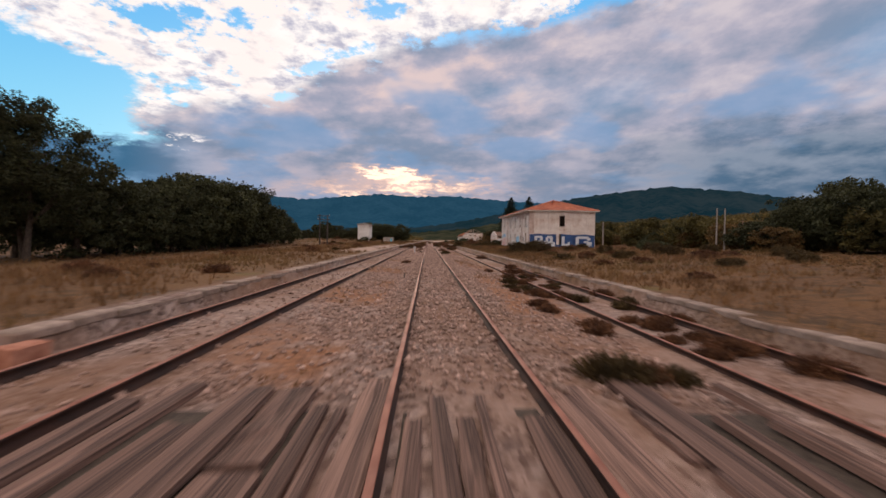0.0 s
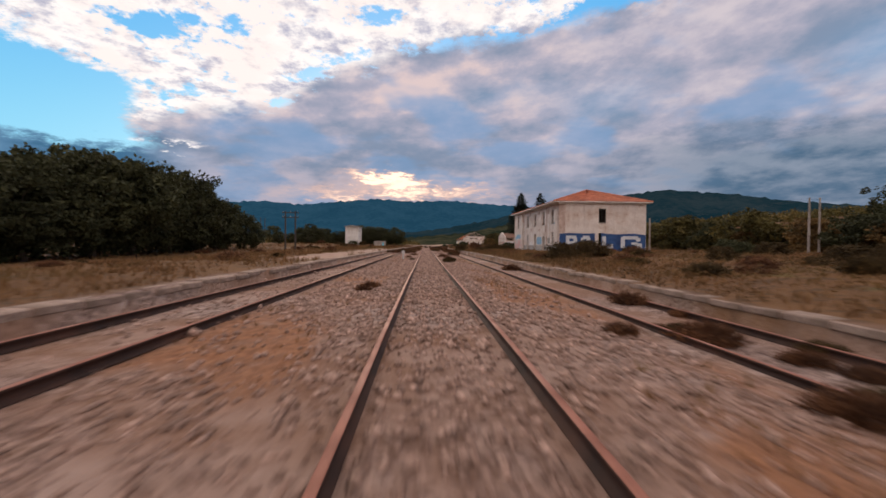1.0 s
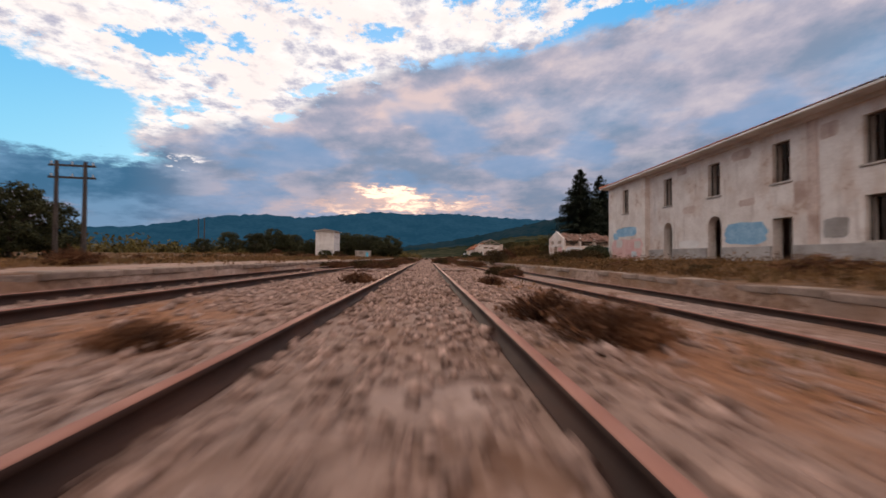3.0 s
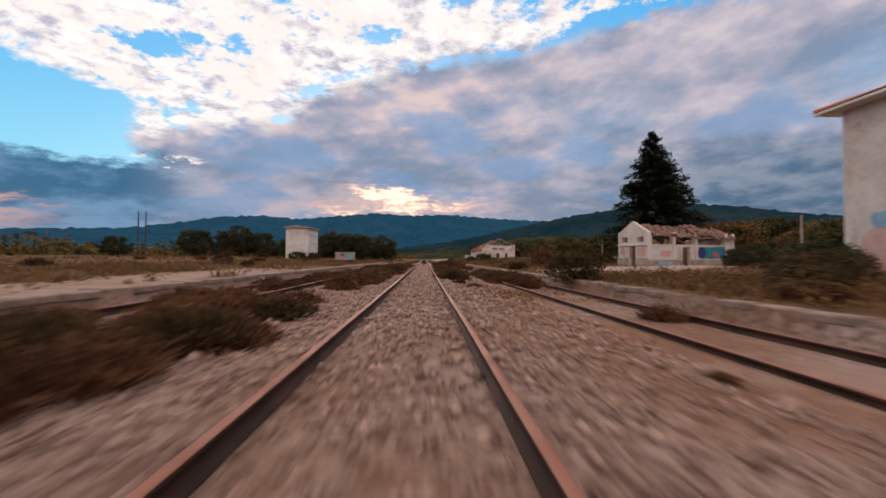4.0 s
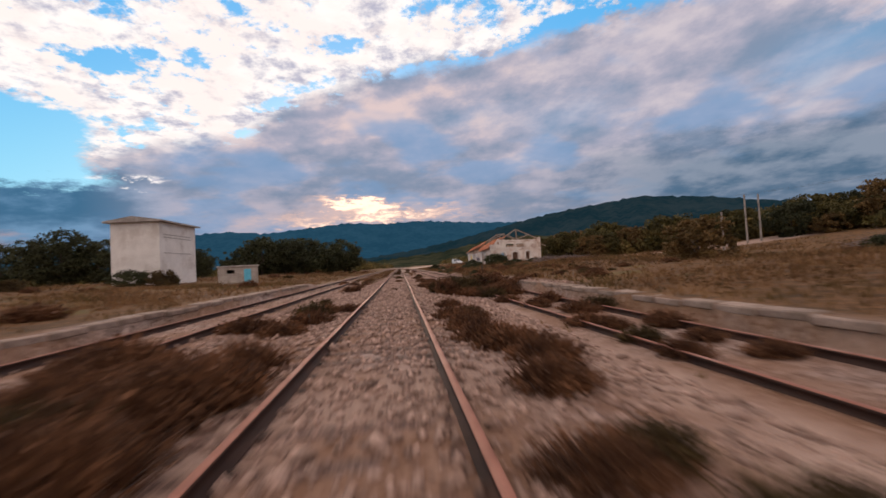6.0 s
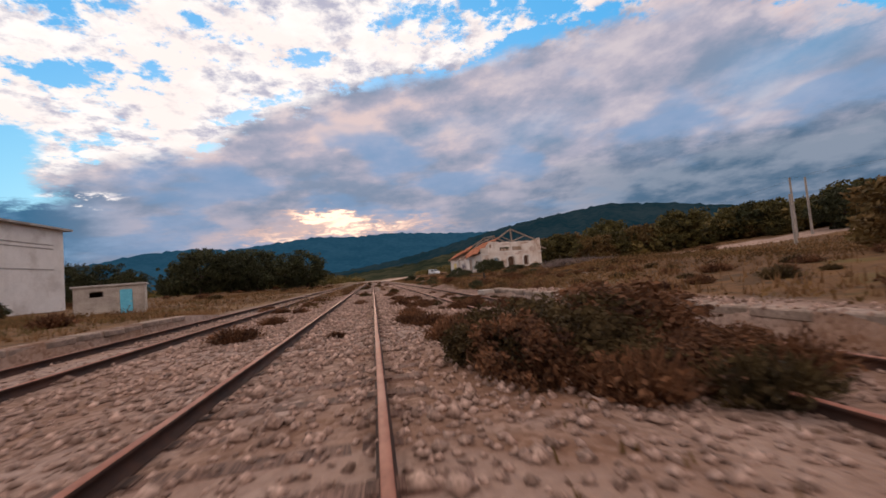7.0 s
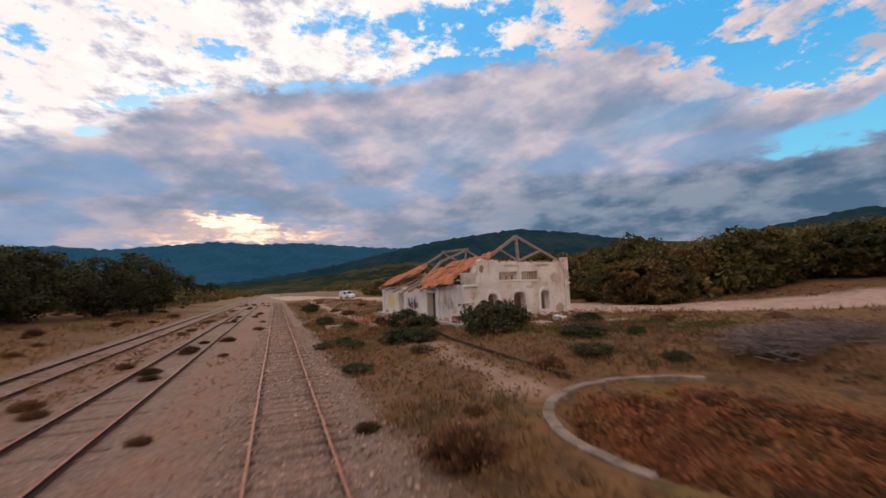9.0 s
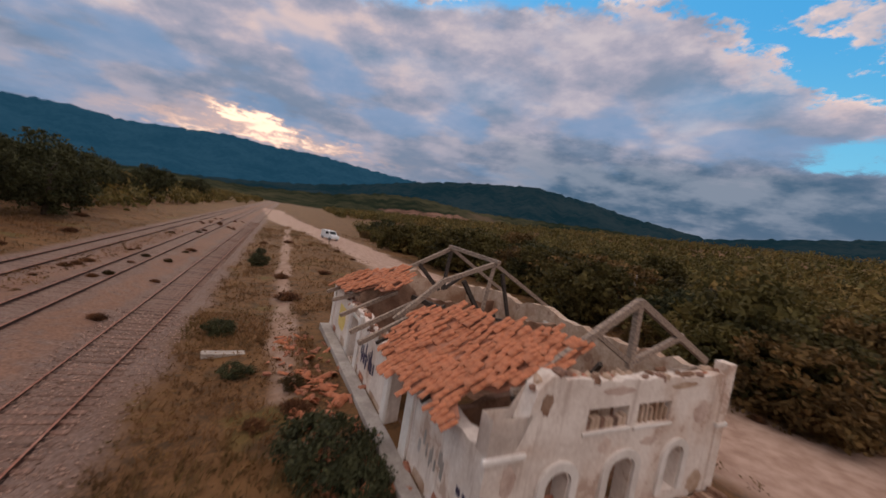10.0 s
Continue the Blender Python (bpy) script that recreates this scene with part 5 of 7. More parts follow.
    for poly in (field, back):
        mu, mv = sum(p[0] for p in poly) / len(poly), sum(p[1] for p in poly) / len(poly)
        bm = bmesh.new()
        inner = [(mu + (u - mu) * 0.9, mv + (v - mv) * 0.94) for u, v in poly]
        sheet(bm, [(u, v, roof_z(u) - 0.05) for u, v in inner], 0.03, (0, 0, 1))
        part("roof_boarding", bm, M["brick_red"], ru)
        u = -0.7
        while u < 3.2:
            v = 0.2 + rng.uniform(0, 0.1)
            while v < 17:
                sag = 0.10 * math.sin(v * 1.1 + u * 0.7) + 0.06 * math.sin(u * 2.3 - v * 0.8)
                if inside(u + rng.uniform(-0.2, 0.2), v + rng.uniform(-0.15, 0.15), poly) and rng.random() < 0.95:
                    slip = rng.random() < 0.26
                    m = (Matrix.Translation((u + rng.uniform(-0.09, 0.09), v + rng.uniform(-0.05, 0.05), roof_z(u) + 0.05 + sag * 0.6 + rng.uniform(-0.015, 0.03) + (0.05 if slip else 0))) @ Matrix.Rotation(-slope + rng.uniform(-0.08, 0.08), 4, "Y")
                         @ Matrix.Rotation(rng.uniform(-0.22, 0.22) * (3.0 if slip else 1) - math.pi / 2, 4, "Z") @ Matrix.Rotation(rng.uniform(-0.12, 0.12), 4, "Y") @ Matrix.Diagonal((1.0, 0.95, 0.8, 1)))
                    piece("roof_tile", TILE, ru, m)
                v += 0.205
            u += 0.31
    blotch(ru, "graffiti", 13.7, 0.5, 1.7, 1.4, M["paint_yellow"], -0.006, 140)
    for y0, w, z0, h, m, n in ((7.8, 2.1, 0.5, 1.2, "paint_black", 16), (1.5, 1.5, 0.7, 0.9, "plinth", 8), (0.3, 0.5, 1.0, 0.4, "paint_black", 2)):
        for k in range(n):
            y, z = y0 + w * (k + rng.uniform(0, 0.7)) / n, z0 + rng.uniform(0, h * 0.5)
            blotch(ru, "graffiti", y, z, rng.uniform(0.08, 0.22), rng.uniform(0.3, 0.6) * h, M[m], -0.006 - 0.0035 * (k % 3), k + int(y0 * 9))
    # plaster gone from the foot of the walls
    for k, y in enumerate((0.9, 2.3, 6.6, 9.0, 10.1, 13.2, 15.6)):
        blotch(ru, "bare_patch", y, -0.1, rng.uniform(0.7, 1.5), rng.uniform(0.3, 0.6), M["brick_red" if k % 3 == 0 else "plaster_in"], -0.004, 60 + k)
    for k in range(15):  # a broken masonry ledge below the end opening
        x = 5.0 + k * 0.245
        bm = bmesh.new()
        box(bm, x, x + 0.235, -0.62 + rng.uniform(-0.06, 0.06), -0.1, -0.5, 0.22 + rng.uniform(-0.12, 0.10), 0.015)
        part("ledge_stone", bm, M["brick_in" if k % 3 else "plaster_in"], ru)
    # plaster gone from the front in ragged patches
    for k, (x, z, w, h, mat) in enumerate(((0.5, -0.1, 1.3, 0.7, "quoin"), (2.75, -0.1, 0.9, 0.55, "plaster_in"), (5.0, 0.05, 1.1, 0.6, "quoin"), (7.3, 0.1, 1.0, 0.8, "plaster_in"), (1.15, 3.2, 0.35, 0.75, "brick_in"), (3.0, 3.62, 1.3, 0.28, "quoin"),
                                           (5.6, 3.65, 1.5, 0.24, "plaster_in"), (7.0, 2.4, 0.8, 0.9, "quoin"), (3.2, 2.05, 0.5, 0.5, "quoin"), (0.4, 1.5, 0.5, 0.8, "quoin"), (4.75, 2.05, 0.8, 0.35, "quoin"))):
        bm = bmesh.new()
        n = 16
        pts = [(x + w / 2 * (1 + math.cos(2 * math.pi * i / n) * rng.uniform(0.6, 1.05)), -0.005, z + h / 2 * (1 + math.sin(2 * math.pi * i / n) * rng.uniform(0.6, 1.05))) for i in range(n)]
        sheet(bm, pts, 0.004, (0, 1, 0))
        part("bare_patch", bm, M[mat], ru)
    # loose brick and mortar left along the broken wall tops
    crumbs = []
    for k, mat in enumerate(("brick_in", "plaster_in", "brick_red", "tile_old")):
        bm = bmesh.new()
        box(bm, -0.12, 0.12, -0.07, 0.07, -0.05, 0.05, 0.02)
        for v in bm.verts:
            v.co += Vector((rng.uniform(-1, 1), rng.uniform(-1, 1), rng.uniform(-1, 1))) * 0.02
        me = bpy.data.meshes.new("brick")
        bm.to_mesh(me)
        bm.free()
        me.materials.append(M[mat])
        crumbs.append(me)
    spots = [(x, rng.uniform(0.06, 0.4), front_top(x)) for x in np.arange(1.0, W - 0.45, 0.16)] + [(rng.uniform(0.04, 0.38), v, side_top(v)) for v in np.arange(6.4, L - 0.1, 0.13)]
    for x, y, z in spots:
        if rng.random() < 0.72:
            piece("brick", rng.choice(crumbs), ru, pose(x, y, z * 1.0 + rng.uniform(-0.02, 0.04), rng.uniform(-25, 25), rng.uniform(-25, 25), rng.uniform(0, 360)) @ Matrix.Scale(rng.uniform(0.7, 1.5), 4))
    # the front stands out of square to the long walls
    c, sn = math.cos(radians(6.5)), math.sin(radians(6.5))
    plan = Matrix(((1.07 * c, 0, 0, 0), (1.07 * sn, 1.03, 0, 0), (0, 0, 0.95, 0), (0, 0, 0, 1)))
    for o in ru.children_recursive:
        if o.type == "MESH" and (o.data is TILE or o.data in crumbs):
            o.matrix_basis.translation = plan @ o.matrix_basis.translation
        elif o.type == "MESH":
            o.data.transform(plan)


make_ruin()


def make_shed():
    sh = thing("goods_shed", pose(18.0, 113.8, 0.42, 0, 0, 14), "small derelict white shed with a fallen tile roof and painted walls", "building")
    W, D = 9.0, 3.4
    gable = lambda v: 2.95 + 0.95 * (1 - abs(v - D / 2) / (D / 2))
    holes = [(0.45, 1.15, 2.15, 2.6), (2.25, 2.95, 2.15, 2.6), (1.35, 2.05, -0.1, 1.85)]
    part("wall", wall_grid(0.0, D, -0.6, gable, 0.3, holes, "y", 0.34, False), M["plaster"], sh, "white gable wall with two small windows")
    bm = bmesh.new()
    box(bm, -0.10, 0.0, -0.1, D + 0.05, 1.85, 1.97, 0.02)
    part("string_course", bm, M["plaster_clean"], sh)
    for a, b in ((-0.08, 1.3), (2.1, D + 0.05)):
        bm = bmesh.new()
        box(bm, -0.07, 0.0, a, b, -0.6, 0.85, 0.03)
        part("plinth", bm, M["concrete"], sh, "bare stone footing where plaster fell")
    top = ragged([(0, 2.95), (0.3, 3.0), (0.5, 2.75), (2.6, 2.7), (4.6, 2.75), (6.9, 2.65), (W, 2.8)], 0.08, 31)
    opens = [(0.45, 2.45, 1.95, 2.6), (2.8, 4.7, 1.95, 2.55), (5.1, 7.9, 1.95, 2.5), (3.5, 4.3, -0.1, 1.75)]
    bm = wall_grid(0.3, W, -0.6, top, 0.3, opens, "x", 0.35, False)
    part("wall", bm, M["plaster"], sh, "white long wall with three wide openings")
    for a, b in ((-0.06, 3.45), (4.35, W)):
        bm = bmesh.new()
        box(bm, a, b, -0.08, 0.0, -0.6, 0.72, 0.03)
        part("plinth", bm, M["concrete"], sh, "bare stone footing where plaster fell")
    for x in (0.0, 2.5, 4.75, 8.0, W - 0.25):
        bm = bmesh.new()
        box(bm, x, x + 0.26, -0.07, -0.002, 0.73, 2.95, 0.02)
        part("pilaster", bm, M["plaster_clean"], sh)
    bm = bmesh.new()
    box(bm, W - 0.3, W - 0.004, 0.31, D, -0.6, 2.6)
    part("wall", bm, M["plaster_in"], sh)
    bm = wall_grid(0.3, W - 0.3, -0.6, ragged([(0, 2.9), (3, 2.6), (6, 2.3), (9, 2.5)], 0.15, 8), 0.28, [(5, 6, 0.9, 1.9)], "x", 0.5, False)
    bmesh.ops.translate(bm, vec=(0, D - 0.28, 0), verts=bm.verts[:])
    part("wall", bm, M["plaster_in"], sh)
    rng = random.Random(4)
    for k in range(9):
        bm = bmesh.new()
        x = 0.7 + k * 0.95
        squared(bm, (x, -0.15, 2.62 + rng.uniform(-0.1, 0.1)), (x + rng.uniform(-0.5, 0.5), D * rng.uniform(0.35, 0.6), 3.35 + rng.uniform(-0.6, 0.3)), 0.11, 0.14)
        part("rafter", bm, M["beam"], sh)
    for x0, x1, drop in ((0.35, 2.7, 0.0), (2.7, 4.9, -0.22), (4.9, 6.6, 0.05), (6.6, 8.9, -0.28)):
        bm = bmesh.new()
        sheet(bm, [(x0, -0.2, 2.66 + drop * 0.3), (x1, -0.2, 2.66 + drop * 0.6), (x1 - 0.3, D * 0.5, 3.5 + drop), (x0 + 0.2, D * 0.5, 3.55 + drop)], 0.05, (0, 0, 1))
        part("roof_boarding", bm, M["beam"], sh, "sagging grey roof boards")
        for k in range(58):
            x, y = rng.uniform(x0, x1), rng.uniform(-0.25, D * 0.5)
            piece("roof_tile", TILE_OLD, sh, pose(x, y, 2.76 + drop * 0.6 + 0.46 * y + rng.uniform(-0.06, 0.10), rng.uniform(15, 40), rng.uniform(-15, 15), rng.uniform(-20, 20)) @ Matrix.Diagonal((1.5, 1.2, 1.4, 1)))
    for a, b, z in ((0.5, 2.4, 2.3), (2.9, 4.6, 2.2), (5.2, 7.8, 2.15)):
        for k in range(4):
            bm = bmesh.new()
            squared(bm, (a + rng.uniform(0, 0.4), 0.35, z + rng.uniform(-0.3, 0.3)), (b - rng.uniform(0, 0.4), 0.7, z + rng.uniform(-0.3, 0.35)), 0.12, 0.14)
            part("fallen_beam", bm, M["char" if k % 2 else "beam"], sh)
    for a, b, z0, z1, m, d in ((5.05, 8.7, 0.78, 1.85, "paint_teal", 0.0), (5.1, 5.9, 0.8, 1.8, "paint_blue", 0.006), (0.3, 3.2, 0.78, 1.8, "paint_silver", 0.0), (1.2, 2.4, 0.9, 1.5, "paint_pink", 0.006), (6.6, 7.3, 0.9, 1.35, "paint_red", 0.006), (0.6, 2.6, 0.1, 0.55, "paint_sky", 0.085)):
        pts = []
        for k in range(14):
            t = 2 * math.pi * k / 14
            cx, cz = math.cos(t), math.sin(t)
            q = max(abs(cx), abs(cz)) ** 0.8
            pts.append(((a + b) / 2 + (b - a) / 2 * cx / q * rng.uniform(0.86, 1.0), -0.002 - d, (z0 + z1) / 2 + (z1 - z0) / 2 * cz / q * rng.uniform(0.84, 1.0)))
        bm = bmesh.new()
        sheet(bm, pts, -0.005, (0, 1, 0))
        part("graffiti", bm, M[m], sh)
    bm = bmesh.new()
    box(bm, -0.008, -0.002, 0.2, 1.15, 0.95, 1.7)
    part("graffiti", bm, M["paint_pink"], sh)


make_shed()


def make_tower():
    x0, x1, y0, y1 = -28.8, -24.1, 170.0, 177.6
    z0 = 1.15
    to = thing("water_tower_house", Matrix.Translation((x0, y0, z0)), "tall plain white rendered block with a flat-pitched overhanging roof", "building")
    W, D, H = x1 - x0, y1 - y0, 6.25
    bm = bmesh.new()
    box(bm, 0, W, 0, D, -0.6, H, 0.02)
    part("body", bm, M["plaster_clean"], to)
    # thin grey bands that mark the slot panels of this face
    bm = bmesh.new()
    for z in (3.0, 4.65, 4.95):
        box(bm, W, W + 0.035, 0.8, D - 1.2, z, z + 0.07)
    part("rust_streak", bm, M["plinth"], to)
    o = 0.45
    bm = bmesh.new()
    sheet(bm, [(-o, -o, H), (W + o, -o, H), (W + o, -o, H + 0.16), (W / 2, -o, H + 0.62), (-o, -o, H + 0.16)], D + 2 * o, (0, 1, 0))
    part("roof", bm, M["plinth"], to, "grey concrete roof slab with a shallow ridge")
    bm = bmesh.new()
    rng = random.Random(3)
    for k in range(9):
        a = 0.5 + k * 0.17
        squared(bm, (a, -0.012, 0.9 + rng.uniform(0, 0.3)), (a + rng.uniform(-0.2, 0.25), -0.012, 1.3 + rng.uniform(0, 0.3)), 0.05, 0.012)
    part("graffiti", bm, M["paint_black"], to)


make_tower()


def make_hut():
    hu = thing("concrete_hut", pose(-17.8, 168.3, 0.35, 0, 0, 22), "low concrete hut with a turquoise door", "hut")
    bm = wall_grid(0.0, 3.7, -0.5, lambda u: 1.9, 0.18, [(0.8, 1.5, 1.25, 1.6), (2.35, 3.05, -0.1, 1.65)], "x", 1.0, False)
    part("wall", bm, M["concrete"], hu)
    for a, b, c, d in ((0.0, 0.18, 0.18, 2.1), (3.52, 3.7, 0.18, 2.1), (0.18, 3.52, 1.92, 2.1)):
        bm = bmesh.new()
        box(bm, a, b, c, d, -0.5, 1.9)
        part("wall", bm, M["concrete"], hu)
    bm = bmesh.new()
    box(bm, -0.12, 3.82, -0.12, 2.2, 1.9, 2.03, 0.02)
    part("roof", bm, M["plinth"], hu)
    bm = bmesh.new()
    box(bm, 2.37, 3.03, -0.02, 0.03, 0.02, 1.64, 0.01)
    d = part("door", bm, M["blue_door"], hu, "turquoise painted door")
    bm = bmesh.new()
    box(bm, 2.92, 2.98, -0.05, -0.02, 0.8, 0.86)
    part("handle", bm, M["metal_grey"], d)


make_hut()

# ---- plants ----


def leaves(rng, centres, spread, n, size, flat=0.0):
    """n small folded leaves scattered round each centre: vertices and quads."""
    c = np.repeat(np.asarray(centres, float), n, axis=0)
    k = len(c)
    d = rng.normal(size=(k, 3))
    d /= np.linalg.norm(d, axis=1)[:, None]
    c = c + d * (rng.uniform(0.15, 1.0, k)[:, None] ** 0.6) * np.repeat(np.asarray(spread, float), n)[:, None] * np.array([1, 1, 0.75])
    u = rng.normal(size=(k, 3))
    u[:, 2] *= 1 - flat
    u /= np.linalg.norm(u, axis=1)[:, None]
    w = rng.normal(size=(k, 3))
    v = np.cross(u, w)
    v /= np.linalg.norm(v, axis=1)[:, None]
    s = (size * rng.uniform(0.55, 1.25, k))[:, None]
    a, b, e, f = c - u * s, c + v * s * 0.55, c + u * s, c - v * s * 0.55
    V = np.stack([a, b, e, f], 1).reshape(-1, 3)
    F = np.arange(4 * k).reshape(k, 4)
    return V, F


def crown_mesh(name, seed, radius, low, high, clumps, per, leaf, material, squash=1.0):
    """A crown of many leaf clumps in an uneven, gappy egg between two heights."""
    rng = np.random.RandomState(seed)
    d = rng.normal(size=(clumps, 3))
    d /= np.linalg.norm(d, axis=1)[:, None]
    r = rng.uniform(0.45, 1.0, clumps) ** 0.5
    lump = 1 + 0.22 * np.sin(d[:, 0] * 4 + seed) + 0.18 * np.sin(d[:, 1] * 5 + d[:, 2] * 4 + seed * 2)
    mid, half = (low + high) / 2, (high - low) / 2
    c = np.stack([d[:, 0] * r * lump * radius, d[:, 1] * r * lump * radius * squash, mid + d[:, 2] * r * half * (0.85 + 0.15 * lump)], 1)
    V, F = leaves(rng, c, rng.uniform(0.10, 0.24, clumps) * radius + 0.12, per, leaf)
    return mesh_of(name, V, F, material)


def trunk_mesh(seed, height, girth, limbs, reach, material):
    rng = random.Random(seed)
    bm = bmesh.new()
    p, r = Vector((0, 0, -0.3)), girth
    top = []
    for k in range(5):
        q = p + Vector((rng.uniform(-0.14, 0.14) * height / 5, rng.uniform(-0.14, 0.14) * height / 5, height / 5 + 0.06))
        rod(bm, p, q, r, r * 0.82, 8)
        p, r = q, r * 0.82
        if k >= 1:
            top.append((p.copy(), r))
    for k in range(limbs):
        a, w = top[k % len(top)]
        t = rng.uniform(0, 2 * math.pi)
        b = a + Vector((math.cos(t) * reach * rng.uniform(0.4, 0.7), math.sin(t) * reach * rng.uniform(0.4, 0.7), height * rng.uniform(0.15, 0.3)))
        rod(bm, a, b, w * 0.5, w * 0.3, 6)
        c = b + Vector((math.cos(t + 0.5) * reach * 0.3, math.sin(t + 0.5) * reach * 0.3, height * rng.uniform(0.1, 0.25)))
        rod(bm, b, c, w * 0.3, w * 0.1, 5)
    me = bpy.data.meshes.new("trunk")
    bm.to_mesh(me)
    bm.free()
    me.materials.append(material)
    return me


def tree(name, x, y, crown, trunk, scale, turn, label, group, squeeze=1.0, sink=0.1):
    ob = thing(name, pose(x, y, float(gz(x, y)) - sink, 0, 0, turn), label, "tree", group)
    m = Matrix.Diagonal((scale * squeeze, scale * squeeze, scale, 1))
    piece("trunk", trunk, ob, m)
    piece("crown", crown, ob, m)
    return ob


def make_trees():
    rng = random.Random(31)
    t4, t5, t6 = (trunk_mesh(k, 3.6, 0.22, 7, 2.6, M["bark"]) for k in (11, 12, 13))
    low = [crown_mesh("crown", 50 + k, 3.0, 0.3, 6.2, 150, 60, 0.14, M["oak"]) for k in range(3)]
    tall = crown_mesh("crown", 61, 4.2, 2.4, 14.2, 135, 105, 0.13, M["oak"])
    scrub = [crown_mesh("crown", 70 + k, 2.3, 0.1, 4.0, 110, 44, 0.16, M[("oak_light", "oak_light", "oak", "oak_rust", "oak_light")[k]]) for k in range(5)]
    tt = trunk_mesh(5, 8.6, 0.30, 12, 3.2, M["bark"])
    ts = trunk_mesh(6, 2.6, 0.12, 6, 2.2, M["bark"])
    g = "trees along the field"
    for x, y, s in ((-36.0, 31.0, 1.02), (-32.6, 34.5, 0.96), (-36.0, 38.0, 0.94), (-39.0, 34.0, 1.1), (-35.2, 32.2, 1.05)):
        tree("oak_tree", x, y, tall, tt, s, rng.uniform(0, 360), "tall dark oak with a gappy crown at the field's edge", g)
    y = 42.0
    while y < 100:
        for off in (0, 5.5):
            x = -33.0 - off + rng.uniform(-1.5, 1.5)
            tree("oak_tree", x, y + rng.uniform(-1.5, 1.5), rng.choice(low), rng.choice((t4, t5, t6)), rng.uniform(1.1, 1.5) * float(np.interp(y, (42, 57, 67, 76, 84, 91, 100), (1.08, 1.12, 1.28, 1.38, 1.28, 0.82, 0.64))), rng.uniform(0, 360), "dark dense oak in a row beside the dry field", g)
        y += 3.9
    for x, y, s in ((-46, 187, 1.25), (-41, 188, 1.1), (-50, 190, 1.1), (-37.5, 153, 0.75), (-42, 140, 0.5), (-27, 228, 1.4), (-31, 224, 1.4), (-24, 236, 1.55), (-20, 246, 1.4), (-16, 253, 1.6), (-29, 240, 1.5), (-34, 232, 1.5), (-38, 206, 1.0), (-20, 262, 1.1), (-29, 246, 0.9)):
        tree("oak_tree", x, y, rng.choice(low), rng.choice((t4, t5)), s, rng.uniform(0, 360), "dark round oak standing in dry grass", "oaks in the grassland", 1.15)
    for k in range(34):
        y = 200 + k * 6.8 + rng.uniform(-3, 3)
        x = -44 - rng.uniform(0, 22) + (y - 200) * 0.10
        tree("oak_tree", x, y, rng.choice(low), rng.choice((t4, t5)), rng.choice((0.5, 0.7, 0.9, 1.2, 1.45)) * rng.uniform(0.9, 1.1), rng.uniform(0, 360), "dark round oak standing in dry grass", "oaks in the grassland")
    for k in range(14):
        x, y = -16 - rng.uniform(0, 30), rng.uniform(235, 330)
        tree("oak_tree", x - (330 - y) * 0.12, y, rng.choice(low), rng.choice((t4, t5)), rng.choice((0.6, 0.9, 1.3, 1.6)) * rng.uniform(0.9, 1.1), rng.uniform(0, 360), "dark round oak standing in dry grass", "oaks in the grassland")
    for k in range(16):
        tree("oak_tree", rng.uniform(58, 78), 36 + k * 5.2 + rng.uniform(-2, 2), rng.choice(low), rng.choice((t4, t5)), rng.uniform(1.0, 1.5) * (0.62 if k > 7 else 1.0), rng.uniform(0, 360), "dark round oak at the far side of the field", "oaks in the grassland")
    # scrub oak woods east of the road
    def verge(y):
        return 36.5 if 196 < y < 262 else (30 + (y - 262) * 0.05 if y >= 262 else (57 if y > 165 else (62 if y > 150 else 52)))

    for k in range(215):
        y = rng.uniform(40, 330) if k < 110 else rng.uniform(168, 275)
        x = verge(y) + abs(rng.gauss(0, 1)) * (14 if y < 190 else 11)
        if y < 150 and rng.random() < 0.35 or math.hypot(x - 49.8, y - 179.9) < 3:
            continue
        tree("scrub_oak", x, y, rng.choice(scrub), ts, rng.choice((0.55, 0.75, 1.0, 1.0, 1.3, 1.55)) * rng.uniform(0.85, 1.15) * (1.0 if y > 150 else 1.2), rng.uniform(0, 360), "yellow-green scrub oak at the edge of the wood", "scrub oaks of the wood", rng.uniform(0.95, 1.3), 0.3)
    for x, y, s in ((66, 46, 2.0), (70, 52, 2.2), (62, 55, 1.7), (58, 40, 1.8), (75, 60, 2.2), (30, 128, 1.0), (33, 124, 1.2), (38, 130, 1.1), (43, 122, 1.2), (20, 150, 0.75), (48, 130, 1.1), (55, 140, 1.3)):
        tree("scrub_oak", x, y, rng.choice(scrub), ts, s, rng.uniform(0, 360), "yellow-green scrub oak at the edge of the wood", "scrub oaks of the wood", 1.1, 0.3)
    for x, y, s in ((63, 60, 1.75), (68, 66, 2.0), (72, 58, 1.8), (66, 72, 1.7), (60, 66, 1.3)):
        tree("oak_tree", x, y, rng.choice(low), rng.choice((t4, t5)), s, rng.uniform(0, 360), "dark round oak at the far side of the field", "oaks in the grassland")
    # woods further up and away: one mass, smaller crowns in front
    r = np.random.RandomState(9)

    def mass(n, x0, x1, y0, y1, h0, h1, leaf, per):
        x, y = r.uniform(x0, x1, n), r.uniform(y0, y1, n)
        clear = np.sin(x * 0.05 + 1.3) + np.sin(y * 0.043 + x * 0.021) + 0.6 * np.sin(y * 0.11)
        keep = (np.abs(x) > 8) & ((clear > -1.05) | (np.abs(x) < 130)) & ((x < 0) | (x > np.array([verge(v) for v in y]) + 1.0))
        x, y = x[keep], y[keep]
        h = r.uniform(h0, h1, len(x)) * r.choice([0.6, 1.0, 1.3], len(x))
        c = np.stack([x, y, gz(x, y) + h * 0.7], 1)
        return leaves(r, c, h * 0.95, per, leaf)

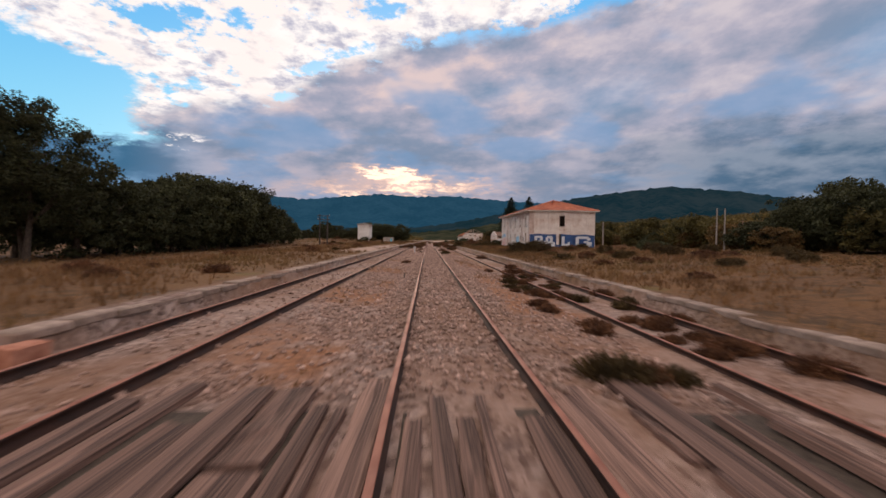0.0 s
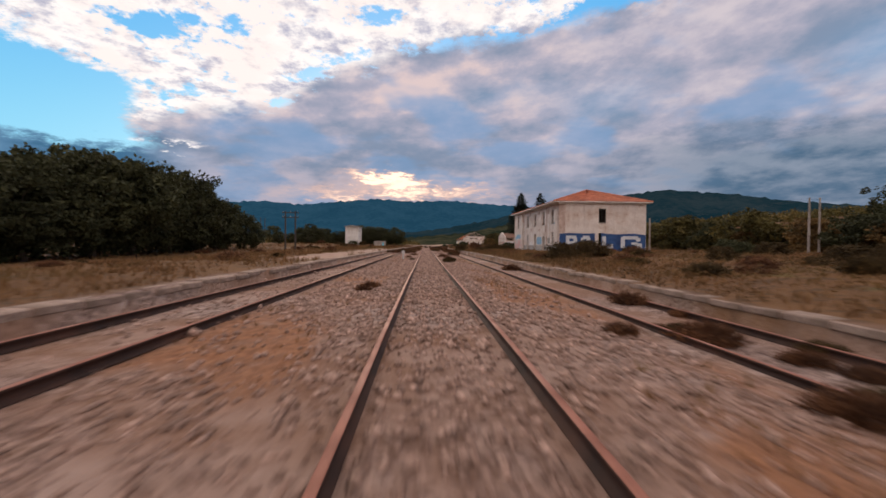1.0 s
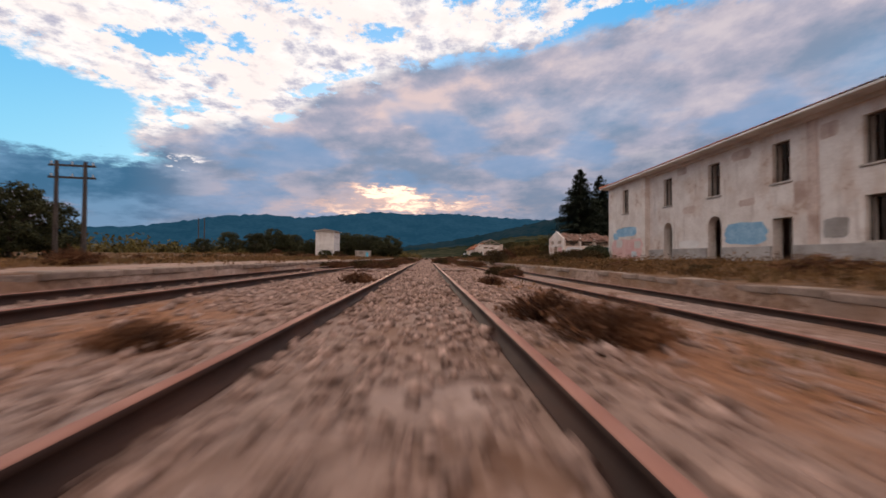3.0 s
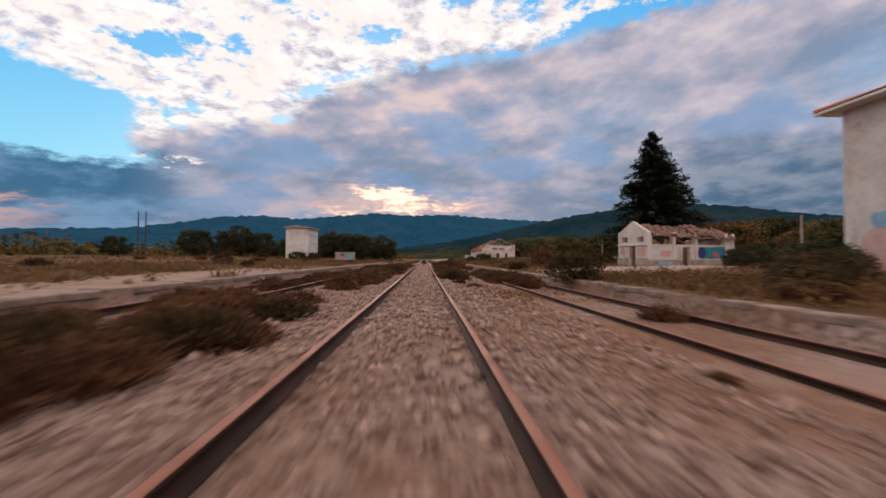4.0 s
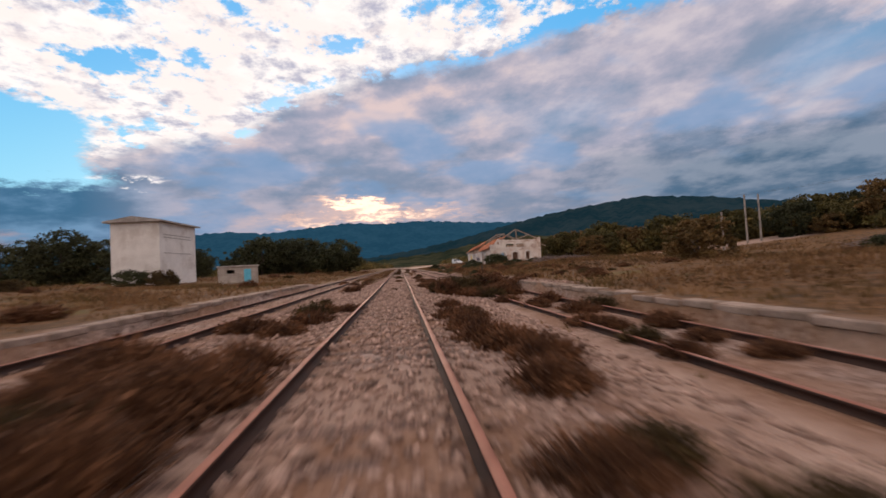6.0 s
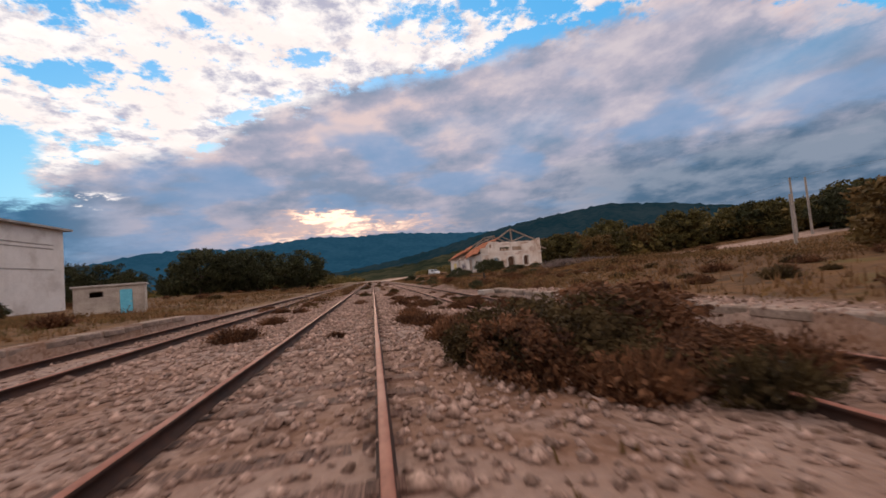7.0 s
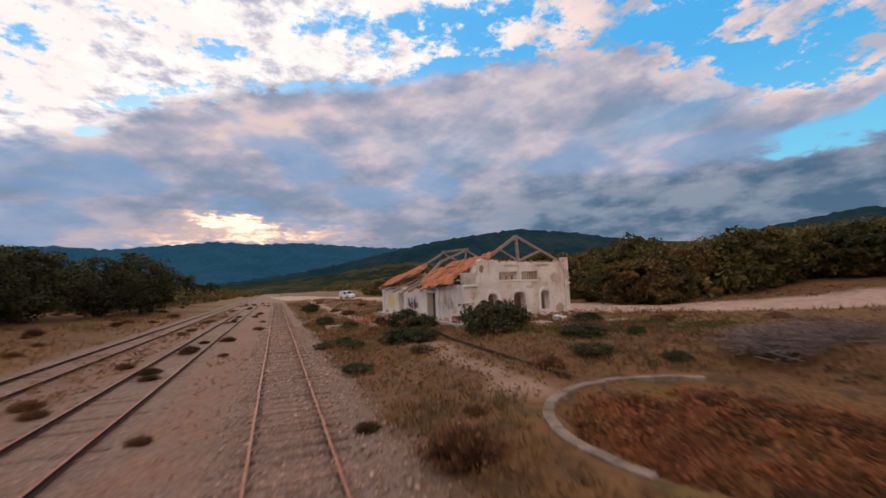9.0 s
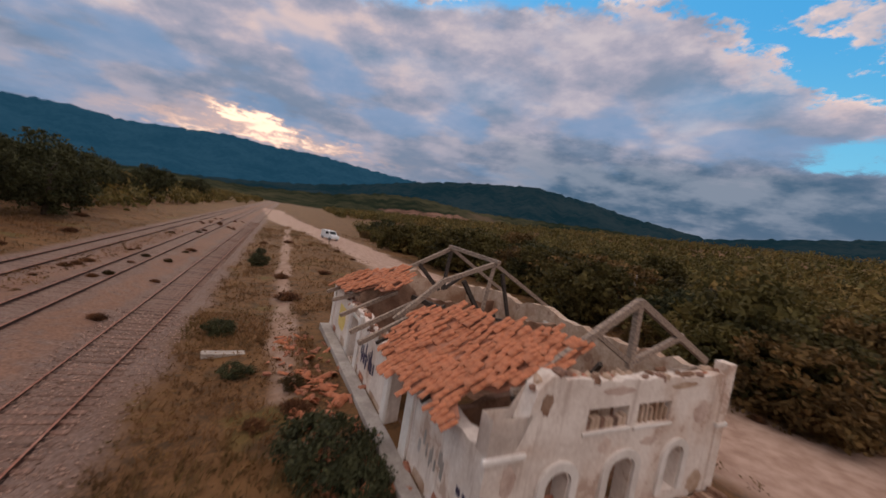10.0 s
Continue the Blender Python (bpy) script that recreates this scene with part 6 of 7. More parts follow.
    sets = [mass(2600, 32, 130, 165, 340, 1.0, 2.2, 0.40, 58), mass(4400, 62, 300, 20, 620, 1.5, 3.2, 0.62, 34), mass(1500, -260, -58, 110, 520, 1.5, 3.2, 0.62, 34), mass(1800, -130, 130, 430, 640, 1.5, 3.2, 0.62, 34), mass(420, -58, -15, 262, 430, 1.3, 2.8, 0.5, 40)]
    V, F, n = [], [], 0
    for v, f in sets:
        V.append(v), F.append(f + n)
        n += len(v)
    ob = new("woodland", mesh_of("woodland", np.concatenate(V), np.concatenate(F), M["oak_light"]))
    tagged(ob, "dense low oak woodland rising over the slopes", "woodland", kind="stuff")


make_trees()


def make_fir(x, y, size, seed):
    rng = np.random.RandomState(seed)
    ob = thing("fir_tree", pose(x, y, float(gz(x, y)) - 0.1, 0, 0, 0) @ Matrix.Scale(size, 4), "tall dark cedar-like fir with layered drooping boughs behind the shed", "tree", "firs behind the shed")
    bm = bmesh.new()
    rod(bm, (0, 0, -0.3), (0.1, 0, 8), 0.34, 0.2, 10)
    rod(bm, (0.1, 0, 8), (0, 0, 14.2), 0.2, 0.03, 8)
    part("trunk", bm, M["bark"], ob)
    V, F, n = [], [], 0
    z = 1.2
    while z < 14.3:
        f = 1 - (z - 1.2) / 13.2
        reach = 5.8 * f ** 0.9 + 0.35
        for k in range(10 if z < 11 else 7):
            t = rng.uniform(0, 2 * math.pi)
            L = reach * rng.uniform(0.55, 1.08) * (1.22 if math.cos(t) > 0.3 else 0.94)
            m = max(10, int(L * 22))
            s = np.sort(rng.uniform(0.12, 1.0, m))
            px, py = np.cos(t) * s * L, np.sin(t) * s * L
            pz = z + 0.16 * L * s - 0.22 * L * s ** 2.0 + rng.normal(0, 0.13, m)
            w = 0.50 * (1 - 0.6 * s) * min(1.0, 0.4 + L / 5)
            c = np.stack([px, py, pz], 1)
            for rep in range(3):
                a = t + rng.choice((-1, 1), m) * rng.uniform(0.4, 1.3, m)
                d = np.stack([np.cos(a), np.sin(a), rng.uniform(-0.35, 0.05, m)], 1)
                o = np.stack([-np.sin(a), np.cos(a), rng.uniform(-0.4, 0.4, m)], 1) * 0.085
                e = c + d * (w * rng.uniform(0.7, 1.4, m))[:, None]
                V.append(np.stack([c - o, c + o, e + o * 0.5, e - o * 0.5], 1).reshape(-1, 3))
                F.append(n + np.arange(4 * m).reshape(m, 4))
                n += 4 * m
        z += rng.uniform(0.26, 0.44)
    c = np.concatenate(V)
    piece("crown", mesh_of("crown", c, np.concatenate(F), M["fir"]), ob, Matrix.Identity(4))


make_fir(24.0, 124.2, 0.98, 12)
make_fir(32.5, 136.6, 1.08, 15)


def shrub_mesh(name, seed, radius, height, n, material, upright=0.6, blade=0.014):
    """A low shrub: a dome of thin twigs that carry small blades."""
    rng = np.random.RandomState(seed)
    t = rng.uniform(0, 2 * math.pi, n)
    r = np.sqrt(rng.uniform(0, 1, n))
    foot = np.stack([np.cos(t) * r * radius * 0.55, np.sin(t) * r * radius * 0.55, np.full(n, -0.03)], 1)
    lean = np.stack([np.cos(t) * r * radius * 0.6, np.sin(t) * r * radius * 0.6, height * (1 - 0.55 * r ** 2) * rng.uniform(0.55, 1.1, n)], 1)
    lean[:, :2] += rng.normal(0, radius * 0.16, (n, 2))
    tip = foot + lean
    side = rng.normal(size=(n, 3))
    side[:, 2] *= 0.2
    side /= np.linalg.norm(side, axis=1)[:, None]
    side *= (blade * rng.uniform(0.7, 1.5, n))[:, None]
    V1 = np.stack([foot - side, foot + side, tip + side * 0.5, tip - side * 0.5], 1).reshape(-1, 3)
    F1 = np.arange(4 * n).reshape(n, 4)
    k = rng.randint(0, n, n * 2)
    f = rng.uniform(0.35, 1.0, n * 2)[:, None]
    c = foot[k] + lean[k] * f
    V2, F2 = leaves(rng, c, np.full(len(c), radius * 0.07), 1, radius * 0.075)
    return (("brushwood", mesh_of("brushwood", V1, F1, material)), ("foliage", mesh_of("foliage", V2, F2, material)))


def make_shrubs():
    rng = random.Random(17)
    dry = [shrub_mesh("heather_bush", 80 + k, 0.6, 0.50, 540, M["heather"]) for k in range(4)]
    green = [shrub_mesh("broom_bush", 90 + k, 0.6, 0.55, 500, M["broom"]) for k in range(3)]
    big = [crown_mesh("evergreen_shrub", 96 + k, 1.25, -0.15, 1.55, 120, 46, 0.075, M["evergreen"]) for k in range(3)]

    olive = [crown_mesh("olive_shrub", 101 + k, 1.2, -0.2, 1.4, 120, 40, 0.07, M["broom"]) for k in range(2)]
    ruddy = [crown_mesh("dry_shrub", 105, 1.2, -0.2, 1.5, 110, 40, 0.07, M["heather"])]
    stem = trunk_mesh(91, 0.9, 0.05, 8, 0.9, M["bark"])
    big, olive, ruddy = ([(("stem", stem), ("foliage", me)) for me in kind] for kind in (big, olive, ruddy))
    count = {k: 0 for k in "dgbor"}
    rest = []

    def plant(x, y, s, kind, flat=1.0):
        if abs(x - 3.2) < 0.34 + 0.52 * s and 99 < y < 141 and kind in "dg":  # a bare footpath of sand
            return
        me = rng.choice({"d": dry, "g": green, "b": big, "o": olive, "r": ruddy}[kind])
        name, label, cat = {"d": ("heather_bush", "low reddish-brown dry heather bush in the gravel", "bush"), "g": ("broom_bush", "low dull green broom bush beside the rails", "bush"),
                            "b": ("evergreen_shrub", "rounded dark green shrub as high as a man", "shrub"),
                            "o": ("olive_shrub", "rounded olive-brown broom shrub in dry grass", "shrub"), "r": ("dry_shrub", "tall reddish-brown dry shrub in grass", "shrub")}[kind]
        m = pose(x, y, float(gz(x, y)) - 0.02, 0, 0, rng.uniform(0, 360)) @ Matrix.Diagonal((s, s * rng.uniform(0.8, 1.25), s * flat, 1))
        count[kind] += 1
        if count[kind] > 285:
            rest.extend((q, m) for _, q in me)
            return
        ob = thing(name, m, label, cat, {"d": "heather bushes", "g": "broom bushes", "b": "large shrubs", "o": "large shrubs", "r": "large shrubs"}[kind])
        for title, q in me:
            piece(title, q, ob, Matrix.Identity(4))

    for x, y, s, k in ((3.2, 13.2, 0.35, "d"), (2.1, 5.4, 0.75, "g"), (2.6, 5.5, 0.6, "d"), (3.1, 5.6, 0.5, "g"), (3.4, 9.3, 0.6, "d"), (3.2, 8.6, 0.5, "d"), (4.0, 19.3, 0.6, "d"), (3.9, 16, 0.45, "d"), (4.3, 14, 0.5, "d"),
                       (5.0, 9.5, 0.7, "d"), (5.3, 7.5, 0.7, "d"), (5.9, 6.3, 0.7, "d"), (5.6, 12.5, 0.6, "g"), (6.2, 15.5, 0.7, "d"), (6.1, 10.5, 0.6, "d"), (-12.3, 15.5, 0.9, "d"), (3.3, 18.9, 0.7, "g"), (2.75, 12.0, 0.5, "d"), (3.9, 22.0, 0.7, "d"),
                       (-2.2, 31.4, 0.45, "d"), (4.6, 25.2, 0.9, "d"), (5.6, 30.0, 0.8, "d"), (-2.1, 32.4, 0.5, "d"), (5.4, 45.5, 0.9, "d"), (1.9, 54.6, 0.8, "g"), (1.75, 53.2, 0.85, "g"), (1.5, 51.4, 0.5, "g"),
                       (-1.4, 56.0, 0.45, "g"), (1.9, 63.2, 0.8, "d"), (1.7, 64.4, 0.8, "d"), (-2.0, 63, 0.5, "d"), (-1.6, 71, 0.7, "d"), (2.0, 71, 0.6, "d"), (3.2, 85.2, 0.3, "d")):
        plant(x, y, s, k)
    # dense heather between the tracks past the boards
    for k in range(230):
        y = rng.uniform(83.5, 137)
        left = rng.random() < 0.55
        if left:
            x = -rng.uniform(2.15, 3.7) if y < 108 else -rng.uniform(1.8, 3.5)
            if (91.5 < y < 95 or (y < 92 and x > -2.2)) or (92 < y < 99 and rng.random() < 0.55) or (y > 129 and rng.random() < 0.7) or (x > -1.9 and y < 96):
                continue
        else:
            x = rng.uniform(1.5, 2.3) if rng.random() < 0.5 else rng.uniform(3.9, 6.2)
            if y < 99 or (y < 104 and rng.random() < 0.6) or (y > 112 and (x > 2.1 and rng.random() < (0.4 if x > 4.2 else 1.0))):
                continue
        plant(x, y, rng.uniform(0.6, 1.2) * (0.65 if y > 121 and x > 0 else 1.0), "g" if rng.random() < 0.18 else "d", rng.uniform(0.8, 1.15))
    for k in range(46):
        y = rng.uniform(102, 113)
        x = rng.uniform(3.9, 6.3) if rng.random() < 0.7 else rng.uniform(1.5, 2.7)
        plant(x, y, rng.uniform(0.7, 1.25), "g" if rng.random() < 0.2 else "d", rng.uniform(0.8, 1.1))
    for k in range(30):
        y = rng.uniform(103.5, 112)
        x = rng.choice((rng.uniform(1.5, 2.5), rng.uniform(3.9, 6.4), rng.uniform(3.9, 6.4), -rng.uniform(2.2, 4.0)))
        plant(x, y, rng.uniform(0.7, 1.2), "d", rng.uniform(0.8, 1.15))
    for k in range(30):
        plant(-rng.uniform(2.2, 4.3), rng.uniform(103.4, 107.0), rng.uniform(0.7, 1.15), "d", rng.uniform(0.8, 1.1))
    for k in range(16):
        plant(rng.uniform(4.0, 6.2) if k % 2 else rng.uniform(1.5, 2.4), rng.uniform(102.6, 107.5), rng.uniform(0.65, 1.1), "dddg"[k % 4], rng.uniform(0.8, 1.1))
    for k in range(28):
        plant(rng.uniform(1.5, 2.7), rng.uniform(112, 127), rng.uniform(0.5, 0.85), "dddg"[k % 4], rng.uniform(0.9, 1.2))
    for k in range(42):
        y = rng.uniform(5.5, 28) if k % 5 else rng.uniform(9, 26)
        plant(rng.uniform(4.4, 6.4) if k % 5 else rng.uniform(2.8, 4.0), y, rng.uniform(0.32, 0.62), "dddg"[k % 4], rng.uniform(0.7, 1.0))
    for k in range(18):
        plant(rng.uniform(2.1, 3.3) if k < 14 else rng.uniform(4.3, 6.3), rng.uniform(152.5, 163) if k < 14 else rng.uniform(151, 158.5), rng.uniform(0.3, 0.55), "d" if k % 4 else "g", rng.uniform(0.9, 1.2))
    for k in range(46):
        y = rng.uniform(84.5, 91.5) if k < 20 else rng.uniform(125.8, 130.5)
        plant(-rng.uniform(2.4, 5.6) if k < 20 else -rng.uniform(1.7, 3.7), y, rng.uniform(0.7, 1.15), "d", rng.uniform(0.9, 1.2))
    for k in range(22):
        t, q = rng.uniform(0, 2 * math.pi), 2.9 * math.sqrt(rng.random())
        x = 13.8 + q * math.cos(t)
        plant(x, 175.9 + q * math.sin(t), rng.uniform(0.5, 1.0) * (0.6 if x < 13.2 else 1.0), "d" if k % 3 else "g", rng.uniform(0.6, 0.9))
    for k in range(14):
        plant(-rng.uniform(4.2, 6.2), rng.uniform(86, 130), rng.uniform(0.5, 0.9), rng.choice("ddg"))
    for x, y, s, k in ((2.5, 144.7, 0.85, "d"), (3.0, 144.3, 0.9, "d"), (3.2, 145.1, 1.0, "g"), (3.8, 144.5, 1.0, "d"), (4.3, 145.4, 1.1, "d"), (4.9, 144.8, 1.1, "g"), (3.7, 146.0, 1.0, "d"), (5.6, 145.8, 1.1, "d"), (2.3, 146.5, 0.7, "d"), (2.1, 148.2, 0.7, "d"), (6.4, 146.6, 1.1, "g"), (2.7, 147.6, 0.8, "d"), (3.4, 143.5, 0.9, "d"), (4.2, 143.7, 1.0, "d"), (5.4, 144.2, 1.0, "d"), (5.2, 147.0, 0.9, "g"), (4.4, 147.8, 0.8, "d"), (3.4, 148.6, 0.7, "d"), (-2.4, 95.5, 0.72, "d"), (1.75, 131.2, 0.8, "d"), (2.05, 130.4, 0.85, "d"), (2.4, 130.9, 0.9, "d"), (1.65, 132.4, 0.7, "d"), (1.9, 133.6, 0.7, "d"), (2.6, 131.7, 0.8, "d"), (2.25, 129.6, 0.8, "d"), (4.4, 133.0, 0.7, "d"), (5.2, 135.2, 0.8, "d"), (4.6, 137.0, 0.7, "d"), (5.8, 132.4, 0.8, "d"), (4.2, 139.2, 0.7, "d"), (5.6, 138.6, 0.9, "d"), (2.2, 135.6, 0.5, "d"), (6.0, 135.8, 0.8, "g"), (2.7, 142.6, 0.9, "d"), (3.3, 142.0, 1.0, "d"), (3.0, 143.2, 0.9, "d"), (3.9, 142.6, 1.0, "d"), (4.6, 143.0, 1.0, "d"), (4.2, 141.6, 0.9, "g"), (5.1, 142.2, 1.0, "d"), (5.4, 90.0, 0.8, "d"), (-2.5, 149.0, 0.85, "d"), (1.7, 148.9, 0.7, "d"), (1.9, 151, 0.6, "d"), (2.2, 145.8, 0.9, "d"), (2.9, 146.8, 0.9, "g"), (-2.3, 157.2, 0.6, "d"), (0.2, 159.3, 0.5, "d"), (2.4, 158.7, 0.5, "d"), (2.8, 155.6, 0.6, "d"), (2.4, 154.2, 0.55, "d"),
                       (1.9, 156.4, 0.6, "d"), (3.0, 157.5, 0.5, "d"), (4.9, 159.6, 0.4, "d"), (5.3, 163, 0.5, "d"), (2.2, 168.3, 0.5, "d"), (5.0, 168.2, 0.45, "d"), (1.8, 181.7, 0.45, "d"), (6.9, 180.5, 0.5, "g"), (-1.2, 137.2, 0.6, "d"), (-1.9, 137.0, 0.8, "d"), (-2.6, 141, 0.5, "g"),
                       (5.4, 152, 0.6, "d"), (6.2, 153.5, 0.6, "d"), (-2.6, 162, 0.7, "d"), (-2.9, 168, 0.7, "d"), (0.0, 147.4, 0.35, "d"), (2.1, 160.8, 0.6, "d")):
        plant(x, y, s, k)
    # mounds along the sidings
    for k in range(12):
        plant(-rng.uniform(2.1, 3.6), rng.uniform(104.2, 107.2), rng.uniform(0.9, 1.2), "d", rng.uniform(0.9, 1.1))
    for k in range(30):
        plant(-rng.uniform(2.1, 4.0), rng.uniform(114.5, 124), rng.uniform(0.85, 1.3), "d" if k % 5 else "g", rng.uniform(0.85, 1.15))
    for k in range(14):
        plant(-rng.uniform(4.3, 6.1), rng.uniform(96, 124), rng.uniform(0.55, 0.95), "d" if k % 3 else "g", rng.uniform(0.8, 1.0))
    for k in range(6):
        plant(rng.uniform(6.1, 6.35), 151.8 + k * 1.1, rng.uniform(0.4, 0.6), "g" if k % 3 else "d", rng.uniform(0.8, 1.0))
    for k in range(40):
        plant(rng.uniform(7.6, 16), rng.uniform(147, 171), rng.uniform(0.35, 0.8), "d" if k % 3 else "g", rng.uniform(0.8, 1.1))
    for k in range(16):
        plant(rng.uniform(10.5, 18), rng.uniform(169.5, 172.2), rng.uniform(0.6, 1.1), "d" if k % 4 else "g", rng.uniform(0.8, 1.0))
    for x, y, s, k in ((-2.75, 98.7, 1.0, "d"), (-2.35, 99.1, 0.95, "g"), (-2.5, 100.3, 1.0, "d"), (-3.6, 102.8, 0.9, "d"), (-5.2, 101.2, 0.6, "g"), (-5.95, 99.0, 0.6, "g"),
                       (4.6, 161.3, 0.4, "d"), (3.75, 158.8, 0.35, "d"), (3.65, 156.9, 0.35, "g"), (4.5, 157.1, 0.4, "d"), (5.2, 158.5, 0.45, "g"), (4.8, 158.6, 0.35, "g"), (5.3, 156.8, 0.5, "d"), (4.75, 155.4, 0.65, "d"), (5.2, 155.9, 0.45, "g"), (2.65, 155.0, 0.6, "d"), (4.0, 155.2, 0.3, "d"), (4.0, 153.8, 0.75, "d"), (4.7, 153.7, 0.75, "d"), (5.4, 153.2, 0.7, "d"),
                       (9.2, 179.0, 0.5, "d"), (8.3, 177.5, 0.5, "d"), (11.2, 167.2, 0.9, "d"), (14.8, 171.6, 0.9, "g"), (12.7, 166.0, 0.9, "d"), (12.2, 170.0, 0.6, "d"), (10.4, 172.6, 0.6, "d"), (9.6, 173.6, 0.5, "g"), (-4.4, 160.5, 0.7, "d"), (-3.3, 158.0, 0.6, "d"), (-2.4, 152.6, 0.7, "d"), (1.8, 99.9, 0.5, "d"), (2.2, 97.4, 0.45, "d")):
        plant(x, y, s, k)
    for k in range(60):
        y = rng.uniform(165, 300)
        plant(rng.choice((rng.uniform(1.3, 3.4), -rng.uniform(1.5, 3.4), rng.uniform(-0.4, 0.4))), y, rng.uniform(0.35, 0.75), rng.choice("dddg"))
    # grassland bushes
    for k in range(150):
        right = rng.random() < 0.62
        y = rng.uniform(5, 260)
        x = rng.uniform(7.6, 44) if right else -rng.uniform(8.5, 30)
        if right and (17 - 1.5 < x < 29.5 and 70 < y < 100 or 15 < x < 27.5 and 193 < y < 216 or 16 < x < 28 and 112 < y < 120):
            continue
        if near_line(np.array(x), np.array(y), ROAD) < 4 or math.hypot(x - 13.8, y - 175.9) < 4.2 or (8 < x < 32 and 103 < y < 113.5) or (x < 0 and 160 < y < 180):
            continue
        plant(x, y, rng.uniform(0.6, 1.5), rng.choice("dddg"), rng.uniform(0.8, 1.2))
    for x, y, s, f in ((15.2, 96.6, 1.0, 0.85), (13.6, 95.0, 0.7, 0.9), (15.3, 189.5, 1.05, 1.0), (16.5, 189.9, 0.85, 0.95), (13.3, 198.2, 0.95, 0.9), (11.6, 193.2, 0.8, 0.6), (12.4, 192.2, 0.8, 0.6), (14.1, 196.9, 0.7, 0.7),
                       (19.0, 104.5, 0.9, 0.9), (24.5, 112.5, 0.8, 0.8), (34.0, 64.0, 1.3, 0.8), (39.0, 70, 1.2, 0.8), (30.5, 58, 1.0, 0.8), (-25.6, 167.6, 1.3, 0.75), (-22.6, 168.4, 0.9, 0.7), (9.1, 210.9, 0.62, 0.85), (9.7, 235.0, 0.8, 1.0), (10.4, 205.2, 0.5, 0.7), (7.4, 196.0, 0.45, 0.5), (21.6, 189.6, 0.62, 0.62), (9.4, 245, 0.6, 0.8), (25.6, 121.5, 0.9, 1.0),
                       (33.0, 149.0, 0.9, 0.7), (7.9, 166.6, 0.36, 1.1), (8.6, 196.2, 0.45, 0.7), (7.9, 187.5, 0.45, 0.6), (11.4, 192.9, 0.7, 0.6), (9.0, 194.2, 0.5, 0.6), (17.3, 184.9, 0.75, 0.42), (15.7, 182.4, 0.55, 0.42), (19.2, 183.7, 0.35, 0.7), (17.6, 180.4, 0.35, 0.6)):
        plant(x, y, s, "b", f)
    for x, y, s, f, k in ((6.75, 99.3, 0.98, 0.88, "o"), (-22.2, 166.8, 1.0, 1.05, "o"), (-29.8, 160.0, 0.9, 0.8, "o"), (-34, 156.0, 0.9, 0.8, "r"), (-15.5, 138.0, 0.5, 0.8, "r"), (-12.5, 112.0, 0.45, 0.7, "o"), (-17.0, 118.0, 0.6, 0.7, "r"), (-21.0, 126.0, 0.8, 0.8, "o"), (10.6, 51.0, 1.1, 0.85, "o"), (16.0, 22.0, 0.6, 0.6, "o"), (11.0, 17.0, 0.4, 0.5, "r"), (22.5, 24.5, 0.7, 0.6, "o"), (14.0, 27.5, 0.5, 0.6, "r"), (28.0, 31.0, 0.8, 0.7, "o"), (33.0, 38.0, 0.9, 0.8, "o"), (30.0, 44.0, 0.9, 0.8, "o"), (17.5, 36.5, 0.5, 0.6, "o"), (25.5, 35.0, 0.6, 0.6, "r"), (12.0, 42.0, 0.5, 0.6, "o"), (12.6, 52.6, 1.1, 0.85, "o"), (13.8, 53.2, 1.1, 0.9, "o"), (9.4, 52.4, 0.6, 0.6, "r"), (14.8, 54.5, 0.9, 0.7, "o"), (9.8, 91.0, 0.75, 0.7, "o"), (11.2, 92.6, 0.9, 0.75, "o"), (12.8, 93.8, 0.9, 0.8, "o"), (14.4, 95.2, 0.8, 0.8, "o"), (8.4, 89.6, 0.5, 0.6, "r"), (10.4, 86.0, 0.4, 0.6, "r"), (9.0, 66.0, 0.35, 0.6, "r"), (8.6, 72.0, 0.35, 0.6, "o"), (9.4, 79.0, 0.4, 0.6, "r"), (10.2, 60.0, 0.4, 0.6, "o"), (11.8, 121.8, 1.0, 1.1, "r"), (13.2, 124.0, 0.7, 0.9, "r"), (9.6, 121.0, 0.5, 0.8, "r"), (3.5, 142.5, 0.45, 0.75, "o"), (4.5, 142.2, 0.5, 0.75, "r"), (3.5, 79.4, 0.42, 0.75, "o"), (4.3, 80.2, 0.5, 0.75, "o"), (4.1, 78.6, 0.4, 0.7, "r"), (4.0, 145.2, 0.48, 0.75, "r"), (5.3, 145.6, 0.55, 0.75, "o"), (6.6, 146.0, 0.6, 0.75, "r"), (3.3, 144.7, 0.36, 0.7, "r"), (6.0, 147.2, 0.5, 0.7, "o"), (2.7, 143.5, 0.72, 0.78, "o"), (2.35, 142.9, 0.58, 0.8, "r"), (2.1, 143.6, 0.42, 0.85, "o"), (3.2, 143.0, 0.64, 0.8, "o"), (3.7, 144.1, 0.85, 0.74, "o"), (4.6, 144.7, 0.95, 0.7, "r"),
                          (18.2, 122.5, 0.9, 0.9, "o"), (20.6, 121.6, 0.9, 1.1, "o"), (28.0, 113.0, 0.7, 0.7, "o"), (14.5, 63.5, 0.5, 0.8, "o"), (18.5, 44.0, 0.8, 0.8, "o"), (23.0, 40.0, 0.9, 0.8, "o"), (12.6, 34.0, 0.6, 0.7, "r"), (27.0, 50.0, 1.0, 0.8, "o"), (20.0, 30.0, 0.7, 0.6, "r"),
                          (11.2, 189.0, 0.5, 0.5, "o"), (12.4, 192.3, 0.55, 0.6, "o"), (10.9, 194.0, 0.5, 0.5, "r"), (12.6, 203.5, 0.45, 0.8, "o"), (24.8, 187.2, 0.5, 0.5, "r"), (29.5, 184.0, 0.5, 0.4, "r")):
        plant(x, y, s, k, f)
